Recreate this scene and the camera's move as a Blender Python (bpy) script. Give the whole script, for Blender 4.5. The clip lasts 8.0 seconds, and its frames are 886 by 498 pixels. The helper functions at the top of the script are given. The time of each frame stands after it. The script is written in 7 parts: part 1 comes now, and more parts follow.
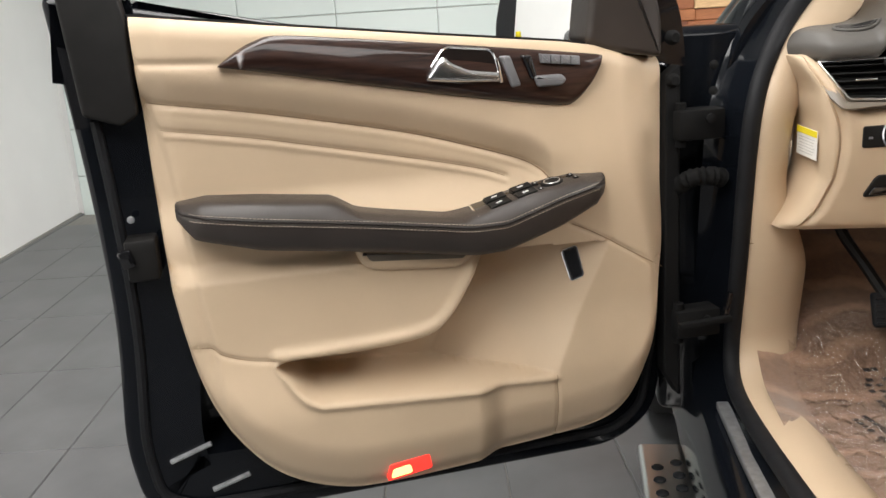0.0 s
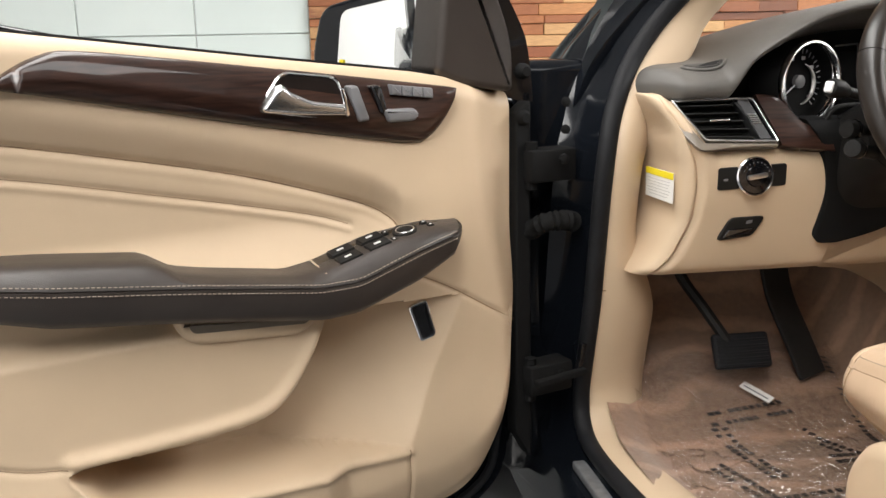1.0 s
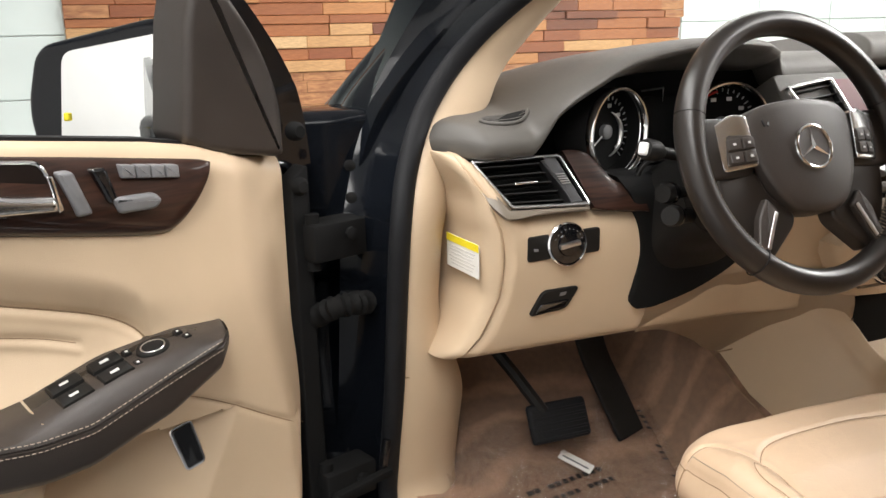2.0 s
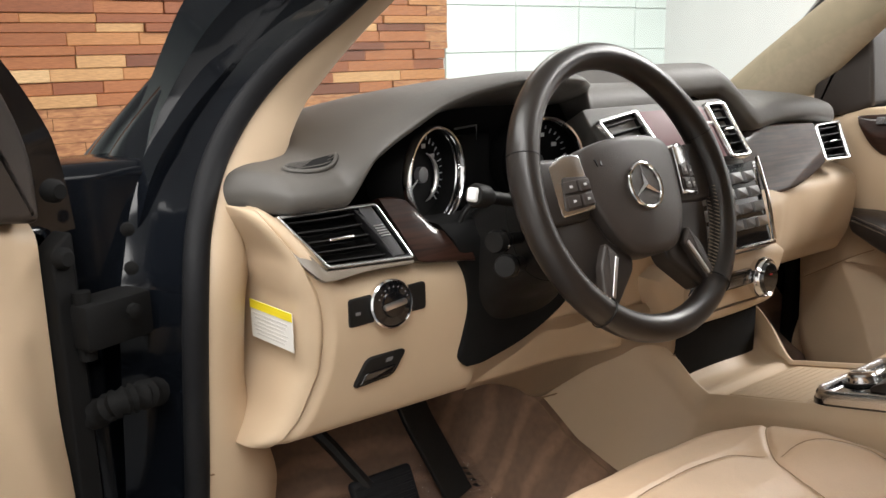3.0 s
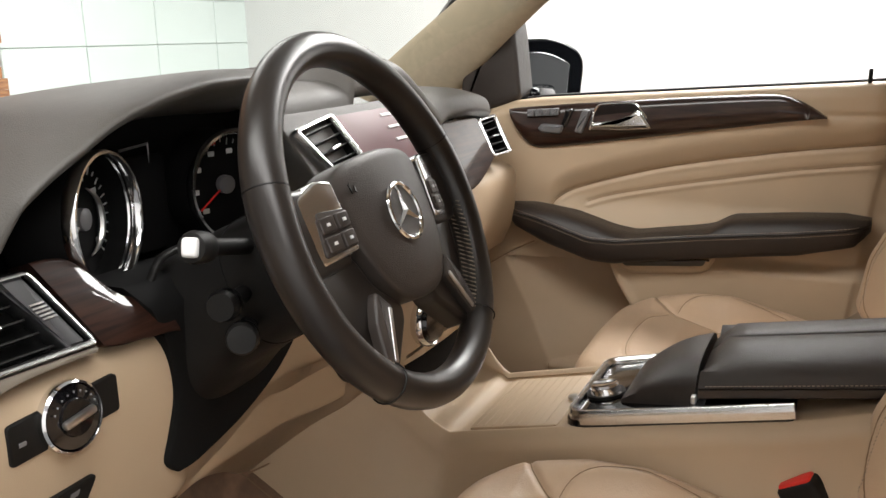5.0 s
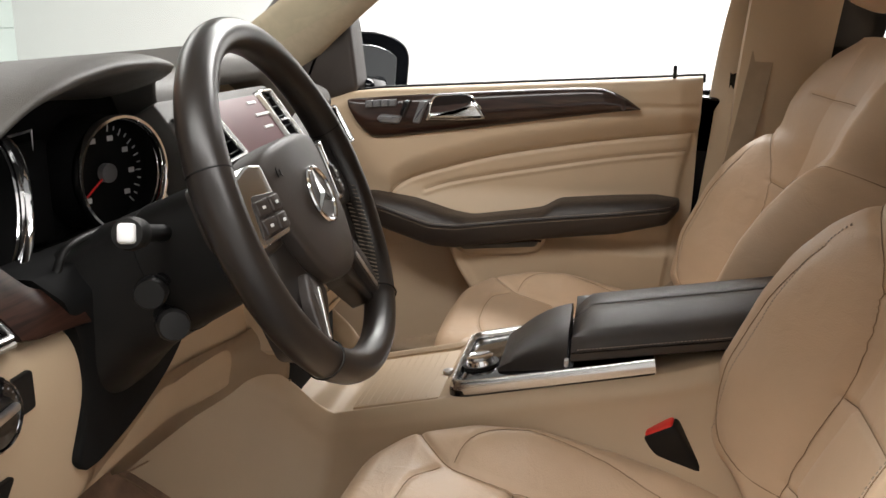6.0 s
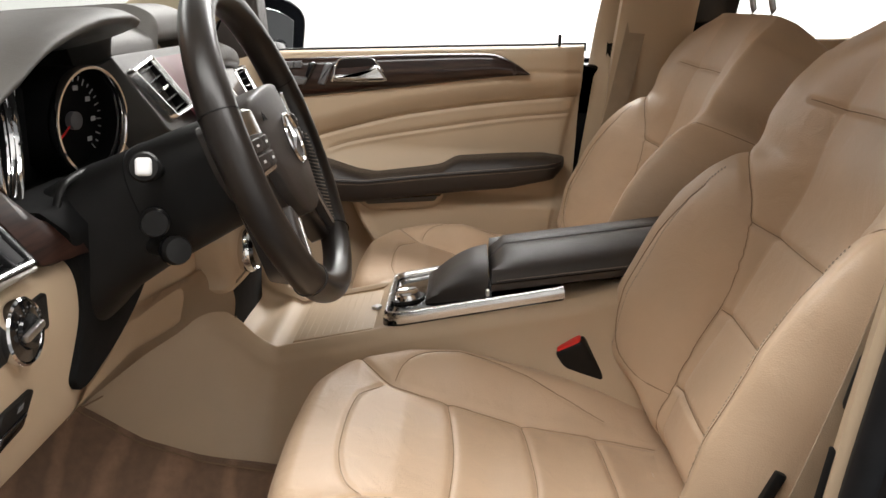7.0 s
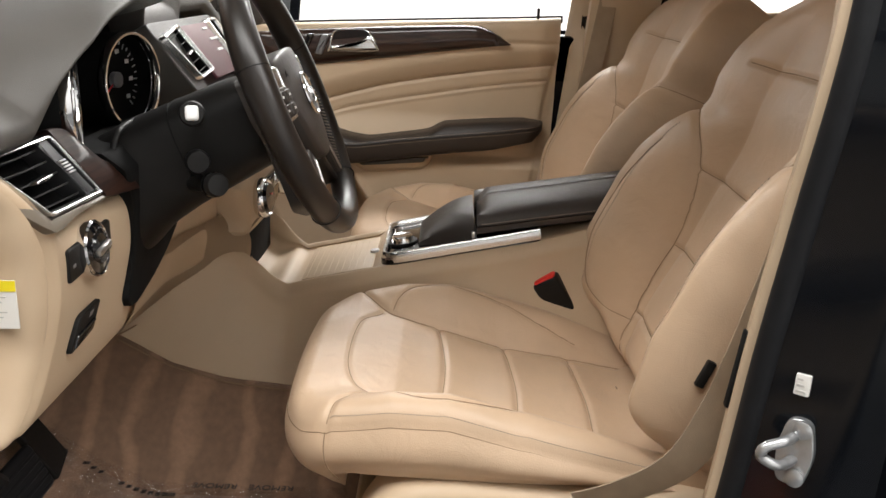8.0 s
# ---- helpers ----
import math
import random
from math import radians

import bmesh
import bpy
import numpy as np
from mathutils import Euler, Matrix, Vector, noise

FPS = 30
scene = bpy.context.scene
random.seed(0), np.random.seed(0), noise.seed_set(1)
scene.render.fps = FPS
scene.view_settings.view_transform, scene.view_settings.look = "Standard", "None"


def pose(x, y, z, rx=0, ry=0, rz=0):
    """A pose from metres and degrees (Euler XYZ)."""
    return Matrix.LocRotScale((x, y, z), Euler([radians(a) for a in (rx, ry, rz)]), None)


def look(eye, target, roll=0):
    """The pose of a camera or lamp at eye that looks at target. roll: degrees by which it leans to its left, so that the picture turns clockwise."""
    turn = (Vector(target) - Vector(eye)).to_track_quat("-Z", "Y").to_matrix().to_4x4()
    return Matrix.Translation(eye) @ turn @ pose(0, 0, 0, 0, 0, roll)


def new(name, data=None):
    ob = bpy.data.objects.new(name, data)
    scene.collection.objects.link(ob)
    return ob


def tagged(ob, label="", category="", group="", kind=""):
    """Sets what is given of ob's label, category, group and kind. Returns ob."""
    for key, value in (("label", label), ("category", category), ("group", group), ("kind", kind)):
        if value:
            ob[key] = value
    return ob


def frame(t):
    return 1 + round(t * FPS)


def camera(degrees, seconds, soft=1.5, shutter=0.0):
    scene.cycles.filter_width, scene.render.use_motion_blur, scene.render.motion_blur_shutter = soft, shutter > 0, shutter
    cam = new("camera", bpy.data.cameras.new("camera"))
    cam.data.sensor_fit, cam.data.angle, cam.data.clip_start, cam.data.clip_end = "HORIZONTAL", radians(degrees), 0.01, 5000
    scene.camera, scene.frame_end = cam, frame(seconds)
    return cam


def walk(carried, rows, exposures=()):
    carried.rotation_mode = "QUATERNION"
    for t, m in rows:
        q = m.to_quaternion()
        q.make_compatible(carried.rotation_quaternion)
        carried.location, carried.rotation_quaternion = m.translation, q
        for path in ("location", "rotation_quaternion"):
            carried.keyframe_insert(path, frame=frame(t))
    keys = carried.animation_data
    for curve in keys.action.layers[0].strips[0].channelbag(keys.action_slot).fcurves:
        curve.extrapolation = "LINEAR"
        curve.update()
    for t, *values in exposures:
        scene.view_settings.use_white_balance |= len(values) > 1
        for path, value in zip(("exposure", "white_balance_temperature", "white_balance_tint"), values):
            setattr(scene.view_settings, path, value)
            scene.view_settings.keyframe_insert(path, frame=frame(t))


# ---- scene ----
cam = camera(54.3, 8.0)
PATH = [
    (0.0, (-1.1375, -1.5519, 1.3186), (-1.4683, 0.4484, 0.7695), -3.6),
    (0.5, (-1.2646, -1.4459, 1.3186), (-1.2583, 0.5796, 0.7653), -2.0),
    (1.0, (-1.2992, -1.3419, 1.306), (-1.022, 0.6815, 0.8136), -1.1),
    (1.5, (-1.2625, -1.1939, 1.3596), (-0.7448, 0.7707, 0.8315), -1.4),
    (2.0, (-1.21, -1.0941, 1.3932), (-0.4739, 0.7991, 0.8598), -1.1),
    (2.2, (-1.1879, -1.0741, 1.3974), (-0.3773, 0.7917, 0.8787), -1.2),
    (3.5, (-1.1879, -0.8327, 1.3942), (0.2548, 0.6227, 0.9333), -1.0),
    (4.0, (-1.1764, -0.7707, 1.3869), (0.3976, 0.5418, 0.927), -1.1),
    (4.5, (-1.1343, -0.6899, 1.3848), (0.5908, 0.4116, 0.9144), -1.1),
    (5.0, (-1.0944, -0.6342, 1.3953), (0.7452, 0.2426, 0.8902), -1.1),
    (5.2, (-1.0839, -0.6248, 1.3953), (0.7913, 0.1712, 0.8871), -1.0),
    (6.5, (-1.2677, -0.4652, 1.3901), (0.7557, -0.316, 0.8472), 1.6),
    (7.0, (-1.3328, -0.44, 1.3859), (0.6853, -0.4064, 0.8052), 2.2),
    (7.5, (-1.4126, -0.4347, 1.3764), (0.5982, -0.4263, 0.7706), 2.2),
    (8.0, (-1.5187, -0.4305, 1.3848), (0.4837, -0.441, 0.7548), 2.4),
]
walk(cam, [(t, look(eye, target, roll)) for t, eye, target, roll in PATH], [(0.0, 0.04), (1.5, 0.18), (2.0, 0.16), (3.5, -0.08), (4.5, -0.08), (6.5, -0.20), (8.0, -0.17)])

# ---- light ----
world = bpy.data.worlds.new("world")
scene.world = world
world.use_nodes = True
world.node_tree.nodes["Background"].inputs[0].default_value = (0.9, 0.95, 1.0, 1)
world.node_tree.nodes["Background"].inputs[1].default_value = 0.07
scene.view_settings.exposure = 0.0
GROUND = 0.10


def lamp(name, x, y, z, sx, sy, watts, color=(1.0, 0.975, 0.95), rx=0, ry=0):
    data = bpy.data.lights.new(name, "AREA")
    data.shape, data.size, data.size_y, data.energy, data.color = "RECTANGLE", sx, sy, watts, color
    ob = new(name, data)
    ob.matrix_world = pose(x, y, z, rx, ry, 0)
    return ob


# rows of ceiling panels over and beside the car, as in a photo bay
lamp("ceiling_lamp", -1.65, -0.7, 3.3, 0.9, 4.5, 155)
lamp("ceiling_lamp", 1.7, 2.5, 3.3, 2.6, 1.2, 80)
lamp("ceiling_lamp", 3.0, -1.2, 3.3, 1.6, 3.6, 540)
lamp("ceiling_lamp", -1.2, -3.2, 3.3, 4.5, 1.2, 90)


# ---- materials ----
def material(name, color, rough=0.5, metal=0.0, vary=0.12, scale=30.0, bump=0.0, bscale=400.0, coat=0.0, spec=0.5, second=None, crease=0.0):
    m = bpy.data.materials.new(name)
    m.use_nodes = True
    nt = m.node_tree
    b = nt.nodes["Principled BSDF"]
    b.inputs["Roughness"].default_value = rough
    b.inputs["Metallic"].default_value = metal
    b.inputs["Coat Weight"].default_value = coat
    b.inputs["Coat Roughness"].default_value = 0.04
    b.inputs["Specular IOR Level"].default_value = spec
    tc = nt.nodes.new("ShaderNodeTexCoord")
    n = nt.nodes.new("ShaderNodeTexNoise")
    n.inputs["Scale"].default_value, n.inputs["Detail"].default_value = scale, 6
    nt.links.new(tc.outputs["Object"], n.inputs["Vector"])
    r = nt.nodes.new("ShaderNodeValToRGB")
    c0 = tuple(c * (1 - vary) for c in color)
    c1 = tuple(min(1, c * (1 + vary)) for c in color) if second is None else second
    r.color_ramp.elements[0].position, r.color_ramp.elements[1].position = 0.3, 0.7
    r.color_ramp.elements[0].color, r.color_ramp.elements[1].color = (*c0, 1), (*c1, 1)
    nt.links.new(n.outputs["Fac"], r.inputs["Fac"])
    nt.links.new(r.outputs["Color"], b.inputs["Base Color"])
    rr = nt.nodes.new("ShaderNodeMapRange")
    rr.inputs["To Min"].default_value, rr.inputs["To Max"].default_value = rough * 0.85, min(1, rough * 1.2)
    nt.links.new(n.outputs["Fac"], rr.inputs["Value"])
    nt.links.new(rr.outputs["Result"], b.inputs["Roughness"])
    if bump:
        v = nt.nodes.new("ShaderNodeTexVoronoi")
        v.inputs["Scale"].default_value = bscale
        nt.links.new(tc.outputs["Object"], v.inputs["Vector"])
        bp = nt.nodes.new("ShaderNodeBump")
        bp.inputs["Strength"].default_value, bp.inputs["Distance"].default_value = bump, 0.001
        nt.links.new(v.outputs["Distance"], bp.inputs["Height"])
        nt.links.new(bp.outputs["Normal"], b.inputs["Normal"])
        if crease:
            cn = nt.nodes.new("ShaderNodeTexNoise")
            cn.inputs["Scale"].default_value, cn.inputs["Detail"].default_value, cn.inputs["Distortion"].default_value = 22, 3, 1.5
            nt.links.new(tc.outputs["Object"], cn.inputs["Vector"])
            b2 = nt.nodes.new("ShaderNodeBump")
            b2.inputs["Strength"].default_value, b2.inputs["Distance"].default_value = crease, 0.006
            nt.links.new(cn.outputs["Fac"], b2.inputs["Height"])
            nt.links.new(bp.outputs["Normal"], b2.inputs["Normal"])
            nt.links.new(b2.outputs["Normal"], b.inputs["Normal"])
    return m


BEIGE = material("beige_leather", (0.565, 0.410, 0.278), 0.38, vary=0.07, scale=9, bump=0.22, bscale=650, crease=0.22)
TRIM = material("beige_plastic", (0.54, 0.412, 0.280), 0.5, vary=0.04, scale=9, bump=0.12, bscale=900)
LINER = material("headliner_cloth", (0.50, 0.42, 0.30), 0.9, vary=0.06, scale=60, bump=0.3, bscale=1500)
WEBBING = material("beige_webbing", (0.34, 0.26, 0.18), 0.75, vary=0.08, scale=40, bump=0.3, bscale=900)
# thread and joint colour, darkened to hold the shade in the grooves
SEAM = material("seam_shadow_thread", (0.26, 0.175, 0.105), 0.8, vary=0.1)
STITCH = material("pale_stitching", (0.33, 0.27, 0.21), 0.7, vary=0.1)
DASH = material("dark_dash_skin", (0.088, 0.082, 0.074), 0.5, vary=0.08, scale=20, bump=0.35, bscale=900)
BROWN = material("dark_brown_leather", (0.034, 0.027, 0.023), 0.42, vary=0.12, scale=18, bump=0.25, bscale=800)
RIM = material("wheel_leather", (0.017, 0.0135, 0.0115), 0.32, vary=0.03, scale=6, bump=0.03, bscale=1400, spec=0.5)
BLACK = material("black_plastic", (0.010, 0.0095, 0.009), 0.5, vary=0.2, bump=0.1, bscale=1200, spec=0.22)
GLOSS = material("gloss_black", (0.006, 0.006, 0.007), 0.12, vary=0.2, coat=0.6)
PAINT = material("black_car_paint", (0.004, 0.005, 0.007), 0.13, vary=0.2, scale=4, coat=0.08, spec=0.24)
RUBBER = material("rubber_seal", (0.009, 0.0095, 0.011), 0.6, vary=0.2, scale=40, spec=0.2)
CHROME = material("chrome", (0.82, 0.82, 0.83), 0.10, metal=1.0, vary=0.03)
SATIN = material("satin_metal", (0.60, 0.59, 0.58), 0.30, metal=1.0, vary=0.02, scale=12)
GREYP = material("grey_plastic", (0.16, 0.16, 0.165), 0.35, vary=0.1)
STEEL = material("zinc_steel", (0.52, 0.53, 0.54), 0.32, metal=0.8, vary=0.2, scale=60)
WHITE = material("white_paint", (0.80, 0.80, 0.79), 0.6, vary=0.02, scale=3)
GLASSTILE = material("white_glass_tile", (0.72, 0.80, 0.77), 0.12, vary=0.03, scale=2, coat=0.4)
CARPET = material("brown_carpet", (0.245, 0.148, 0.094), 0.95, vary=0.12, scale=90, bump=0.5, bscale=1500)
cnt = CARPET.node_tree
cw = cnt.nodes.new("ShaderNodeTexWave")
cw.bands_direction = "Y"
cw.inputs["Scale"].default_value, cw.inputs["Distortion"].default_value, cw.inputs["Detail"].default_value, cw.inputs["Detail Scale"].default_value = 4.2, 7.0, 3.0, 1.0
cr = cnt.nodes.new("ShaderNodeMapRange")
cr.inputs["From Min"].default_value, cr.inputs["From Max"].default_value, cr.inputs["To Min"].default_value, cr.inputs["To Max"].default_value = 0.6, 1.0, 0.85, 1.32
cm = cnt.nodes.new("ShaderNodeMixRGB")
cm.blend_type = "MULTIPLY"
cm.inputs[0].default_value = 1.0
ctc = cnt.nodes.new("ShaderNodeTexCoord")
cb = cnt.nodes["Principled BSDF"]
cnt.links.new(ctc.outputs["Object"], cw.inputs["Vector"])
cnt.links.new(cw.outputs["Fac"], cr.inputs["Value"])
cnt.links.new(cb.inputs["Base Color"].links[0].from_socket, cm.inputs[1])
cnt.links.new(cr.outputs["Result"], cm.inputs[2])
cnt.links.new(cm.outputs["Color"], cb.inputs["Base Color"])
cb.inputs["Sheen Weight"].default_value = 0.3
PAPER = material("white_paper", (0.78, 0.77, 0.73), 0.7, vary=0.03)
YELLOW = material("yellow_print", (0.85, 0.70, 0.02), 0.6, vary=0.03)
INK = material("black_ink", (0.03, 0.025, 0.022), 0.7, vary=0.1)
RED = material("red_plastic", (0.75, 0.02, 0.015), 0.35, vary=0.05)
SILVERPRINT = material("pale_print", (0.6, 0.6, 0.6), 0.5, vary=0.05)
TILEM = material("grey_floor_tile", (0.125, 0.127, 0.13), 0.42, vary=0.22, scale=3.5, bump=0.05, bscale=60)
GROUT = material("pale_grout", (0.26, 0.25, 0.23), 0.9, vary=0.1)
TYRE = material("tyre_rubber", (0.015, 0.015, 0.015), 0.8, vary=0.2)
DARKWALL = material("dark_backdrop", (0.045, 0.047, 0.05), 0.8, vary=0.1, scale=2)
SLATE = material("dark_slate_plastic", (0.045, 0.045, 0.047), 0.4, vary=0.08)
MATT = material("matt_black", (0.006, 0.006, 0.006), 0.8, vary=0.2, spec=0.15)
RECESS_SHADE = material("recess_shade_brown", (0.010, 0.006, 0.005), 0.35, vary=0.2, spec=0.25)
GREYTAN = material("grey_beige_surround", (0.16, 0.135, 0.105), 0.35, vary=0.06, spec=0.5)
FAINT = material("faint_print", (0.55, 0.54, 0.51), 0.7, vary=0.05)
SATINBRIGHT = material("bright_satin_chrome", (0.70, 0.70, 0.70), 0.24, metal=1.0, vary=0.03)
MIRROR = material("mirror_glass", (0.86, 0.88, 0.87), 0.01, metal=1.0, vary=0.0)


def wood_material(name, dark, pale, coat, rough, sx, per_object=False):
    m = material(name, dark, rough, vary=0.1, coat=coat)
    nt = m.node_tree
    b = nt.nodes["Principled BSDF"]
    tc = nt.nodes.new("ShaderNodeTexCoord")
    mp = nt.nodes.new("ShaderNodeMapping")
    mp.inputs["Scale"].default_value = sx
    nt.links.new(tc.outputs["Object"], mp.inputs["Vector"])
    n = nt.nodes.new("ShaderNodeTexNoise")
    n.inputs["Scale"].default_value, n.inputs["Detail"].default_value, n.inputs["Distortion"].default_value = 4, 8, 0.6
    nt.links.new(mp.outputs["Vector"], n.inputs["Vector"])
    r = nt.nodes.new("ShaderNodeValToRGB")
    r.color_ramp.elements[0].position, r.color_ramp.elements[1].position = 0.32, 0.7
    r.color_ramp.elements[0].color, r.color_ramp.elements[1].color = (*dark, 1), (*pale, 1)
    nt.links.new(n.outputs["Fac"], r.inputs["Fac"])
    out = r.outputs["Color"]
    if per_object:
        oi = nt.nodes.new("ShaderNodeObjectInfo")
        r2 = nt.nodes.new("ShaderNodeValToRGB")
        r2.color_ramp.interpolation = "CONSTANT"
        stops = [(0.0, (0.42, 0.16, 0.06)), (0.22, (0.30, 0.10, 0.04)), (0.4, (0.52, 0.24, 0.09)), (0.58, (0.20, 0.07, 0.035)), (0.72, (0.62, 0.36, 0.16)), (0.85, (0.36, 0.13, 0.05)), (0.95, (0.74, 0.50, 0.26))]
        e = r2.color_ramp.elements
        e[0].position, e[0].color = 0.0, (*stops[0][1], 1)
        e[1].position, e[1].color = stops[1][0], (*stops[1][1], 1)
        for p, c in stops[2:]:
            k = e.new(p)
            k.color = (*c, 1)
        nt.links.new(oi.outputs["Random"], r2.inputs["Fac"])
        mx = nt.nodes.new("ShaderNodeMixRGB")
        mx.blend_type = "MULTIPLY"
        mx.inputs[0].default_value = 1.0
        nt.links.new(r2.outputs["Color"], mx.inputs[1])
        nt.links.new(out, mx.inputs[2])
        out = mx.outputs["Color"]
    nt.links.new(out, b.inputs["Base Color"])
    return m


WOOD = wood_material("walnut_lacquer", (0.012, 0.0055, 0.004), (0.040, 0.017, 0.011), 0.7, 0.45, (3, 40, 40))
WOOD.node_tree.nodes["Principled BSDF"].inputs["Specular IOR Level"].default_value = 0.15
PLANK = wood_material("wall_plank_wood", (0.62, 0.58, 0.55), (1.0, 1.0, 1.0), 0.1, 0.55, (6, 60, 60), True)


def clear_material(name, tint, gloss, base_gloss):
    m = bpy.data.materials.new(name)
    m.use_nodes = True
    nt = m.node_tree
    nt.nodes.clear()
    o = nt.nodes.new("ShaderNodeOutputMaterial")
    t = nt.nodes.new("ShaderNodeBsdfTransparent")
    t.inputs[0].default_value = (*tint, 1)
    g = nt.nodes.new("ShaderNodeBsdfGlossy")
    g.inputs["Roughness"].default_value = gloss
    lw = nt.nodes.new("ShaderNodeLayerWeight")
    lw.inputs[0].default_value = 0.5
    pw = nt.nodes.new("ShaderNodeMath")
    pw.operation, pw.inputs[1].default_value = "POWER", 4.0
    nt.links.new(lw.outputs["Facing"], pw.inputs[0])
    f = nt.nodes.new("ShaderNodeMath")
    f.operation, f.inputs[1].default_value, f.inputs[2].default_value = "MULTIPLY_ADD", base_gloss * 8, base_gloss
    nt.links.new(pw.outputs[0], f.inputs[0])
    mix = nt.nodes.new("ShaderNodeMixShader")
    nt.links.new(f.outputs[0], mix.inputs[0])
    nt.links.new(t.outputs[0], mix.inputs[1])
    nt.links.new(g.outputs[0], mix.inputs[2])
    nt.links.new(mix.outputs[0], o.inputs[0])
    return m, nt, g


GLASS, _, _ = clear_material("window_glass", (0.95, 0.98, 0.96), 0.0, 0.03)
FILM, film_nt, film_g = clear_material("crinkled_film", (0.90, 0.875, 0.86), 0.10, 0.11)
film_n = film_nt.nodes.new("ShaderNodeTexNoise")
film_n.inputs["Scale"].default_value, film_n.inputs["Detail"].default_value = 18, 3
film_b = film_nt.nodes.new("ShaderNodeBump")
film_b.inputs["Strength"].default_value, film_b.inputs["Distance"].default_value = 1.0, 0.03
film_nt.links.new(film_n.outputs["Fac"], film_b.inputs["Height"])
film_nt.links.new(film_b.outputs["Normal"], film_g.inputs["Normal"])


def glowing(name, color, strength):
    m = bpy.data.materials.new(name)
    m.use_nodes = True
    b = m.node_tree.nodes["Principled BSDF"]
    b.inputs["Base Color"].default_value = (*color, 1)
    b.inputs["Emission Color"].default_value = (*color, 1)
    b.inputs["Emission Strength"].default_value = strength
    return m


REDGLOW = glowing("red_lamp_lens", (1.0, 0.03, 0.02), 1.6)
HOTGLOW = glowing("lamp_bulb_glow", (1.0, 0.45, 0.15), 3.0)
SCREEN = glowing("screen_glass", (0.10, 0.035, 0.04), 0.35)


# ---- mesh tools ----
def thing(name, base, label, category, group="", kind=""):
    ob = new(name)
    ob.empty_display_size = 0.1
    ob.matrix_basis = base if isinstance(base, Matrix) else Matrix.Translation(base)
    ob["in_world"] = not isinstance(base, Matrix)
    return tagged(ob, label, category, group, kind)


def part(name, bm, mat, parent=None, label="", smooth=True, sharp=40):
    me = bpy.data.meshes.new(name)
    bmesh.ops.recalc_face_normals(bm, faces=bm.faces)
    for f in bm.faces:
        f.smooth = smooth
    if smooth:
        for e in bm.edges:
            if len(e.link_faces) == 2 and e.calc_face_angle(0) > radians(sharp):
                e.smooth = False
    bm.to_mesh(me)
    bm.free()
    me.materials.append(mat)
    ob = new(name, me)
    if parent is not None:
        ob.parent = parent
        if parent.type == "EMPTY" and parent["in_world"]:
            ob.matrix_parent_inverse = parent.matrix_basis.inverted()
    if label:
        ob["label"] = label
    return ob


def curve(pts, n=8, closed=False):
    """Catmull-Rom through the points."""
    p = [Vector(q) for q in pts]
    out, m = [], len(p)
    for i in range(m if closed else m - 1):
        a, b, c, d = (p[(i - 1) % m], p[i], p[(i + 1) % m], p[(i + 2) % m]) if closed else (p[max(i - 1, 0)], p[i], p[i + 1], p[min(i + 2, m - 1)])
        for k in range(n):
            t = k / n
            out.append(0.5 * (2 * b + (c - a) * t + (2 * a - 5 * b + 4 * c - d) * t * t + (3 * b - a - 3 * c + d) * t * t * t))
    if not closed:
        out.append(p[-1])
    return out


def fillet(pts, r, seg=5):
    """A closed 2D outline with rounded corners."""
    out, m = [], len(pts)
    for i in range(m):
        a, b, c = Vector(pts[i - 1][:2]), Vector(pts[i][:2]), Vector(pts[(i + 1) % m][:2])
        rr = pts[i][2] if len(pts[i]) > 2 else r
        u, v = (a - b), (c - b)
        k = min(rr, u.length * 0.48, v.length * 0.48)
        p, q = b + u.normalized() * k, b + v.normalized() * k
        for s in range(seg + 1):
            t = s / seg
            out.append((1 - t) ** 2 * p + 2 * t * (1 - t) * b + t * t * q)
    return out


def inset(pts, d):
    """Moves a closed 2D outline inwards."""
    m = len(pts)
    area = sum(pts[i - 1][0] * pts[i][1] - pts[i][0] * pts[i - 1][1] for i in range(m))
    s = 1 if area > 0 else -1
    out = []
    for i in range(m):
        e1, e2 = (pts[i] - pts[i - 1]), (pts[(i + 1) % m] - pts[i])
        n = Vector((0, 0))
        for e in (e1, e2):
            if e.length > 1e-9:
                n += Vector((-e[1], e[0])).normalized()
        out.append(pts[i] + n.normalized() * d * s if n.length > 1e-6 else pts[i].copy())
    return out


def slab(outline, w0, w1, r, place, steps=4, bm=None, crown=0.0):
    """A plate with a rounded front edge: outline in (u, v), from depth w0 to w1; place(u, v, w) gives the point."""
    bm = bm or bmesh.new()
    outline = [Vector(p[:2]) for p in outline]
    rings = [(0.0, w0)] + [(r * (1 - math.cos(a)), w1 - r + r * math.sin(a)) for a in (k / steps * math.pi / 2 for k in range(steps + 1))]
    loops = []
    for d, w in rings:
        loops.append([bm.verts.new(place(p[0], p[1], w)) for p in inset(outline, d)])
    m = len(outline)
    for a, b in zip(loops, loops[1:]):
        for i in range(m):
            bm.faces.new((a[i - 1], a[i], b[i], b[i - 1]))
    bm.faces.new(loops[-1])
    bm.faces.new(loops[0][::-1])
    return bm


def grid(rows, bm=None, close=False, caps=False):
    """Quads over rows of points. close: each row is a ring."""
    bm = bm or bmesh.new()
    v = [[bm.verts.new(p) for p in r] for r in rows]
    n = len(v[0])
    for a, b in zip(v, v[1:]):
        for i in range(0 if close else 1, n):
            bm.faces.new((a[i - 1], a[i], b[i], b[i - 1]))
    if caps:
        bm.faces.new(v[0][::-1])
        bm.faces.new(v[-1])
    return bm


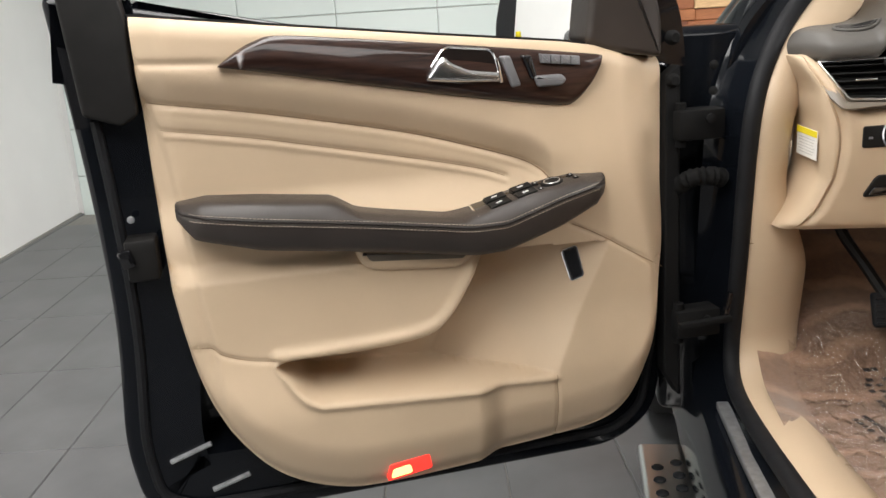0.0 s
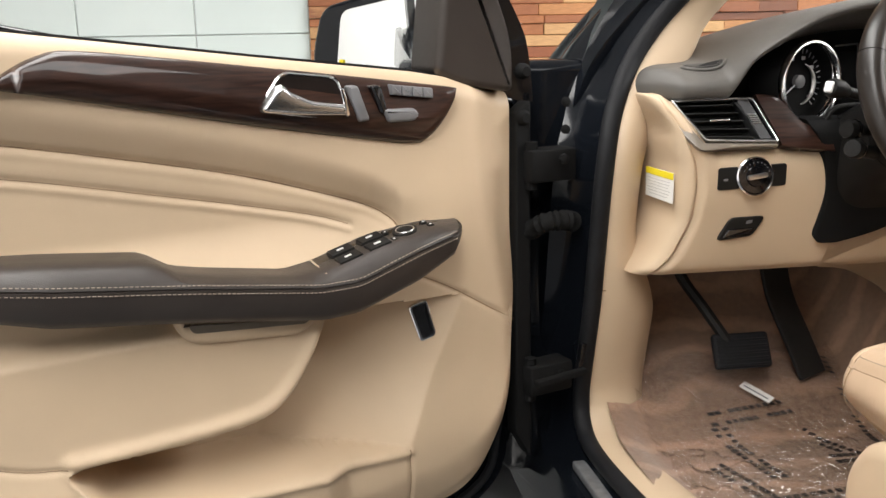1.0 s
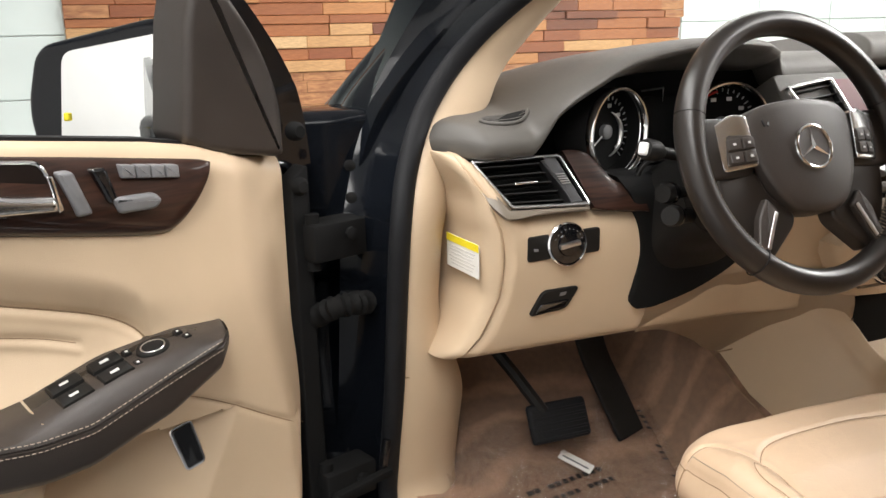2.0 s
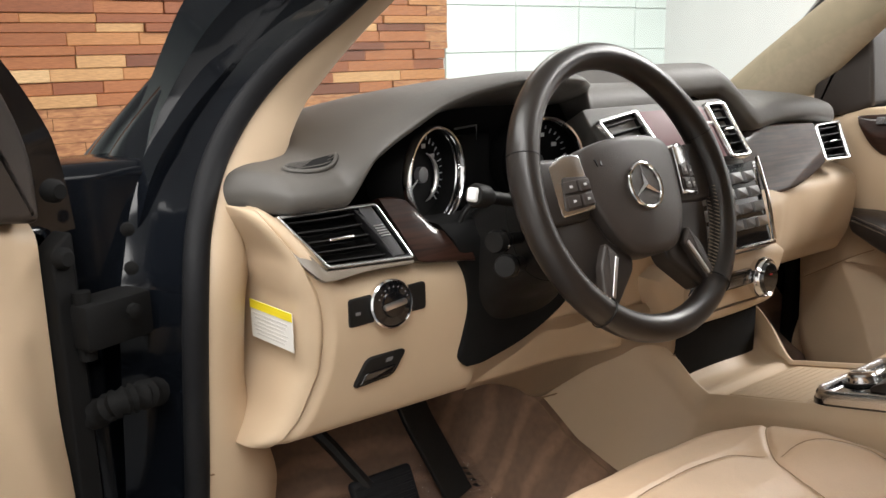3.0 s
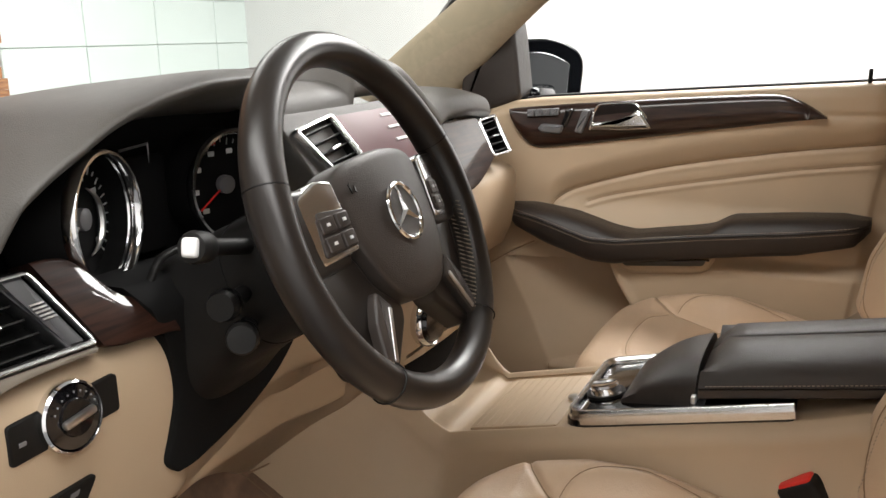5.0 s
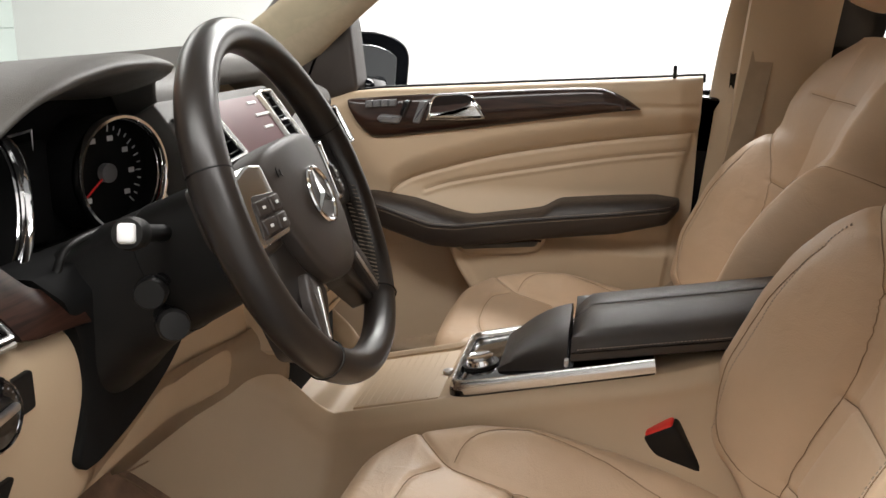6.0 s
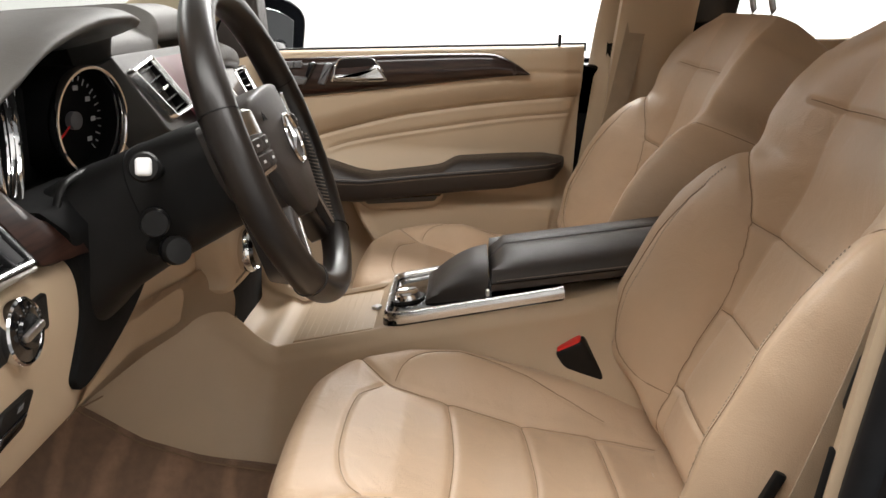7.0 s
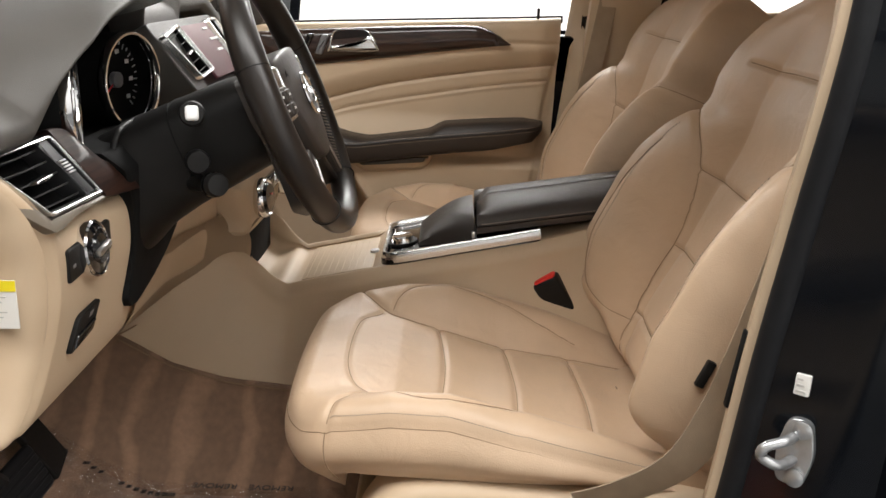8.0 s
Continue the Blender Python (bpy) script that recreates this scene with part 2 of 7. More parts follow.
def sweep(path, profile, up=(0, 0, 1), closed=False, bm=None, caps=True):
    """Sweeps a closed 2D profile (side, up) along a path; profile may be a function of 0..1."""
    path = [Vector(p) for p in path]
    rows, m = [], len(path)
    for i, p in enumerate(path):
        t = (path[(i + 1) % m] - path[i - 1]) if closed else (path[min(i + 1, m - 1)] - path[max(i - 1, 0)])
        t.normalize()
        s = t.cross(Vector(up)).normalized()
        u = s.cross(t)
        pr = profile(i / (m - 1)) if callable(profile) else profile
        rows.append([p + s * a + u * b for a, b in pr])
    if closed:
        rows.append(rows[0])
        bm = bm or bmesh.new()
        v = [[bm.verts.new(q) for q in r] for r in rows[:-1]]
        v.append(v[0])
        for a, b in zip(v, v[1:]):
            for k in range(len(a)):
                bm.faces.new((a[k - 1], a[k], b[k], b[k - 1]))
        return bm
    return grid(rows, bm, True, caps)


def ring2(r, seg=12, ry=None):
    return [(r * math.cos(2 * math.pi * k / seg), (ry or r) * math.sin(2 * math.pi * k / seg)) for k in range(seg)]


def tube(path, r, seg=10, closed=False, bm=None, up=(0, 0, 1)):
    return sweep(path, (lambda t: ring2(r(t), seg)) if callable(r) else ring2(r, seg), up, closed, bm)


def lathe(profile, centre, axis, seg=40, bm=None, caps=True):
    """Turns (radius, height) pairs round an axis through centre."""
    c, ax = Vector(centre), Vector(axis).normalized()
    s = ax.orthogonal().normalized()
    t = ax.cross(s)
    rows = [[c + ax * h + (s * math.cos(a) + t * math.sin(a)) * max(r, 1e-4) for a in (2 * math.pi * k / seg for k in range(seg))] for r, h in profile]
    return grid(rows, bm, True, caps)


def box(size, m=Matrix(), r=0.004, seg=2, bm=None):
    """A box with rounded edges at the pose m."""
    tmp = bmesh.new()
    bmesh.ops.create_cube(tmp, size=1, matrix=Matrix.Diagonal((*size, 1)))
    if r:
        bmesh.ops.bevel(tmp, geom=list(tmp.edges), offset=min(r, min(size) * 0.45), segments=seg, affect="EDGES", profile=0.5)
    tmp.transform(m)
    if bm is None:
        return tmp
    me = bpy.data.meshes.new("tmp")
    tmp.to_mesh(me)
    tmp.free()
    bm.from_mesh(me)
    bpy.data.meshes.remove(me)
    return bm


def smooth(x, a=0.0, b=1.0):
    t = np.clip((np.asarray(x, float) - a) / (b - a), 0, 1)
    return t * t * (3 - 2 * t)


def along(pts, x):
    """Piecewise linear, eased by the spacing of the points."""
    return np.interp(x, [p[0] for p in pts], [p[1] for p in pts])


def cord(name, pts3, r, mat, parent):
    """A thin cord laid along points of a surface, its dark colour deepening the groove's shade."""
    return part(name, tube(pts3, r, 5), mat, parent)


def seam_distance(x, y, pts, closed=False):
    """Distance from arrays x, y to a polyline."""
    c = [(p[0], p[1]) for p in curve([(p[0], p[1], 0) for p in pts], 6, closed)]
    if closed:
        c.append(c[0])
    d = np.full(np.shape(x), 9.0)
    for (ax, ay), (bx, by) in zip(c, c[1:]):
        ex, ey = bx - ax, by - ay
        q = ex * ex + ey * ey + 1e-12
        t = np.clip(((x - ax) * ex + (y - ay) * ey) / q, 0, 1)
        d = np.minimum(d, np.hypot(x - ax - t * ex, y - ay - t * ey))
    return d


def inside(x, y, poly):
    r = np.zeros(np.shape(x), bool)
    m = len(poly)
    for i in range(m):
        (ax, ay), (bx, by) = poly[i - 1], poly[i]
        with np.errstate(divide="ignore", invalid="ignore"):
            r ^= ((ay > y) != (by > y)) & (x < (bx - ax) * (y - ay) / (by - ay + 1e-15) + ax)
    return r


# ---- room ----
def room():
    bm = bmesh.new()
    for x0, y0, x1, y1 in ((-9, -9, 9, 9),):
        bm.faces.new([bm.verts.new(p) for p in ((x0, y0, GROUND - 0.006), (x1, y0, GROUND - 0.006), (x1, y1, GROUND - 0.006), (x0, y1, GROUND - 0.006))])
    floor = tagged(part("floor", bm, GROUT), "large grey stone floor tiles with pale grout lines", "floor", kind="structure")
    for name, sx, sy, x, y, a in (("wall_left", 0.12, 11.5, -4.07, 0.2, 10), ("wall_right", 0.12, 11.5, 5.0, -0.6, 0), ("wall_back", 12.0, 0.12, 0, -5.6, 0)):
        # the unseen back wall is kept charcoal so that black paint mirrors something dark
        back = name == "wall_back"
        part_ob = part(name, box((sx, sy, 3.5), pose(x, y, 1.7, 0, 0, a), 0), DARKWALL if back else WHITE)
        tagged(part_ob, "unseen charcoal back wall, added to keep reflections dark" if back else "plain white painted wall of a photo bay", "wall", kind="structure")
    front = tagged(part("wall_front", box((12.0, 0.12, 3.5), pose(0, 4.1, 1.7), 0), WHITE), "wall with white glass tiles and a wood plank panel", "wall", kind="structure")
    ceil = box((14, 14, 0.1), pose(0, 0, 3.5), 0)
    tagged(part("ceiling", ceil, WHITE), "plain white ceiling over the car", "ceiling", kind="structure")
    skirt = part("baseboard", box((0.02, 11.0, 0.012), pose(-4.0, 0.2, GROUND + 0.002, 0, 0, 10), 0.003), GROUT)
    tagged(skirt, "thin pale edge strip at the wall's foot", "trim", kind="structure")
    return floor, front


def shared_piece(name, me, parent, m):
    ob = new(name, me)
    ob.parent = parent
    ob.matrix_parent_inverse = parent.matrix_basis.inverted()
    ob.matrix_basis = m
    return ob


def piece_mesh(name, size, r, mat):
    bm = box(size, Matrix(), r, 1)
    me = bpy.data.meshes.new(name)
    for f in bm.faces:
        f.smooth = False
    bm.to_mesh(me)
    bm.free()
    me.materials.append(mat)
    return me


def room_pieces(floor, front):
    rnd = random.Random(3)
    tile = piece_mesh("tile", (0.327, 0.657, 0.012), 0.003, TILEM)
    rot = pose(-2.6, 1.0, 0, 0, 0, 10)
    for i in range(-6, 9):
        for j in range(-3, 6):
            m = rot @ pose(0.33 * i, 0.66 * j, GROUND - 0.006 + rnd.uniform(-0.0006, 0.0006))
            p = m.translation
            if p.x > -4.3 - 0.17 * p.y and p.y < 4.0:
                shared_piece("floor_tile", tile, floor, m)
    far_tiles = bmesh.new()
    for i in range(-6, 24):
        for j in range(-9, 6):
            if i < 9 and j >= -3:
                continue
            m = rot @ pose(0.33 * i, 0.66 * j, GROUND - 0.006 + rnd.uniform(-0.0006, 0.0006))
            p = m.translation
            if p.x > -4.3 - 0.17 * p.y and p.x < 4.8 and -5.3 < p.y < 4.0:
                vs = [far_tiles.verts.new(m @ Vector((a * 0.1635, b * 0.3285, c))) for c, k in ((-0.006, 1), (0.006, 1)) for a, b in ((-1, -1), (1, -1), (1, 1), (-1, 1))]
                for f in ((4, 5, 6, 7), (0, 1, 5, 4), (1, 2, 6, 5), (2, 3, 7, 6), (3, 0, 4, 7)):
                    far_tiles.faces.new([vs[q] for q in f])
    tagged(part("floor_tiles", far_tiles, TILEM, floor, "", False), kind="stuff")
    glass = piece_mesh("glass_tile", (0.655, 0.02, 0.325), 0.004, GLASSTILE)
    for x0, n in ((2.57, 4), (-4.64, 5)):
        for i in range(n):
            for k in range(10):
                z = 0.208 + 0.33 * k - 0.0
                shared_piece("glass_tile", glass, front, pose(x0 + 0.33 + 0.66 * i, 4.03, z))
    meshes = [piece_mesh("plank", (w, 0.05, h), 0.004, PLANK) for w in (0.26, 0.38, 0.52) for h in (0.048, 0.066)]
    rest = bmesh.new()
    z = GROUND
    while z < 3.4:
        hi = rnd.random() < 0.5
        h = 0.066 if hi else 0.048
        x = -1.34 + (0 if rnd.random() < 0.3 else -rnd.uniform(0, 0.2))
        while x < 2.55:
            w = rnd.choice((0, 1, 2))
            width = (0.26, 0.38, 0.52)[w]
            a, b = max(x, -1.34), min(x + width, 2.56)
            y = 4.02 - rnd.uniform(0, 0.022)
            if b - a > 0.03:
                if 1.1 < z < 2.05 and b - a > width - 0.001:
                    shared_piece("plank", meshes[w * 2 + hi], front, pose(x + width / 2, y, z + h / 2))
                else:
                    box((b - a - 0.002, 0.05, h), pose((a + b) / 2, y, z + h / 2), 0, 1, rest)
            x += width + 0.001
        z += h + 0.002
    ob = part("plank_rows", rest, PLANK_REST, front, smooth=False)
    ob["kind"] = "stuff"


PLANK_REST = wood_material("wall_plank_wood_rest", (0.22, 0.08, 0.035), (0.52, 0.26, 0.11), 0.1, 0.55, (3, 3, 14))
floor_ob, front_ob = room()


# ---- doors ----
HINGE = Matrix(((-0.927, 0.375, 0, -1.10), (-0.375, -0.927, 0, -0.015), (0, 0, 1, 0), (0, 0, 0, 1)))
SHUT = Matrix(((0, 1, 0, 0.69), (-1, 0, 0, 0.045), (0, 0, 1, 0), (0, 0, 0, 1)))

SEAM1 = [(0.752, 1.213), (0.60, 1.187), (0.455, 1.157), (0.33, 1.128), (0.219, 1.094), (0.14, 1.066), (0.105, 1.045), (0.09, 1.025)]
SEAM2 = [(0.735, 1.168), (0.60, 1.145), (0.458, 1.114), (0.32, 1.083), (0.22, 1.058), (0.17, 1.040)]
POCKET = [(0.595, 0.772), (0.572, 0.728), (0.54, 0.700), (0.48, 0.692), (0.101, 0.670), (-0.018, 0.905), (0.234, 0.915), (0.262, 0.865), (0.30, 0.810), (0.345, 0.784), (0.45, 0.775)]


def door_top(u):
    return along([(-0.14, 1.222), (-0.06, 1.232), (0.0, 1.252), (0.06, 1.262), (0.30, 1.289), (0.55, 1.319), (0.76, 1.345)], u)


def door_low(u):
    c = curve([(-0.134, 0.90, 0), (-0.130, 0.86, 0), (-0.118, 0.80, 0), (-0.107, 0.70, 0), (-0.085, 0.63, 0), (-0.05, 0.575, 0), (0.0, 0.545, 0), (0.1, 0.530, 0), (0.3, 0.515, 0), (0.42, 0.509, 0), (0.50, 0.514, 0), (0.58, 0.543, 0), (0.64, 0.59, 0), (0.694, 0.67, 0), (0.722, 0.745, 0), (0.738, 0.82, 0), (0.752, 0.93, 0), (0.758, 1.05, 0)], 6)
    return np.interp(u, [p[0] for p in c], [p[1] for p in c])


def panel_depth(u, v, top):
    """How far the door's trim stands out, over arrays of u and v."""
    w = np.zeros_like(u)
    w -= 0.022 * (1 - np.sqrt(np.clip(1 - (1 - np.clip((top - v) / 0.03, 0, 1)) ** 2, 0, 1)))
    s1 = np.interp(u, [p[0] for p in SEAM1[::-1]], [p[1] for p in SEAM1[::-1]])
    # the hollow between the wood and the armrest, fading out towards the hinge
    fade = smooth(u + (v - 1.0) * 0.25, 0.03, 0.16)
    below = smooth(s1 + 0.055 - v, 0.0, 0.075)
    rise = smooth(v, 0.97, 1.06)
    w -= 0.030 * fade * below * rise
    w += 0.005 * fade * smooth(v, s1 - 0.06, s1 - 0.02) * smooth(s1 - v, -0.004, 0.012)
    w -= 0.0050 * np.exp(-(seam_distance(u, v, SEAM1) / 0.0045) ** 2)
    w -= 0.0030 * np.exp(-(seam_distance(u, v, SEAM2) / 0.0042) ** 2)
    s2 = seam_distance(u, v, [(a, b - 0.009) for a, b in SEAM2])
    w += 0.0022 * np.exp(-(s2 / 0.004) ** 2)
    # ledge by the wood's rear tip
    w -= 0.005 * smooth(u, 0.60, 0.66) * np.exp(-((v - 1.266 - (u - 0.63) * 0.06) / 0.006) ** 2)
    # forward column
    crease = -0.042 - 0.055 * smooth(1.12 - v, 0, 0.28)
    w -= 0.040 * smooth(crease - u, -0.006, 0.075) * smooth(v, 0.62, 0.9)
    # cover over the pocket, the pocket and its lip
    low = smooth(0.95 - v, 0, 0.05)
    w += 0.028 * smooth(0.95 - v, 0, 0.03) * smooth(u, 0.20, 0.26)
    low_edge = curve([(p[0], p[1], 0) for p in POCKET[6:] + POCKET[:5]], 6)
    ins = inside(u, v, [(p[0], p[1]) for p in low_edge] + [POCKET[5]])
    edge = [POCKET[5], POCKET[4]]
    ex, ey = edge[1][0] - edge[0][0], edge[1][1] - edge[0][1]
    q = math.hypot(ex, ey)
    diag = np.abs((u - edge[0][0]) * ey - (v - edge[0][1]) * ex) / q
    rim = seam_distance(u, v, [(p[0], p[1]) for p in POCKET[6:] + POCKET[:5]])
    w += 0.022 * smooth(0.80 - v, 0.0, 0.14) * smooth(v - door_low(u), 0.0, 0.10)
    deep = np.minimum(smooth(rim, 0.0, 0.020), np.clip(diag / 0.20, 0, 1) ** 0.9)
    w += np.where(ins, (-0.100 - w) * deep, 0.0)
    lip = seam_distance(u, v, [(p[0], p[1] - 0.007) for p in POCKET[:5]])
    w += 0.006 * np.exp(-(lip / 0.007) ** 2)
    # the cover's lower edge rolls out over the pocket, and its rear end steps back to the outer strip
    roll = seam_distance(u, v, [(p[0], p[1] + 0.010) for p in POCKET[6:] + POCKET[:1]])
    w += 0.008 * np.exp(-(roll / 0.011) ** 2) * np.where(ins, 1 - deep, 1.0)
    w -= 0.006 * smooth(u - along([(0.80, 0.690), (0.95, 0.708), (1.11, 0.726), (1.21, 0.744)], v), -0.004, 0.010) * smooth(1.22 - v, 0, 0.02)
    # joints between the trim pieces
    for line in ([(-0.018, 0.905), (-0.07, 0.872), (-0.132, 0.836)], [(0.742, 0.812), (0.702, 0.812), (0.680, 0.797), (0.640, 0.783), (0.595, 0.776)], [(-0.018, 0.905), (0.06, 0.945)], [(0.101, 0.670), (0.094, 0.52)]):
        w -= 0.0035 * np.exp(-(seam_distance(u, v, line) / 0.0040) ** 2)
    w -= 0.014 * np.exp(-((v - door_low(u)) / 0.018) ** 2)
    w -= 0.014 * smooth(u, 0.71, 0.76)
    return w


def door(frame_m, s, label, is_open):
    d = thing("vehicle_door", frame_m, label, "car door", "front doors")

    def at(u, v, w):
        drop = 0.0 if is_open else 0.060 * max(0.0, u) * min(1.0, max(0.0, (v - 0.95) / 0.38))
        return (u, s * w, v - drop)

    # trim panel
    us = np.concatenate([np.linspace(-0.134, -0.05, 34), np.linspace(-0.047, 0.60, 200), np.linspace(0.603, 0.758, 60)])
    nv = 230
    lo, hi = door_low(us), door_top(us)
    t = np.linspace(0, 1, nv)
    uu = np.repeat(us[:, None], nv, 1)
    vv = lo[:, None] + (hi - lo)[:, None] * t[None, :]
    ww = panel_depth(uu, vv, np.repeat(hi[:, None], nv, 1))
    rows = []
    for i in range(len(us)):
        r = [at(uu[i, 0], vv[i, 0], -0.07)] + [at(uu[i, j], vv[i, j], ww[i, j]) for j in range(nv)] + [at(uu[i, -1], vv[i, -1], -0.07)]
        rows.append(r)
    rows = [[at(rows[0][k][0], rows[0][k][2], -0.07) for k in range(len(rows[0]))]] + rows + [[at(rows[-1][k][0], rows[-1][k][2], -0.07) for k in range(len(rows[-1]))]]
    part("trim_panel", grid(rows), TRIM, d, "beige moulded door trim with leather insert", sharp=60)

    # seams and joints of the trim
    def on_trim(u, v, w):
        q = float(panel_depth(np.array([u]), np.array([v]), np.array([float(door_top(u))]))[0])
        return at(u, v, q + w)

    for pts, r, mat in ((SEAM1, 0.0011, SEAM), (SEAM2, 0.0007, SEAM), ([(-0.018, 0.905), (-0.07, 0.872), (-0.130, 0.836)], 0.0009, SEAM), ([(0.738, 0.812), (0.702, 0.812), (0.680, 0.797), (0.640, 0.783), (0.600, 0.777)], 0.0009, SEAM), ([(-0.018, 0.905), (0.02, 0.927), (0.055, 0.944)], 0.0009, SEAM), ([(0.100, 0.668), (0.097, 0.60), (0.094, 0.535)], 0.0008, SEAM)):
        cord("trim_seam", [on_trim(p[0], p[1], 0.0004) for p in curve([(a, b, 0) for a, b in pts], 10)], r, mat, d)

    # wood strip, creased along its length
    wt = [(0.003, 1.237), (0.02, 1.240), (0.14, 1.256), (0.30, 1.276), (0.44, 1.293), (0.54, 1.303), (0.575, 1.297), (0.605, 1.283), (0.634, 1.263)]
    wb = [(0.003, 1.234), (0.006, 1.215), (0.022, 1.185), (0.045, 1.162), (0.07, 1.156), (0.15, 1.168), (0.30, 1.195), (0.45, 1.225), (0.58, 1.251), (0.634, 1.261)]
    wt, wb = ([(p[0], p[1]) for p in curve([(a, b, 0) for a, b in q], 6)] for q in (wt, wb))

    def bowed(u, v, w):
        mid = 1.215 + 0.085 * u
        return at(u, v, w - 1.6 * (v - mid) ** 2)

    rows = []
    us2 = np.concatenate([0.003 + 0.05 * np.linspace(0, 1, 16) ** 1.6, np.linspace(0.056, 0.60, 70), 0.634 - 0.034 * np.linspace(1, 0, 10) ** 1.3])
    for u in us2:
        lo_, hi_ = float(along(wb, u)), float(along(wt, u))
        r = [at(u, lo_, -0.03)]
        for q in np.linspace(0, 1, 25):
            edge = 1 - abs(2 * q - 1) ** 8
            w = 0.006 + 0.010 * edge + 0.004 - 0.26 * (hi_ - lo_) * (math.sqrt((q - 0.42) ** 2 + 0.004) - 0.06)
            r.append(at(u, lo_ + (hi_ - lo_) * q, max(w, -0.002)))
        rows.append(r + [at(u, hi_, -0.03)])
    part("wood_trim", grid(rows, None, True, True), WOOD, d, "glossy dark walnut door trim", sharp=70)

    # inner handle in its cup
    cup = fillet([(0.314, 1.219), (0.276, 1.268), (0.196, 1.259), (0.180, 1.204), (0.184, 1.198)], 0.012)
    # no hollow here: the plate's dark brown also carries the recess's shade
    hc = part("handle_cup", slab(cup, -0.01, 0.016, 0.003, bowed), RECESS_SHADE, d, "dark brown plate, coloured as the shaded handle recess")
    ringpath = [bowed(p[0], p[1], 0.017) for p in cup]
    part("cup_edge", tube(ringpath, 0.0022, 6, True), CHROME, hc)
    lever = fillet([(0.311, 1.221), (0.291, 1.249), (0.279, 1.254), (0.268, 1.243), (0.240, 1.230), (0.188, 1.222), (0.185, 1.206), (0.25, 1.210), (0.305, 1.216)], 0.006)
    part("door_lever", slab(lever, 0.01, 0.034, 0.008, bowed), SATINBRIGHT, hc, "bright satin door lever")

    # seat adjusting switches
    for name, pts, w, mat in (("backrest_switch", [(0.184, 1.247), (0.167, 1.247), (0.149, 1.197), (0.166, 1.195)], 0.027, GREYP), ("headrest_switch", [(0.147, 1.246), (0.130, 1.246), (0.119, 1.207), (0.131, 1.204)], 0.025, GLOSS), ("cushion_switch", [(0.128, 1.211), (0.078, 1.211), (0.069, 1.201), (0.078, 1.192), (0.120, 1.192)], 0.028, GREYP)):
        part(name, slab(fillet(pts, 0.005), 0.0, w, 0.005, bowed), mat, d, "seat-shaped switch")
    for k in range(4):
        u0 = 0.112 - 0.0175 * k
        part("memory_button", slab(fillet([(u0, 1.246 - 0.002 * k), (u0 - 0.016, 1.244 - 0.002 * k), (u0 - 0.016, 1.229 - 0.002 * k), (u0, 1.231 - 0.002 * k)], 0.002), 0.0, 0.021, 0.002, bowed), GREYP, d)
    part("switch_plinth", slab(fillet([(0.194, 1.244), (0.187, 1.244), (0.179, 1.206), (0.185, 1.203)], 0.002), 0.0, 0.024, 0.002, bowed), CHROME, d)

    # armrest: a padded bar that rises at the rear and widens to the switch pad in front
    def arm_section(u):
        low = float(along([(0.0, 1.006), (0.03, 0.985), (0.10, 0.957), (0.20, 0.926), (0.25, 0.924), (0.43, 0.952), (0.60, 0.975), (0.70, 1.000), (0.726, 1.03)], u))
        rim = float(along([(0.0, 1.026), (0.05, 1.018), (0.10, 1.009), (0.20, 0.978), (0.26, 0.978), (0.43, 1.004), (0.60, 1.027), (0.726, 1.044)], u))
        top = float(along([(0.0, 1.032), (0.06, 1.036), (0.15, 1.022), (0.24, 0.998), (0.285, 0.992), (0.40, 1.010), (0.44, 1.018), (0.475, 1.040), (0.60, 1.054), (0.68, 1.060), (0.726, 1.054)], u))
        out = float(along([(0.0, 0.01), (0.008, 0.04), (0.03, 0.062), (0.10, 0.078), (0.25, 0.083), (0.60, 0.080), (0.69, 0.066), (0.715, 0.045), (0.726, 0.02)], u))
        return low, rim, top, out

    stations = sorted(set([0.0, 0.004, 0.010, 0.018, 0.03] + [0.03 + k * 0.0125 for k in range(55)] + [0.700, 0.708, 0.715, 0.721, 0.726]))
    rows, line = [], []
    for u in stations:
        low, rim, top, out = arm_section(u)
        prof = [(low + 0.004, -0.03), (low, out * 0.55), (low + 0.004, out * 0.85), (low + 0.014, out * 0.97), (rim - 0.006, out), (rim - 0.0015, out + 0.001), (rim, out - 0.002), (rim + 0.0015, out + 0.001), (rim + 0.007, out - 0.001), (top - 0.006, out * 0.90), (top, out * 0.72), (top + 0.001, out * 0.4), (top - 0.002, -0.03)]
        rows.append([at(u, v, w) for v, w in prof])
        line.append((at(u, rim + 0.0055, out + 0.0008), at(u, rim - 0.0055, out + 0.0012)))
    arm = part("armrest", grid(rows, None, True, True), BROWN, d, "dark brown stitched leather armrest", sharp=75)
    for k in (0, 1):
        bm = bmesh.new()
        pts = curve([p[k] for p in line[4:-4]], 2)
        for i in range(0, len(pts) - 1):
            a, b = Vector(pts[i]), Vector(pts[i + 1])
            n = max(1, int((b - a).length / 0.0042))
            for j in range(n):
                p, q = a.lerp(b, j / n), a.lerp(b, (j + 0.62) / n)
                tube([p, q], 0.0006, 4, False, bm)
        tagged(part("stitching", bm, STITCH, arm, "pale double stitching"), kind="stuff")

    # window switches on the front pad
    def pad(u, v, w):
        low, rim, top, out = arm_section(u)
        return at(u, top + 0.001 + w - 0.10 * out * v, out * 0.06 + v * out * 0.78)

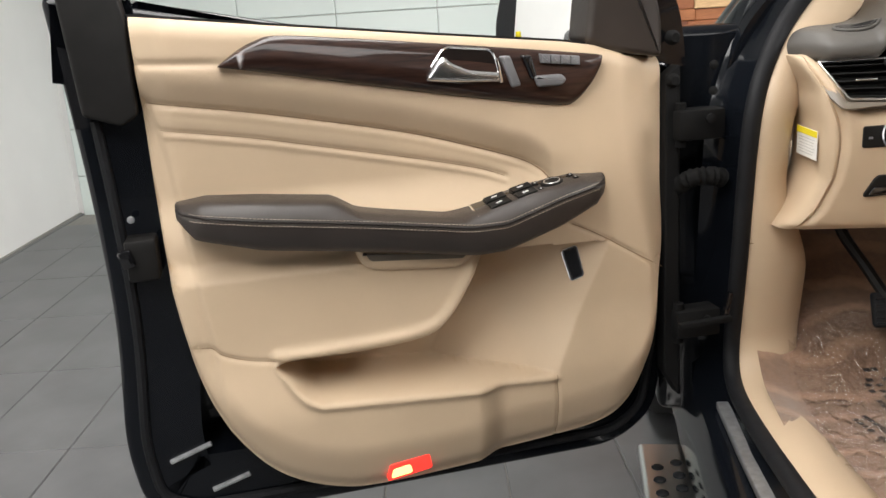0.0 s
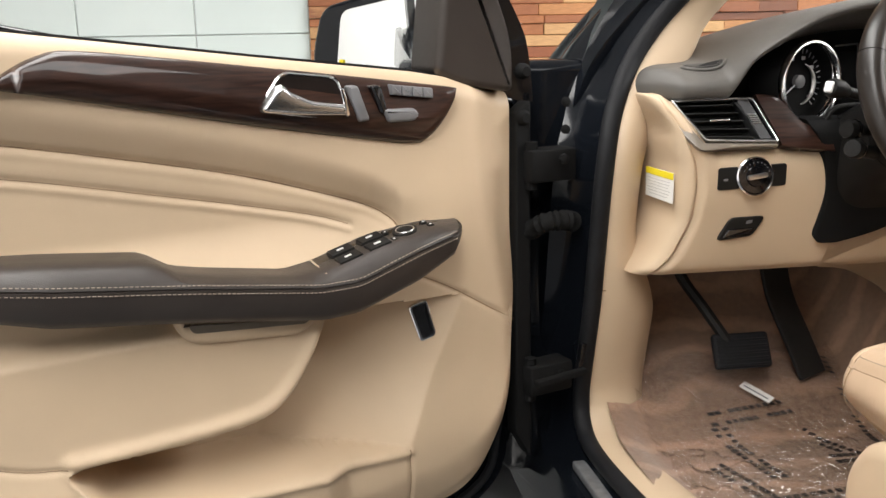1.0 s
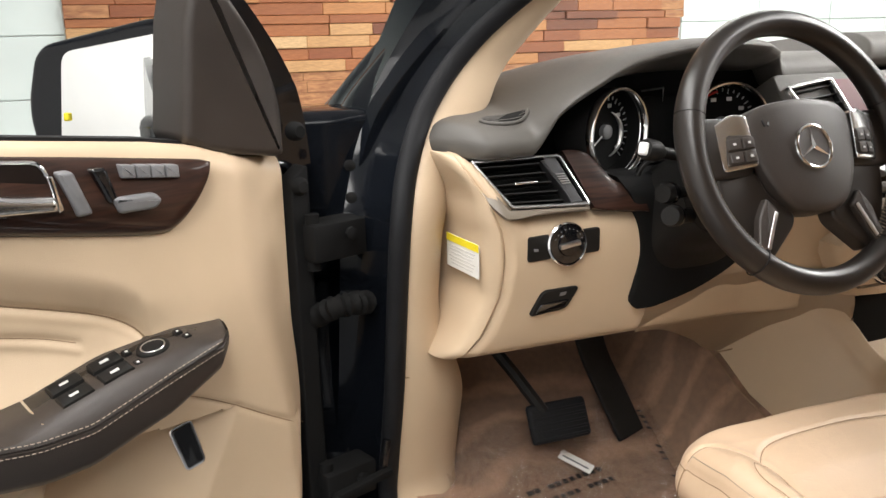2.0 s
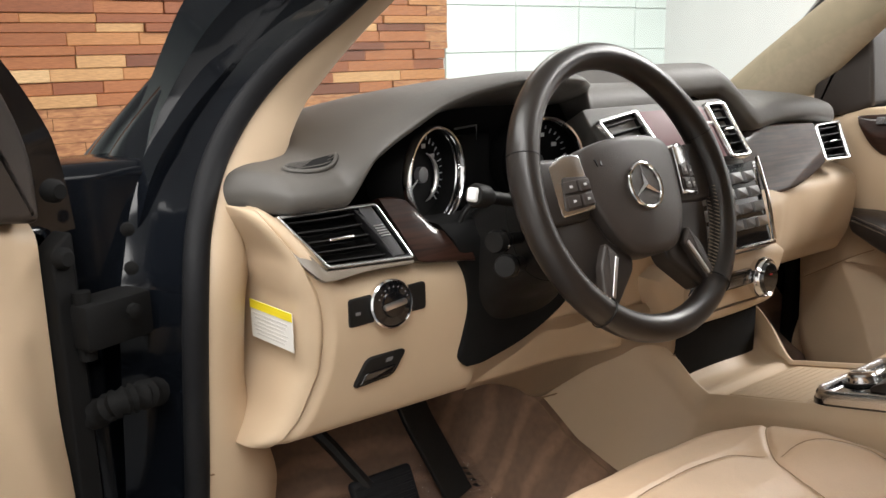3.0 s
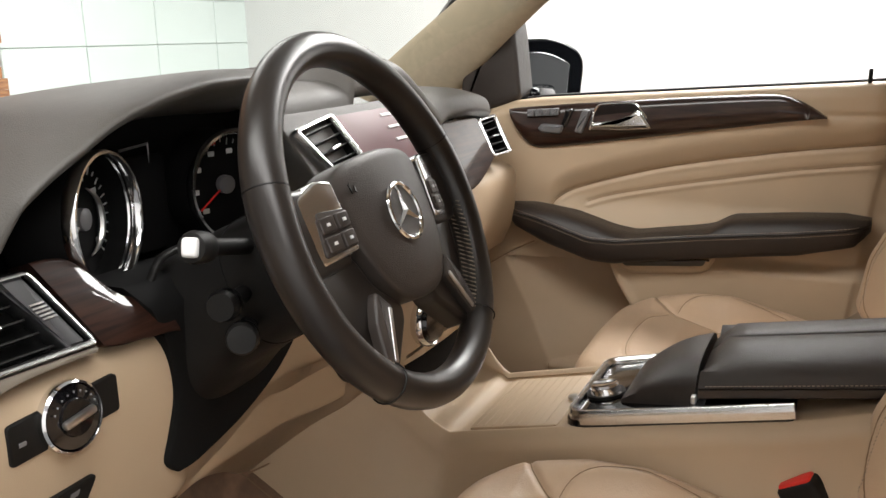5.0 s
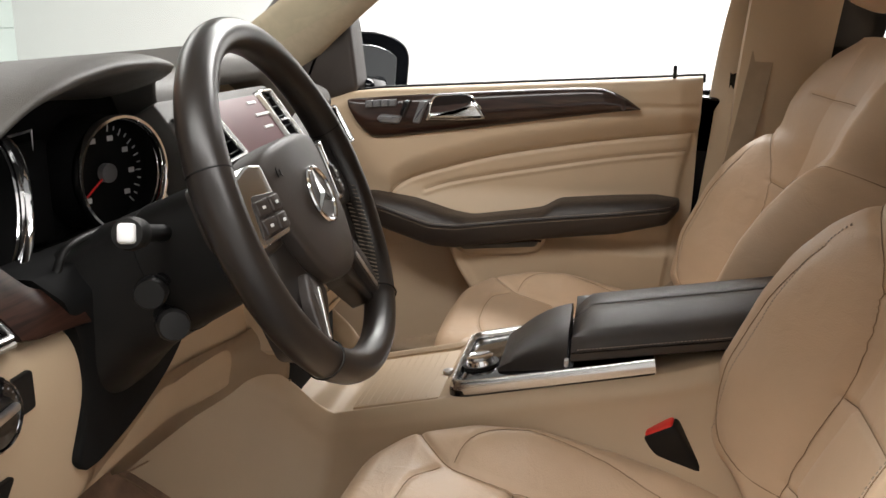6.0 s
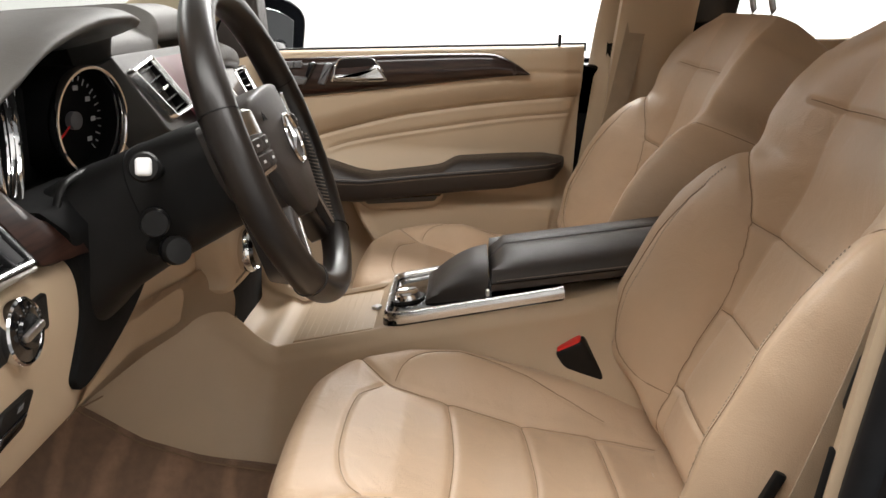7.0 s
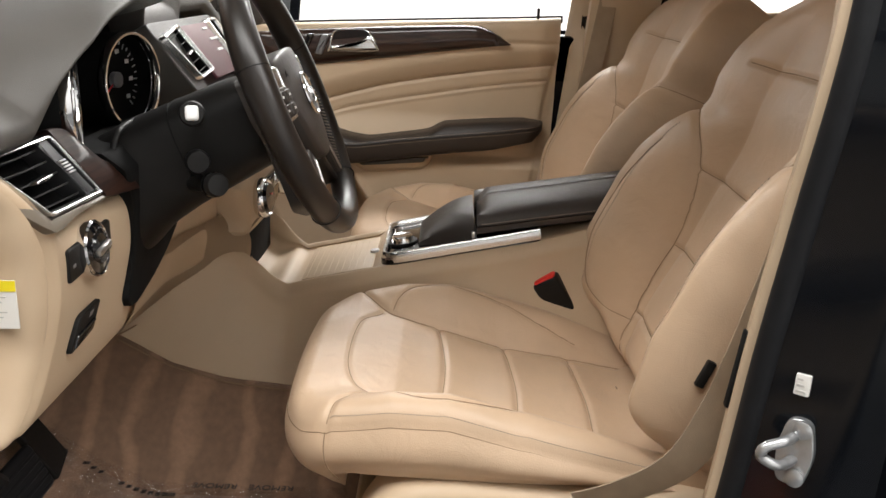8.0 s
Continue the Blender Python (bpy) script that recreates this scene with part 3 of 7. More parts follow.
    if is_open:
        plate = part("switch_plate", slab([(0.245, 0.02), (0.245, 0.98), (0.10, 0.90), (0.050, 0.70), (0.042, 0.35), (0.09, 0.05)], -0.004, 0.003, 0.001, pad), GLOSS, arm, "black window switch plate")
        for u0 in (0.222, 0.175):
            for v0 in (0.10, 0.55):
                part("window_switch", slab(fillet([(u0, v0), (u0, v0 + 0.34), (u0 - 0.036, v0 + 0.34), (u0 - 0.036, v0)], 0.003), 0.0, 0.008, 0.002, pad), BLACK, plate)
        for u0 in (0.222, 0.175):
            for v0 in (0.10, 0.55):
                part("switch_icon", slab([(u0 - 0.012, v0 + 0.13), (u0 - 0.012, v0 + 0.20), (u0 - 0.022, v0 + 0.20), (u0 - 0.022, v0 + 0.13)], 0.0, 0.0084, 0.0002, pad), SILVERPRINT, plate)
        ring = [(0.105 + 0.020 * math.cos(a), 0.5 + 0.30 * math.sin(a)) for a in (k * math.pi / 12 for k in range(24))]
        joy = part("mirror_joystick", slab(ring, 0.0, 0.008, 0.002, pad), BLACK, plate)
        part("joystick_ring", tube([pad(0.105 + 0.014 * math.cos(a), 0.5 + 0.21 * math.sin(a), 0.008) for a in (k * math.pi / 12 for k in range(24))], 0.0009, 5, True), SATIN, joy)
        for a, b in ((0.135, 0.15), (0.135, 0.65), (0.072, 0.25), (0.068, 0.55)):
            part("mirror_button", slab(fillet([(a, b), (a, b + 0.18), (a - 0.009, b + 0.18), (a - 0.009, b)], 0.002), 0.0, 0.006, 0.001, pad), BLACK, plate)
            part("button_mark", slab([(a - 0.003, b + 0.06), (a - 0.003, b + 0.12), (a - 0.006, b + 0.12), (a - 0.006, b + 0.06)], 0.0, 0.0063, 0.0002, pad), SILVERPRINT, plate)
        part("plate_edge", tube([pad(0.246, 0.02, 0.003), pad(0.246, 0.98, 0.003)], 0.0016, 6), CHROME, plate)
    # pull cup under the armrest, with its shade laid on as a darker strip
    cup2 = fillet([(0.455, 0.957), (0.440, 0.922), (0.415, 0.912), (0.275, 0.900), (0.240, 0.925), (0.24, 0.935)], 0.018)
    part("pull_cup", slab(cup2, -0.01, 0.040, 0.012, at), TRIM, d, "beige moulded pull cup")
    slot = fillet([(0.435, 0.945), (0.428, 0.932), (0.27, 0.918), (0.262, 0.925)], 0.006)
    # shadow inside the cup as a colour, darker on the shut door
    part("cup_shade", slab(slot, 0.02, 0.0412, 0.001, at), GREYTAN if is_open else DASH, d)

    # tailgate button in its bright frame
    def on_face(u, v, w):
        q = float(panel_depth(np.array([u]), np.array([v]), np.array([1.3]))[0])
        return at(u, v, q + w)

    bt = fillet([(0.068, 0.888), (0.038, 0.900), (0.030, 0.842), (0.056, 0.830)], 0.008)
    if is_open:
        tb = part("tailgate_button", slab(bt, -0.012, 0.004, 0.002, on_face), CHROME, d, "black button in a bright frame")
        part("button_face", slab(inset([Vector(p) for p in bt], 0.0035), -0.01, 0.0052, 0.001, on_face), GLOSS, tb)

    # red exit lamp at the foot of the trim
    rl = fillet([(0.430, 0.524), (0.424, 0.554), (0.352, 0.566), (0.348, 0.536)], 0.004)
    lampo = part("exit_lamp", slab(rl, -0.02, 0.040, 0.002, at), RED if not is_open else REDGLOW, d, "lit red exit lamp")
    if is_open:
        part("bulb", slab(fillet([(0.424, 0.529), (0.419, 0.546), (0.388, 0.551), (0.384, 0.535)], 0.005), 0.0, 0.0415, 0.001, at), HOTGLOW, lampo)

    # painted shell behind the trim
    shell = fillet([(0.885, 1.385 if is_open else 1.30, 0.02), (0.862, 1.12, 0.1), (0.852, 0.85, 0.1), (0.872, 0.62, 0.05), (0.855, 0.50, 0.05), (0.78, 0.455, 0.06), (0.5, 0.455, 0.1), (-0.05, 0.462, 0.1), (-0.135, 0.52, 0.06), (-0.165, 0.70, 0.1), (-0.175, 1.0, 0.1), (-0.165, 1.215, 0.02), (0.0, 1.235, 0.02), (0.4, 1.285, 0.1)], 0.05, 6)
    bm = bmesh.new()
    rings = [(0.0, -0.17)] + [(0.012 * (1 - math.cos(a)), -0.068 + 0.012 * math.sin(a)) for a in (k / 4 * math.pi / 2 for k in range(5))] + [(0.13, -0.056), (0.132, -0.135)]
    loops = [[bm.verts.new(at(p[0], p[1], w)) for p in inset([Vector(p) for p in shell], k)] for k, w in rings]
    for p, q in zip(loops, loops[1:]):
        for i in range(len(shell)):
            bm.faces.new((p[i - 1], p[i], q[i], q[i - 1]))
    bm.faces.new(loops[-1])
    part("door_shell", bm, PAINT, d, "black painted steel door shell")
    skin = inset([Vector(p) for p in shell], -0.012)
    part("outer_skin", slab(skin, -0.185, -0.150, 0.015, at), PAINT, d, "black outer door skin")
    seal_path = [at(p[0], p[1], -0.054) for p in inset([Vector(p) for p in shell], 0.035) if p[1] < 1.19]
    part("door_seal", tube(seal_path, 0.009, 8, False, None, (0, 1, 0)), RUBBER, d, "black rubber door seal")
    part("hinge_edge", slab(fillet([(-0.172, 0.56), (-0.137, 0.62), (-0.137, 1.19), (-0.166, 1.21)], 0.01), -0.05, -0.022, 0.004, at), MATT, d)
    # window frame
    sash = curve([(-0.165, 1.20, 0), (-0.150, 1.30, 0), (-0.105, 1.395, 0), (-0.04, 1.475, 0), (0.08, 1.56, 0), (0.28, 1.64, 0), (0.48, 1.67, 0), (0.68, 1.67, 0)], 6) + curve([(0.80, 1.655, 0), (0.835, 1.60, 0), (0.845, 1.50, 0), (0.845, 1.36, 0), (0.835, 1.18, 0)], 6)
    lean = lambda v: -0.08 - 0.20 * max(0, v - 1.3)
    prof = [(-0.028, -0.02), (-0.028, 0.02), (0.028, 0.026), (0.028, -0.026)]
    part("window_frame", sweep([at(p[0], p[1], lean(p[1])) for p in sash], prof, (0, 1, 0)), GLOSS, d, "black window frame")
    # quarter light cover and rear cap
    tri = fillet([(-0.128, 1.223), (-0.02, 1.240), (0.016, 1.258), (0.0, 1.40), (-0.02, 1.475, 0.01), (-0.055, 1.440, 0.05), (-0.100, 1.375, 0.05), (-0.128, 1.300, 0.05)], 0.012)
    part("mirror_cover", slab(tri, -0.10, -0.015, 0.012, at), BROWN, d, "dark brown triangular mirror cover")
    cap = fillet([(0.762, 1.345), (0.765, 1.195), (0.79, 1.18), (0.845, 1.20), (0.86, 1.42), (0.775, 1.42)], 0.006)
    if is_open:
        part("frame_cover", slab(cap, -0.09, -0.018, 0.006, at), BLACK, d, "black plastic frame cover")
    part("window_seal", sweep([at(u, float(door_top(u)) - 0.002, -0.055) for u in np.linspace(-0.02, 0.765, 30)], [(-0.02, -0.012), (-0.02, 0.006), (0.012, 0.006), (0.012, -0.012)]), RUBBER, d)
    # latch at the rear edge
    latch = part("door_latch", box((0.05, 0.055, 0.07), pose(0.79, s * -0.035, 0.965), 0.006), BLACK, d, "black door latch")
    part("latch_claw", box((0.022, 0.03, 0.03), pose(0.812, s * -0.012, 0.972, 0, 15), 0.004), GLOSS, latch)
    part("latch_screw", lathe([(0.006, 0), (0.006, 0.003), (0.003, 0.004)], at(0.80, 1.03, -0.032), (0, s, 0), 12), STEEL, d)
    if is_open:
        for a, b in (((0.800, 0.584), (0.728, 0.608)), ((0.735, 0.517), (0.668, 0.537))):
            part("bright_clip", tube([at(*a, -0.052), at(*b, -0.052)], 0.005, 8, False, None, (0, 1, 0)), STEEL, d)
        for v in (1.255, 1.18):
            part("bump_stop", lathe([(0.013, 0), (0.013, 0.01), (0.008, 0.018)], at(-0.150, v, -0.03), (0, s, 0), 14), MATT, d)
    if not is_open:
        part("lock_pin", lathe([(0.004, 0), (0.004, 0.035), (0.002, 0.037)], at(0.70, 1.325, -0.02), (0, 0, 1), 10), BLACK, d)
        part("trim_inlay", slab(fillet([(0.615, 1.268), (0.60, 1.272), (0.49, 1.262), (0.49, 1.257)], 0.002), 0.0, 0.0175, 0.001, bowed), GREYP, d)

    # outside mirror
    mc = Vector(at(-0.046 if is_open else -0.062, 1.300 if is_open else 1.280, -0.235))
    yaw = 30 if is_open else 34
    mm = Matrix.Translation(mc) @ Matrix(((math.cos(radians(yaw)), -s * math.sin(radians(yaw)), 0), (s * math.sin(radians(yaw)), math.cos(radians(yaw)), 0), (0, 0, 1))).to_4x4()
    prof = fillet([(-0.125, -0.072, 0.03), (0.145, -0.080, 0.02), (0.160, 0.055, 0.03), (0.07, 0.095, 0.06), (-0.095, 0.092, 0.05)], 0.04, 7)

    def mp(a, b, w):
        return mm @ Vector((w, -s * a, b))

    shape = fillet([(-0.165, -0.084, 0.03), (0.170, -0.094, 0.03), (0.190, 0.06, 0.04), (0.10, 0.106, 0.06), (-0.135, 0.104, 0.06)], 0.04, 7)
    if is_open:
        shape = fillet([(-0.165, -0.090, 0.03), (0.190, -0.088, 0.03), (0.202, -0.02, 0.04), (0.174, 0.070, 0.03), (-0.04, 0.110, 0.04), (-0.150, 0.100, 0.05)], 0.04, 7)
    house = slab(shape, -0.11, 0.016, 0.012, mp)
    for v in house.verts:
        q = mm.inverted() @ v.co
        k = 1 - 0.45 * max(0, (-q.x - 0.02) / 0.08) ** 2
        v.co = mm @ Vector((q.x, q.y * k, q.z * k))
    mir = part("mirror_housing", house, PAINT, d, "glossy black mirror housing")
    glass = inset([Vector(p) for p in prof], 0.024)
    if is_open:
        glass = fillet([(-0.026, -0.077, 0.010), (0.143, -0.070, 0.015), (0.124, 0.062, 0.020), (-0.088, 0.094, 0.012)], 0.012, 5)
    part("mirror_glass", slab(glass, 0.0, 0.0185, 0.001, mp), MIRROR, mir, "silver mirror glass")
    part("turn_lamp", box((0.004, 0.010, 0.012), mm @ pose(0.020, -s * (0.126 if is_open else -0.095), -0.03), 0.002), YELLOW, mir)
    part("mirror_arm", box((0.09, 0.14, 0.05), pose(-0.06 if is_open else -0.01, s * -0.15, 1.252), 0.018, 3), PAINT, d)
    return d


driver_door = door(HINGE, 1, "open driver's door, beige trim, walnut strip, dark armrest", True)
passenger_door = door(SHUT, -1, "closed passenger door, beige trim, walnut strip, dark armrest", False)


# ---- car body ----
car = thing("car", (0, 0.2, GROUND), "black car body with beige lined door openings, standing on tyres", "car")
OPENING = [(0.545, -0.80, 1.68), (0.545, -0.50, 1.66), (0.57, -0.22, 1.585), (0.605, 0.01, 1.459), (0.685, 0.088, 1.366), (0.752, 0.094, 1.281), (0.797, 0.066, 1.20), (0.824, 0.034, 1.109), (0.832, 0.044, 0.96), (0.834, 0.060, 0.85), (0.835, 0.095, 0.72), (0.836, 0.105, 0.66), (0.838, 0.085, 0.615), (0.838, 0.03, 0.592), (0.836, -0.10, 0.597), (0.83, -0.30, 0.620), (0.82, -0.50, 0.650), (0.805, -0.615, 0.685), (0.795, -0.672, 0.75), (0.790, -0.696, 0.86), (0.788, -0.713, 1.0), (0.785, -0.735, 1.2), (0.770, -0.757, 1.4), (0.68, -0.785, 1.58)]
NEAR_POST = [(0.82, -0.50, 0.650), (0.79, -0.625, 0.685), (0.752, -0.697, 0.75), (0.736, -0.726, 0.875), (0.734, -0.743, 1.045), (0.733, -0.760, 1.186), (0.728, -0.783, 1.38), (0.655, -0.805, 1.58)]


def opening(sx):
    path = [Vector((sx * p[0] + ((0.055 * float(smooth(p[2], 1.24, 1.34)) + 0.05 * float(smooth(p[2], 1.36, 1.46))) if sx > 0 and p[1] > -0.45 else 0), p[1] + (0.05 * float(smooth(p[2], 1.1, 1.26) * (1 - smooth(p[2], 1.30, 1.45))) if sx > 0 and p[1] > -0.4 else 0), p[2])) for p in curve(OPENING if sx > 0 else OPENING[:16] + NEAR_POST, 8, True)]
    m = len(path)

    def trim(t):
        p = path[round(t * (m - 1)) % m]
        k = 0.62 + 0.38 * float(smooth(p.z, 1.20, 1.32)) + 0.5 * float(smooth(1.0 - p.z, 0, 0.2)) if p.y > -0.5 else (0.55 if sx > 0 else 0.36)
        f = 1 + (1.3 if sx < 0 else -0.5) * float(smooth(p.z, 1.22, 1.34)) * (p.y > -0.6)
        k *= 1 if sx < 0 else 1 - 0.6 * float(smooth(p.z, 1.22, 1.30))
        return [(a * (f if a < 0 else 1), -sx * b * k) for a, b in ((0.0, 0.0), (0.006, 0.012), (0.004, 0.045), (-0.008, 0.075), (-0.030, 0.105), (-0.075, 0.110), (-0.075, 0.06), (-0.03, 0.0))]

    def rear(t):
        return path[round(t * (m - 1)) % m].y < -0.56 and path[round(t * (m - 1)) % m].z > 0.72

    def seal(t):
        back = 0.013 if rear(t) else 0.0
        return [(0.002 - back + 0.013 * math.cos(a), -sx * (-0.012 + 0.016 * math.sin(a))) for a in (k * math.pi / 5 for k in range(10))]

    def flange(t):
        out = 0.45 if rear(t) else 1.0
        if rear(t) and sx < 0:
            return [(a, -sx * b) for a, b in ((-0.004, -0.020), (-0.020, -0.030), (-0.044, -0.045), (-0.070, -0.062), (-0.100, -0.080), (-0.135, -0.088), (-0.135, -0.05), (-0.03, -0.01))]
        return [(a, -sx * b * out) for a, b in ((-0.004, -0.020), (-0.020, -0.030), (-0.040, -0.044), (-0.054, -0.060), (-0.062, -0.080), (-0.135, -0.088), (-0.135, -0.05), (-0.03, -0.01))]

    for name, prof, mat, lab in (("opening_trim", trim, TRIM, "beige trim round the door opening"), ("opening_seal", seal, RUBBER, "black rubber seal"), ("opening_flange", flange, PAINT, "black painted door frame")):
        part(name, sweep(path, prof, (1, 0, 0), True), mat, car, lab, sharp=50)


opening(-1)
opening(1)
part("trim_joint", tube([(-0.836, 0.0565, 0.878), (-0.828, 0.050, 0.878), (-0.800, 0.051, 0.878), (-0.775, 0.064, 0.878), (-0.755, 0.089, 0.878)], 0.0012, 6), SEAM, car)
part("trim_slot", box((0.010, 0.004, 0.085), pose(-0.722, -0.735, 1.020, 6.3), 0.0015), MATT, car, "black slot in the beige post trim")
near_edge = curve([(0.735, 0.46, 1.255), (0.715, 0.39, 1.315), (0.632, 0.095, 1.497), (0.60, -0.08, 1.585), (0.56, -0.35, 1.665)], 8)
window_edge = curve([(0.745, 0.25, 1.215), (0.725, 0.185, 1.272), (0.675, 0.012, 1.413), (0.625, -0.105, 1.487), (0.56, -0.35, 1.610)], 8)
rows = []
for a, b in zip(near_edge, window_edge):
    n = Vector((-0.9, -0.2, -0.3))
    ring = [a.lerp(b, k) + n * (0.026 * math.sin(math.pi * k) ** 0.7) for k in np.linspace(0, 1, 13)]
    rows.append(ring + [b - n * 0.03, a - n * 0.03])
part("pillar_trim", grid(rows, None, True, True), LINER, car, "beige front pillar trim", sharp=60)

# front pillars outside, roof, windscreen, front wings
for sx in (-1, 1):
    front = curve([(sx * 0.90, 0.52, 1.08), (sx * 0.865, 0.470, 1.185), (sx * 0.82, 0.396, 1.271), (sx * 0.70, 0.256, 1.429), (sx * 0.62, 0.06, 1.55), (sx * 0.56, -0.35, 1.67)], 8)
    rear = curve([(sx * 0.895, 0.17, 1.08), (sx * 0.868, 0.125, 1.185), (sx * 0.825, 0.135, 1.275), (sx * 0.74, 0.120, 1.375), (sx * 0.65, 0.02, 1.480), (sx * 0.59, -0.30, 1.61)], 8)
    if sx > 0:
        front = [p + Vector((0.07, -0.03, 0.0)) for p in front]
        rear = [p + Vector((0.07, 0.0, 0.0)) for p in rear]
    rows = []
    for a, b in zip(front, rear):
        n = Vector((sx * 0.8, -0.1, 0.6))
        ring = [a.lerp(b, k) + n * (0.035 * math.sin(math.pi * k) - 0.012 * math.exp(-((k - 0.55) / 0.06) ** 2)) for k in np.linspace(0, 1, 15)]
        rows.append(ring + [b - n * 0.05, a - n * 0.05])
    part("front_pillar", grid(rows, None, True, True), PAINT, car, "glossy black front pillar", sharp=55)
    part("screen_edge", sweep([a + Vector((-sx * 0.004, 0.012, 0.004)) for a in front], [(-0.014, -0.006), (-0.014, 0.006), (0.014, 0.006), (0.014, -0.006)], (sx * 0.6, 0.3, 0.7)), GREYP, car)
    wing = [[(sx * (0.945 - 0.04 * k * k), y, 1.12 - 0.02 * y - 0.55 * (1 - k)) for k in np.linspace(0, 1, 8)] for y in np.linspace(0.22, 1.5, 12)]
    part("front_wing", grid([r + [(sx * 0.80, r[0][1], r[-1][2] + 0.02)] + [(sx * 0.80, r[0][1], r[0][2])] for r in wing], None, True, True), PAINT, car)
    part("sill", sweep([(sx * 0.885, 0.55, 0.47), (sx * 0.885, 0.2, 0.475), (sx * 0.885, -1.6, 0.57)], [(-0.05, -0.07), (-0.05, 0.055), (-0.02, 0.075), (0.03, 0.07), (0.05, 0.03), (0.05, -0.07)]), PAINT, car, "black painted sill")
    part("hinge_post", box((0.17, 0.13, 0.78), pose(sx * 0.90, 0.215, 0.88), 0.02, 3), PAINT, car, "black painted hinge post")
    wheel_c = (sx * 0.83, 1.02, GROUND + 0.38)
    tyre = part("front_tyre", lathe([(0.22, -0.12), (0.36, -0.125), (0.38, -0.10), (0.38, 0.10), (0.36, 0.125), (0.22, 0.12)], wheel_c, (1, 0, 0), 48), TYRE, car, "black tyre")
    part("wheel_rim", lathe([(0.03, sx * 0.06), (0.05, sx * 0.07), (0.19, sx * 0.06), (0.225, sx * 0.115), (0.225, -sx * 0.1), (0.03, -sx * 0.1)], wheel_c, (1, 0, 0), 40), SATIN, tyre)
    rear_c = (sx * 0.83, -1.90, GROUND + 0.38)
    tyre = part("rear_tyre", lathe([(0.22, -0.12), (0.36, -0.125), (0.38, -0.10), (0.38, 0.10), (0.36, 0.125), (0.22, 0.12)], rear_c, (1, 0, 0), 48), TYRE, car, "black tyre")
    part("wheel_rim", lathe([(0.03, sx * 0.06), (0.05, sx * 0.07), (0.19, sx * 0.06), (0.225, sx * 0.115), (0.225, -sx * 0.1), (0.03, -sx * 0.1)], rear_c, (1, 0, 0), 40), SATIN, tyre)
    bpost = curve([(sx * 0.825, -0.93, 0.55), (sx * 0.83, -0.935, 0.9), (sx * 0.81, -0.95, 1.2), (sx * 0.74, -0.97, 1.5), (sx * 0.66, -0.98, 1.66)], 5)
    part("middle_post", sweep(bpost, [(-0.09, -0.05), (-0.09, 0.035), (0.09, 0.035), (0.09, -0.05)], (sx, 0, 0)), PAINT, car, "black painted middle post")
    board = part("running_board", sweep([(sx * 0.968, 0.20, 0.372), (sx * 0.968, 0.08, 0.372), (sx * 0.968, -1.5, 0.462)], fillet([(-0.055, -0.02), (-0.055, 0.014), (0.055, 0.014), (0.055, -0.02)], 0.012)), SATIN, car, "brushed metal running board")
    for k in range(30):
        y = 0.12 - 0.055 * k
        for dx in (-0.036, 0.004):
            part("rubber_stud", lathe([(0.013, -0.004), (0.013, 0.003), (0.009, 0.006)], (sx * (0.985 + dx), y - (0.02 if dx > 0 else 0), 0.372 + (0.08 - y) * 0.057 + 0.014), (0, 0, 1), 10), RUBBER, board)
    scuff = sweep([(sx * 0.865, 0.02, 0.568), (sx * 0.862, -0.2, 0.580), (sx * 0.858, -0.60, 0.622)], fillet([(-0.022, -0.01), (-0.022, 0.006), (0.022, 0.006), (0.022, -0.01)], 0.004))
    part("scuff_plate", scuff, STEEL, car, "bright metal scuff plate")

roof = [[(x, y, 1.735 - 0.09 * abs(x / 0.66) ** 2.6 - 0.10 * max(0, (y + 0.75) / 0.35) ** 2 * 0.5) for x in np.linspace(-0.70, 0.70, 15)] for y in np.linspace(-0.52, -2.4, 14)]
bm = grid(roof)
bmesh.ops.solidify(bm, geom=list(bm.faces), thickness=0.03)
part("roof", bm, PAINT, car, "black roof")
bm = grid([[Vector(p) - Vector((0, 0, 0.045)) for p in r] for r in roof])
part("headliner", bm, LINER, car, "beige cloth roof lining")
screen = [[(x * (1 - 0.32 * t), 0.74 - 0.24 * (x / 0.84) ** 2 - 1.10 * t + 0.12 * t * t, 1.19 + 0.50 * t) for x in np.linspace(-0.84, 0.84, 17)] for t in np.linspace(0, 1, 9)]
ws = part("windscreen", grid(screen), GLASS, car, "clear windscreen")
ws.visible_shadow = False
hood = [[(x, y, 1.155 - 0.10 * max(0, (y - 0.7)) ** 1.5 - 0.10 * abs(x / 0.9) ** 3) for x in np.linspace(-0.90, 0.90, 15)] for y in np.linspace(0.72, 1.75, 10)]
bm = grid(hood)
bmesh.ops.solidify(bm, geom=list(bm.faces), thickness=0.02)
part("bonnet", bm, PAINT, car, "black bonnet")
cowl = sweep([(-0.84, 0.60, 1.16), (-0.4, 0.74, 1.175), (0.4, 0.74, 1.175), (0.84, 0.60, 1.16)], [(-0.10, -0.04), (-0.10, 0.02), (0.10, 0.02), (0.10, -0.04)])
part("cowl", cowl, BLACK, car)
part("firewall", box((1.56, 0.04, 0.70), pose(0, 0.62, 0.82), 0), BLACK, car)
part("rear_bulkhead", box((1.50, 0.06, 0.75), pose(0, -2.3, 0.95), 0.02), BLACK, car)

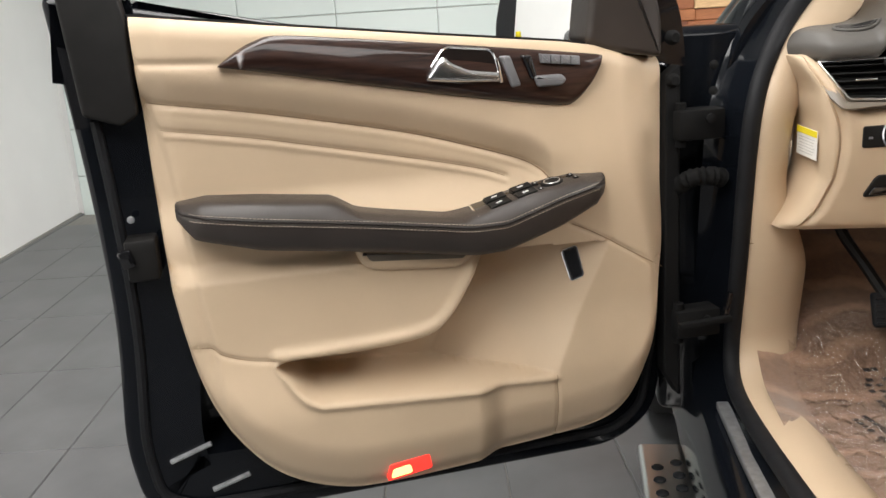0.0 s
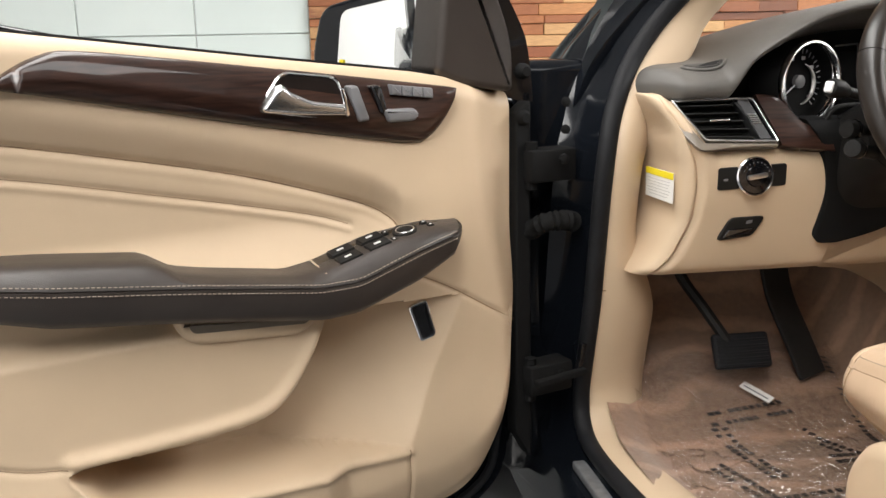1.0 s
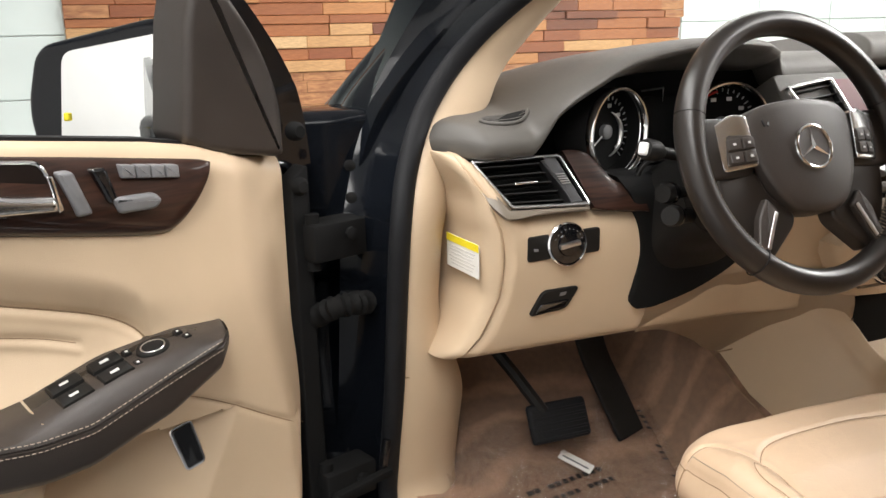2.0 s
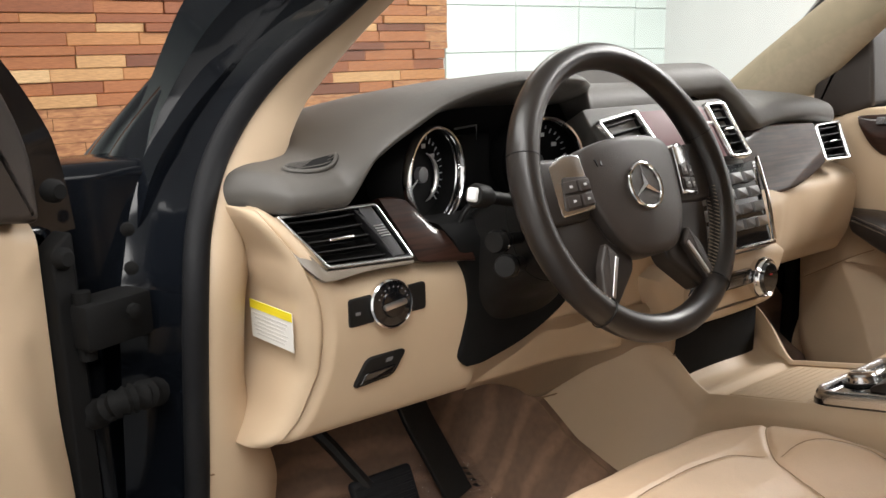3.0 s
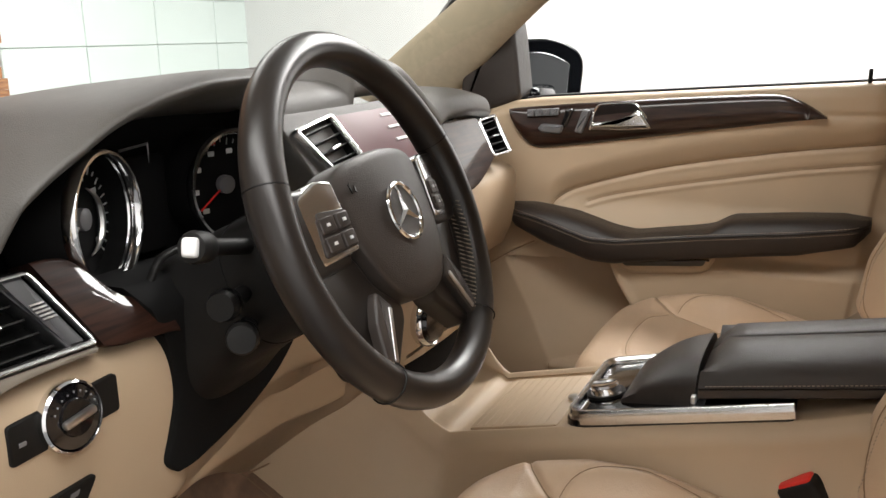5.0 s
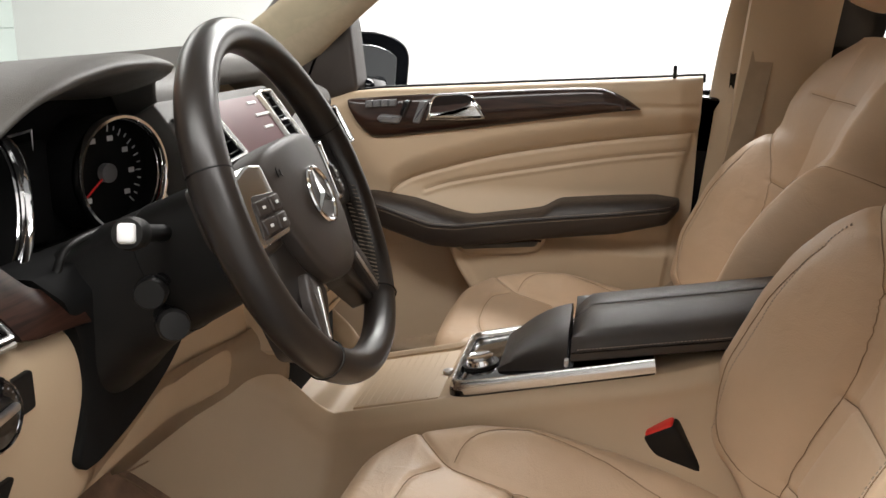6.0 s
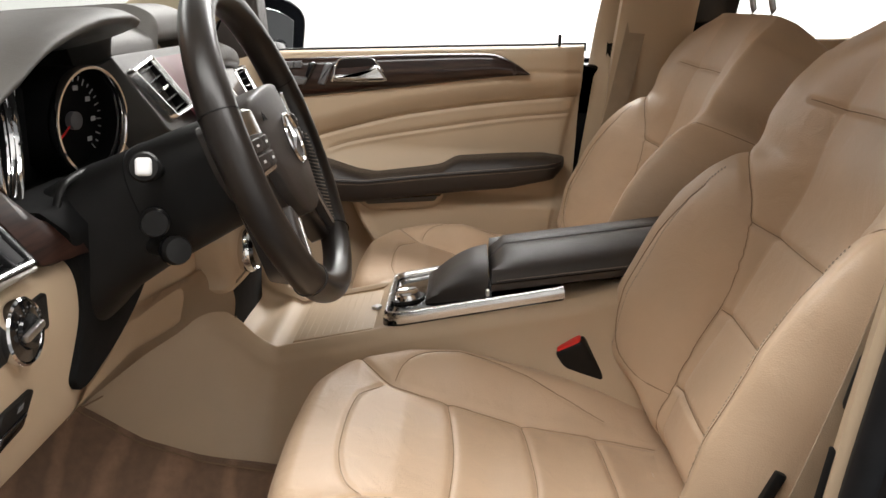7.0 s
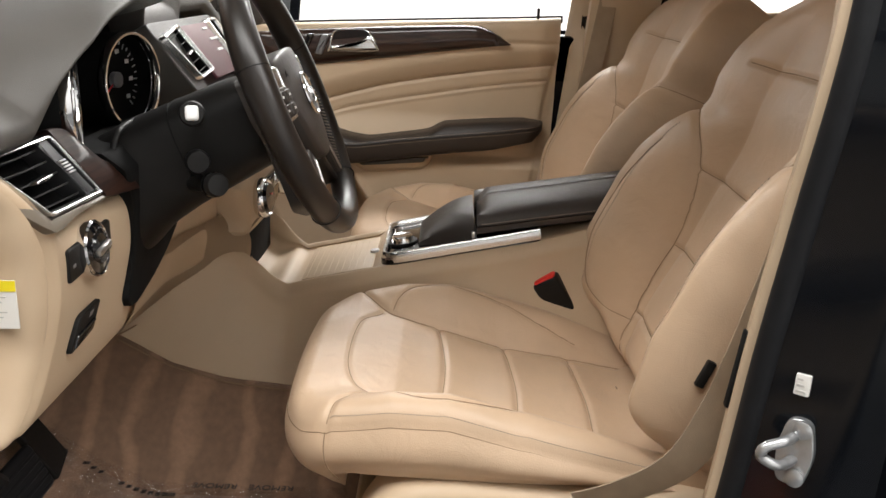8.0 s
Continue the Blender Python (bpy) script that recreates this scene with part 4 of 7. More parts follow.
# parts of the driver's door opening
for z in (0.72, 1.10):
    hinge = part("door_hinge", box((0.09, 0.05, 0.055), pose(-0.925, 0.075, z, 0, 0, 20), 0.006), MATT, car)
    part("hinge_pin", lathe([(0.010, -0.04), (0.010, 0.04)], (-0.955, 0.06, z), (0, 0, 1), 12), MATT, hinge)
    part("hinge_bolt", lathe([(0.009, 0), (0.009, 0.006), (0.005, 0.008)], (-0.905, 0.045, z + 0.012), (0.3, -1, 0), 8), MATT, hinge)
part("check_strap", box((0.11, 0.014, 0.012), pose(-0.91, 0.02, 0.735, 0, 0, 25), 0.003), MATT, car)
part("strap_plate", box((0.010, 0.012, 0.060), pose(-0.868, 0.048, 0.755, 0, 12, 20), 0.003), GLOSS, car)
part("wiring_boot", tube(curve([(-0.955, 0.075, 0.985), (-0.935, 0.045, 1.005), (-0.905, 0.045, 1.008), (-0.880, 0.065, 1.000)], 8), lambda t: 0.016 + 0.0025 * math.sin(t * 60), 12), MATT, car, "ribbed rubber wiring boot")
for z in (1.16, 1.205):
    part("body_screw", lathe([(0.008, 0), (0.008, 0.005), (0.004, 0.007)], (-0.90, 0.052, z), (-0.2, -1, 0), 10), MATT, car)

# latch striker and label on the middle post
post_m = Matrix.Translation((-0.783, -0.781, 0.965)) @ Euler((radians(-3), 0, radians(-124.8))).to_matrix().to_4x4()
striker = part("striker", slab(fillet([(-0.014, -0.035), (0.012, -0.034), (0.018, 0.0), (0.011, 0.034), (-0.011, 0.034), (-0.018, 0.0)], 0.010), -0.006, 0.005, 0.002, lambda u, v, w: post_m @ Vector((u, -w, v))), STEEL, car, "zinc door striker")
part("striker_loop", tube(curve([post_m @ Vector(p) for p in ((-0.002, 0, 0.016), (-0.006, -0.024, 0.017), (-0.020, -0.036, 0.011), (-0.023, -0.036, 0.0), (-0.008, -0.027, -0.008), (0.0, 0, -0.008))], 6), 0.0052, 10), STEEL, striker)
for dz in (-0.025, 0.025):
    part("striker_bolt", lathe([(0.009, 0), (0.009, 0.004), (0.005, 0.006)], post_m @ Vector((0.004, -0.005, dz)), post_m.to_3x3() @ Vector((0, -1, 0)), 16), STEEL, striker)
label = part("door_label", slab(fillet([(-0.007, 0.062), (0.007, 0.062), (0.007, 0.083), (-0.007, 0.083)], 0.0015), -0.004, 0.0012, 0.0005, lambda u, v, w: post_m @ Vector((u - 0.005, -w, v - 0.006))), PAPER, car, "small white label")
for k in range(3):
    part("label_line", slab([(-0.005, 0.065 + 0.006 * k), (0.004 - 0.002 * k, 0.065 + 0.006 * k), (0.004 - 0.002 * k, 0.067 + 0.006 * k), (-0.005, 0.067 + 0.006 * k)], 0.0, 0.0018, 0.0003, lambda u, v, w: post_m @ Vector((u - 0.005, -w, v - 0.006))), FAINT, label)


# ---- cabin floor ----
def floor_z(x, y):
    """Height of the carpet: footwell, toe board and the rise to the console."""
    base = 0.575 + 0.10 * float(smooth(y, 0.0, 0.22)) + 0.36 * float(smooth(y, 0.16, 0.60))
    side = float(along([(-1.0, 0.72), (-0.2, 0.726), (-0.09, 0.738), (0.005, 0.765), (0.09, 0.812), (0.20, 0.86), (0.6, 1.05)], y))
    ax = abs(x)
    return base + max(0.0, side - base) * float(smooth(0.315 - ax, 0.0, 0.085)) + 0.03 * float(smooth(ax, 0.72, 0.80))


def cabin_floor():
    xs, ys = np.linspace(-0.80, 0.80, 90), np.linspace(0.60, -2.25, 110)
    rows = [[(x, y, floor_z(x, y) + 0.0025 * noise.noise((x * 9, y * 9, 0))) for x in xs] for y in ys]
    tagged(part("cabin_carpet", grid(rows), CARPET, car, "brown brushed cabin carpet"), kind="")
    for sx in (-1, 1):
        part("carpet_edge", tube([(sx * 0.236, y, floor_z(0.232, y)) for y in np.linspace(0.12, -0.9, 50)], 0.0010, 6), SEAM, car)


cabin_floor()


# ---- dashboard ----
dash = thing("dashboard", (0, 0.2, 0.9), "dashboard, dark upper pad over beige lower panels with walnut", "dashboard")
WX = -0.366


CREST = curve([(-0.81, 1.243, 0), (-0.75, 1.248, 0), (-0.70, 1.247, 0), (-0.665, 1.248, 0), (-0.645, 1.252, 0), (-0.63, 1.263, 0), (-0.608, 1.284, 0), (-0.577, 1.306, 0), (-0.53, 1.332, 0), (-0.485, 1.346, 0), (-0.44, 1.354, 0), (-0.40, 1.358, 0), (-0.33, 1.358, 0), (-0.27, 1.352, 0), (-0.225, 1.343, 0), (-0.19, 1.338, 0), (-0.15, 1.336, 0)], 6)
LIP_Y = [(-0.66, -0.018), (-0.64, -0.026), (-0.61, -0.040), (-0.57, -0.052), (-0.50, -0.060), (-0.40, -0.064), (-0.33, -0.062), (-0.27, -0.048), (-0.225, -0.014), (-0.195, 0.018), (-0.17, 0.028)]


def pad_section(x):
    """Section of the dash top from the lower front edge back to the screen, as (y, z) points."""
    ax = abs(x)
    centre = float(smooth((0.225 if x < 0 else 0.25) - ax, 0, 0.05 if x < 0 else 0.10))
    if x > 0:
        zf = 1.213 + 0.030 * float(smooth(0.72 - ax, 0, 0.25)) + centre * 0.070
        yo = 0.055 * float(smooth(x, 0.2, 0.42)) + 0.028 * centre + 0.11 * float(smooth(x, 0.585, 0.68)) ** 1.3
    else:
        zf, yo = 1.213 + centre * 0.070, 0.028 * centre
    bulge = 0.050
    pts = [(yo + 0.06, zf - 0.010), (yo + 0.014, zf - 0.006), (yo + 0.002, zf + 0.002), (yo - 0.001, zf + 0.014), (yo + 0.010, zf + bulge * 0.74), (yo + 0.048, zf + bulge)]
    if x < -0.165:
        zc = float(np.interp(x, [p[0] for p in CREST], [p[1] for p in CREST]))
        yo = -0.016 + 0.115 * float(smooth(ax, 0.715, 0.80)) ** 1.2
        yl = float(along(LIP_Y, x))
        plain = [(yo + 0.06, 1.203), (yo + 0.014, 1.206), (yo + 0.002, 1.212), (yo - 0.001, 1.224), (yo + 0.006, zc - 0.012), (yo + 0.036, zc + 0.004)]
        hood = [(yl + 0.18, zc - 0.055), (yl + 0.07, zc - 0.032), (yl + 0.014, zc - 0.015), (yl + 0.001, zc - 0.007), (yl + 0.003, zc), (yl + 0.032, zc + 0.006)]
        h, c = float(smooth(x, -0.652, -0.618)), float(smooth(x, -0.205, -0.168))
        left = [(a[0] * (1 - h) + b[0] * h, a[1] * (1 - h) + b[1] * h) for a, b in zip(plain, hood)]
        pts = [(a[0] * (1 - c) + b[0] * c, a[1] * (1 - c) + b[1] * c) for a, b in zip(left, pts)]
    far = 0.60 - 0.22 * (ax / 0.78) ** 2
    y0, z0 = pts[-1]
    for t in (0.12, 0.3, 0.5, 0.75, 1.0):
        pts.append((y0 + (far + 0.03 - y0) * t, z0 * (1 - t) + (1.272 - 0.010 * ax) * t + 0.016 * math.sin(math.pi * t)))
    return pts


PAD_X = np.concatenate([np.linspace(-0.80, -0.665, 26), np.linspace(-0.66, -0.56, 46), np.linspace(-0.555, -0.235, 44), np.linspace(-0.23, -0.15, 26), np.linspace(-0.145, 0.69, 90)])
rows = [[(x, p[0], p[1]) for p in curve([(y, z, 0) for y, z in pad_section(x)], 4)] for x in PAD_X]
part("upper_pad", grid(rows), DASH, dash, "dark grey-brown soft dash pad with a hood over the dials", sharp=75)
part("screen_gap", sweep([(x, 0.63 - 0.22 * (abs(x) / 0.78) ** 2 + 0.012, 1.281 - 0.01 * abs(x)) for x in np.linspace(-0.72, 0.70, 30)], [(-0.018, -0.02), (-0.018, 0.006), (0.018, 0.010), (0.018, -0.02)]), BLACK, dash)

# instruments: dark recess, two ringed dials and a display
panel = fillet([(-0.64, 1.10), (-0.17, 1.10), (-0.17, 1.30), (-0.24, 1.34), (-0.50, 1.335), (-0.63, 1.26)], 0.03)
part("dial_panel", slab(panel, 0.0, 0.01, 0.002, lambda u, v, w: (u, 0.085 - w, v)), MATT, dash)
part("dial_shelf", box((0.46, 0.10, 0.012), pose(-0.405, 0.045, 1.155, -6), 0.003), MATT, dash)
for gx, warm in ((-0.495, False), (-0.297, True)):
    cant = radians(19 if not warm else -14)
    tilt = Vector((math.sin(cant), -math.cos(cant), 0.02)).normalized()
    c = Vector((gx, 0.004, 1.229))
    R = 0.0645
    dial = part("dial", lathe([(R - 0.0040, -0.006), (R - 0.003, -0.002), (R - 0.0015, 0.0), (R + 0.0015, 0.0), (R + 0.0028, -0.002), (R + 0.0028, -0.010), (R, -0.016)], c, tilt, 64, None, False), CHROME, dash, "round dial with a chrome ring")
    part("dial_tube", lathe([(R + 0.001, -0.012), (R + 0.001, -0.075), (R - 0.006, -0.075), (R - 0.0045, -0.028)], c, tilt, 48, None, False), MATT, dial)
    part("dial_face", lathe([(0.0, -0.034), (R - 0.006, -0.034), (R - 0.006, -0.036), (0.0, -0.036)], c, tilt, 40), MATT, dial)
    sz = Vector((0, 0.02, 1)).normalized()
    sx = sz.cross(tilt).normalized()
    spin = lambda a: sx * math.cos(radians(a)) + sz * math.sin(radians(a))
    bm = bmesh.new()
    for k in range(27):
        d = spin(225 - k * 10.4)
        o = c - tilt * 0.033
        tube([o + d * (0.050 if k % 2 else 0.047), o + d * 0.055], 0.0009, 4, False, bm, tuple(tilt))
    tagged(part("dial_marks", bm, SILVERPRINT, dial), kind="stuff")
    for k in range(8):
        part("dial_figure", box((0.009, 0.001, 0.006), Matrix.Translation(c - tilt * 0.033 + spin(225 - k * 38) * 0.040) @ Matrix.Rotation(cant, 4, "Z"), 0.0005, 1), SILVERPRINT, dial)
    part("needle", tube([c - tilt * 0.030, c - tilt * 0.030 + spin(215) * 0.046], 0.0013, 5, False, None, tuple(tilt)), RED if warm else SILVERPRINT, dial)
    part("dial_hub", lathe([(0.011, -0.034), (0.011, -0.026), (0.007, -0.024)], c, tilt, 20), GREYP, dial)
    if warm:
        part("red_zone", tube([c - tilt * 0.032 + spin(a) * 0.051 for a in range(100, 172, 6)], 0.0022, 5, False, None, tuple(tilt)), RED, dial)
    else:
        part("dial_crescent", tube([c - tilt * 0.030 + Vector((0.002, 0, -0.004)) + spin(a) * 0.034 for a in range(-80, 75, 8)], lambda t: 0.0008 + 0.003 * math.sin(math.pi * t), 6, False, None, tuple(tilt)), SATIN, dial)
disp = part("cluster_display", slab(fillet([(-0.425, 1.17), (-0.365, 1.17), (-0.365, 1.275), (-0.425, 1.275)], 0.006), 0.0, 0.006, 0.001, lambda u, v, w: (u, 0.060 - w, v)), MATT, dash, "dark display between the dials")
part("display_edge", tube([(-0.432, 0.05, 1.285), (-0.392, 0.05, 1.288), (-0.392, 0.05, 1.266)], 0.0016, 5), SATIN, disp)
# moulded lip under the dials that rises over the column
lipc = curve([(-0.575, -0.012, 1.166), (-0.535, -0.024, 1.158), (-0.510, -0.030, 1.160), (-0.492, -0.034, 1.170), (-0.484, -0.036, 1.183), (-0.468, -0.036, 1.192), (-0.42, -0.034, 1.194), (-0.34, -0.034, 1.192), (-0.27, -0.032, 1.178), (-0.22, -0.03, 1.15)], 6)
part("cluster_lip", sweep(lipc, [(0.0025, -0.003), (0.0025, 0.001), (0.0, 0.0025), (-0.005, 0.001), (-0.006, -0.003)], (0, -0.3, 1)), BLACK, dash, "dark moulded edge below the dials", sharp=60)


# vents
def vent(name, outline, place, n, label, wheel=True, rim=0.0045):
    """A vent: bright frame, dark box, slats, tab and thumbwheel strip. outline: outer-top, inner-top, inner-bottom, outer-bottom in (u, v), metres."""
    o = [Vector(p) for p in fillet(outline, 0.007)]
    bm = bmesh.new()
    loops = []
    for d, w in ((-0.001, -0.014), (0.0, 0.002), (0.0012, 0.004), (rim - 0.0012, 0.004), (rim, 0.002), (rim + 0.0003, -0.003)):
        loops.append([bm.verts.new(place(p[0], p[1], w)) for p in inset(o, d)])
    for a, b in zip(loops, loops[1:]):
        for i in range(len(o)):
            bm.faces.new((a[i - 1], a[i], b[i], b[i - 1]))
    v = part(name, bm, SATINBRIGHT, dash, label, sharp=50)
    bm = bmesh.new()
    loops = [[bm.verts.new(place(p[0], p[1], w)) for p in inset(o, rim * 0.95)] for w in (-0.001, -0.032)]
    for i in range(len(o)):
        bm.faces.new((loops[0][i - 1], loops[0][i], loops[1][i], loops[1][i - 1]))
    part("vent_sleeve", bm, MATT, v)
    part("vent_box", slab(inset(o, rim * 0.5), -0.046, -0.027, 0.0005, place, 1), MATT, v)
    tl, tr, br, bl = [Vector(p[:2]) for p in outline]
    strip = 0.24 if wheel else 0.0
    for k in range(n):
        t = (k + 0.75) / (n + 0.5)
        a, b = tl.lerp(bl, t), tr.lerp(br, t)
        e = (b - a)
        a, b = a + e * 0.035, b - e * (0.035 + strip)
        bm = bmesh.new()
        sec = [(0.000, 0.0007), (0.000, -0.0007), (-0.018, -0.0034), (-0.018, -0.0020)]
        grid([[place(p[0], p[1] + dv, w - 0.004) for w, dv in sec] for p in (a, a.lerp(b, 0.5), b)], bm, True, True)
        part("vent_slat", bm, BLACK, v)
    if wheel:
        st = [tl.lerp(tr, 0.74), tl.lerp(tr, 0.965), bl.lerp(br, 0.965), bl.lerp(br, 0.74)]
        st = inset([Vector(p) for p in fillet(st, 0.004)], 0.004)
        ws = part("vent_strip", slab(st, -0.030, 0.0005, 0.002, place), SLATE, v, "dark grey panel with a thumbwheel")
        for k in range(5):
            t = 0.38 + 0.045 * k
            m = tl.lerp(tr, 0.86).lerp(bl.lerp(br, 0.86), t)
            part("wheel_rib", slab(fillet([(m[0] - 0.007, m[1] - 0.0008), (m[0] + 0.007, m[1] - 0.0008), (m[0] + 0.007, m[1] + 0.0008), (m[0] - 0.007, m[1] + 0.0008)], 0.0004), 0.0, 0.0025, 0.0006, place), SATIN, ws)
    mid = tl.lerp(bl, 0.5).lerp(tr.lerp(br, 0.5), 0.40 if wheel else 0.5)
    e = (tr - tl).normalized() * (0.017 if wheel else 0.011)
    f = Vector((0, 0.0016))
    part("vent_tab", slab(fillet([mid - e - f, mid + e - f, mid + e + f, mid - e + f], 0.001), -0.006, 0.004, 0.001, place), SATINBRIGHT, v)
    return v


def strip(tops, bottoms, w0, w1, place):
    """A flush inlay between two edge lines."""
    n = 6
    t, b = curve([(*p, 0) for p in tops], n), curve([(*p, 0) for p in bottoms], n)
    rows = []
    for p, q in zip(t, b):
        sec = [(1.0, w0), (1.0, w1 - 0.002), (0.985, w1 - 0.0006), (0.96, w1), (0.5, w1 + 0.001), (0.04, w1), (0.015, w1 - 0.0006), (0.0, w1 - 0.002), (0.0, w0)]
        rows.append([place(*(p.lerp(q, k).to_2d()), w) for k, w in sec])
    return grid(rows, None, True, True)


def driver_face(u, v, w):
    """Dash face round the driver's side vent: u is the world x, v the height."""
    return (u - 0.2 * w, -0.008 - 0.62 * (1.207 - v) + 0.35 * max(0.0, -0.715 - u) - w, v + 0.3 * w)


def passenger_face(u, v, w):
    return (u, 0.046 - 0.62 * (1.232 - v) + 0.25 * max(0.0, u - 0.58) - w, v + 0.3 * w)


v = vent("side_vent", [(-0.744, 1.206), (-0.606, 1.208), (-0.577, 1.138), (-0.701, 1.143)], driver_face, 5, "side vent, black slats in a bright frame")
part("vent_bezel", strip([(-0.748, 1.205), (-0.729, 1.176), (-0.7045, 1.144), (-0.697, 1.1415), (-0.65, 1.1395), (-0.580, 1.1365)], [(-0.768, 1.204), (-0.744, 1.170), (-0.718, 1.137), (-0.700, 1.130), (-0.65, 1.1335), (-0.582, 1.1325)], -0.03, 0.0005, driver_face), GREYTAN, v, "grey-beige vent surround")
vent("side_vent", [(0.605, 1.232), (0.500, 1.230), (0.478, 1.160), (0.572, 1.158)], passenger_face, 5, "side vent, black slats in a bright frame", False, 0.0048)
part("wood_trim", strip([(-0.600, 1.212), (-0.583, 1.2115), (-0.562, 1.206), (-0.548, 1.190), (-0.530, 1.168), (-0.505, 1.158), (-0.489, 1.150)], [(-0.573, 1.134), (-0.562, 1.131), (-0.55, 1.129), (-0.535, 1.128), (-0.52, 1.126), (-0.50, 1.124), (-0.486, 1.122)], -0.04, 0.001, driver_face), WOOD, dash, "glossy dark walnut dash strip")
part("wood_trim", strip([(0.496, 1.234), (0.42, 1.237), (0.32, 1.239), (0.20, 1.240), (0.15, 1.240)], [(0.474, 1.158), (0.42, 1.142), (0.33, 1.124), (0.20, 1.118), (0.15, 1.117)], -0.03, 0.002, passenger_face), WOOD, dash, "glossy dark walnut dash strip")

# oval speaker grille on the pad
px, py = -0.672, 0.036


def pad_top(x, y):
    sec = curve([(a, b, 0) for a, b in pad_section(x)], 6)[24:]
    return float(np.interp(y, [p[0] for p in sec], [p[1] for p in sec]))


oval = lambda a, b, k, dz: [Vector((px + a * math.cos(t), py + b * math.sin(t), pad_top(px + a * math.cos(t), py + b * math.sin(t)) + dz)) for t in (i * 2 * math.pi / k for i in range(k))]
g = part("speaker_grille", tube(oval(0.036, 0.0185, 40, 0.0015), 0.0032, 8, True), DASH, dash, "oval dash-top speaker grille")
bm = bmesh.new()
bm.faces.new([bm.verts.new(p) for p in oval(0.034, 0.0165, 40, 0.0040)])
part("grille_base", bm, MATT, g)
for k in range(-2, 3):
    half = 0.034 * math.sqrt(1 - (k * 0.0058 / 0.0175) ** 2)
    y = py + k * 0.0058
    part("grille_bar", tube([(px + q * half, y, pad_top(px + q * half, y) + 0.0048) for q in (-1, -0.5, 0, 0.5, 1)], 0.0008, 6), DASH, g)

# lower panels: the front face, a groove, and the end face that turns forward beside the door
END_Z = ((0.86, -0.80), (0.905, -0.768), (0.955, -0.728), (1.01, -0.706), (1.07, -0.700), (1.11, -0.706), (1.14, -0.719), (1.17, -0.736), (1.20, -0.753), (1.22, -0.760))


def lower_section(x):
    low = 0.918 + (0.0 if x < -0.25 else 0.03 * float(smooth(x, -0.25, 0.3)))
    mid = -0.028 * float(smooth(0.30 - abs(x), 0, 0.14))
    yo = 0.052 * float(smooth(x, 0.22, 0.42)) + 0.13 * float(smooth(x, 0.60, 0.75)) ** 1.4
    up = 0.078 * float(smooth(-x, 0.700, 0.750))
    return [(yo + 0.03, 1.138 + up), (yo - 0.020 + mid + 0.012 * up / 0.078, 1.128 + up), (yo - 0.044 + mid, 1.108 + 0.5 * up), (yo - 0.046 + mid, 1.06), (yo - 0.036 + mid, 1.00), (yo - 0.024 + mid, low + 0.025), (yo - 0.010 + mid, low + 0.003), (yo + 0.03, low - 0.002), (yo * 0.5 + 0.20, low + 0.03), (0.42, low + 0.09)]


front_x = np.linspace(0.78, -0.60, 120)
ramp = [(x, 0.0, 0.0) for x in front_x] + [(-0.60, k, 0.0) for k in np.linspace(0.04, 0.97, 22)] + [(-0.60, 1.0, k) for k in np.concatenate([np.linspace(0, 0.12, 12), np.linspace(0.14, 1.0, 24)])]
rows = []
for x, k, e in ramp:
    r = []
    for p in curve([(y, z, 0) for y, z in lower_section(x + (-0.752 + 0.60) * k)], 5):
        y, z = p[0], p[1]
        ed = float(along(END_Z, z))
        xx = x + (ed - x) * k
        groove = 0.0
        if k > 0.8:
            groove = 0.006 * float(smooth(k, 0.93, 1.0))
        if e > 0:
            xe = min(-0.735, ed - 0.030 + 0.016 * float(smooth(z, 1.12, 1.17)))
            xx = ed + (xe - ed) * (1 - (1 - e) ** 13) - 0.012 * e
            y = y + 0.165 * e ** 1.15
            groove = 0.006 * (1 - float(smooth(e, 0.004, 0.03))) + 0.004 * math.exp(-((e - 0.012) / 0.01) ** 2)
        r.append((xx, y + groove, z))
    rows.append(r)
part("lower_panel", grid(rows), TRIM, dash, "beige lower dash panel", sharp=50)

# knee panel that falls from the dash to the console's flank
knee_top = [(-0.47, -0.034, 1.00), (-0.40, -0.037, 1.00), (-0.30, -0.040, 1.00), (-0.22, -0.058, 1.00), (-0.16, -0.070, 1.00), (-0.125, -0.074, 1.00)]
knee_low = [(-0.47, -0.012, 0.917), (-0.40, 0.014, 0.902), (-0.31, 0.056, 0.858), (-0.226, 0.088, 0.811), (-0.172, -0.022, 0.868), (-0.127, -0.112, 0.922)]
rows = []
for p, q in zip(curve(knee_top, 8), curve(knee_low, 8)):
    rows.append([p.lerp(q, k) + Vector((0, -0.016, 0.004)) * math.sin(math.pi * k) for k in np.linspace(0, 1, 12)])
bm = grid(rows)
bmesh.ops.solidify(bm, geom=list(bm.faces), thickness=0.006)
part("knee_panel", bm, TRIM, dash, "beige knee panel beside the console", sharp=60)
cord("panel_joint", [p + Vector((-0.002, -0.004, -0.001)) for p in curve(knee_low[3:], 10)], 0.0014, SEAM, dash)

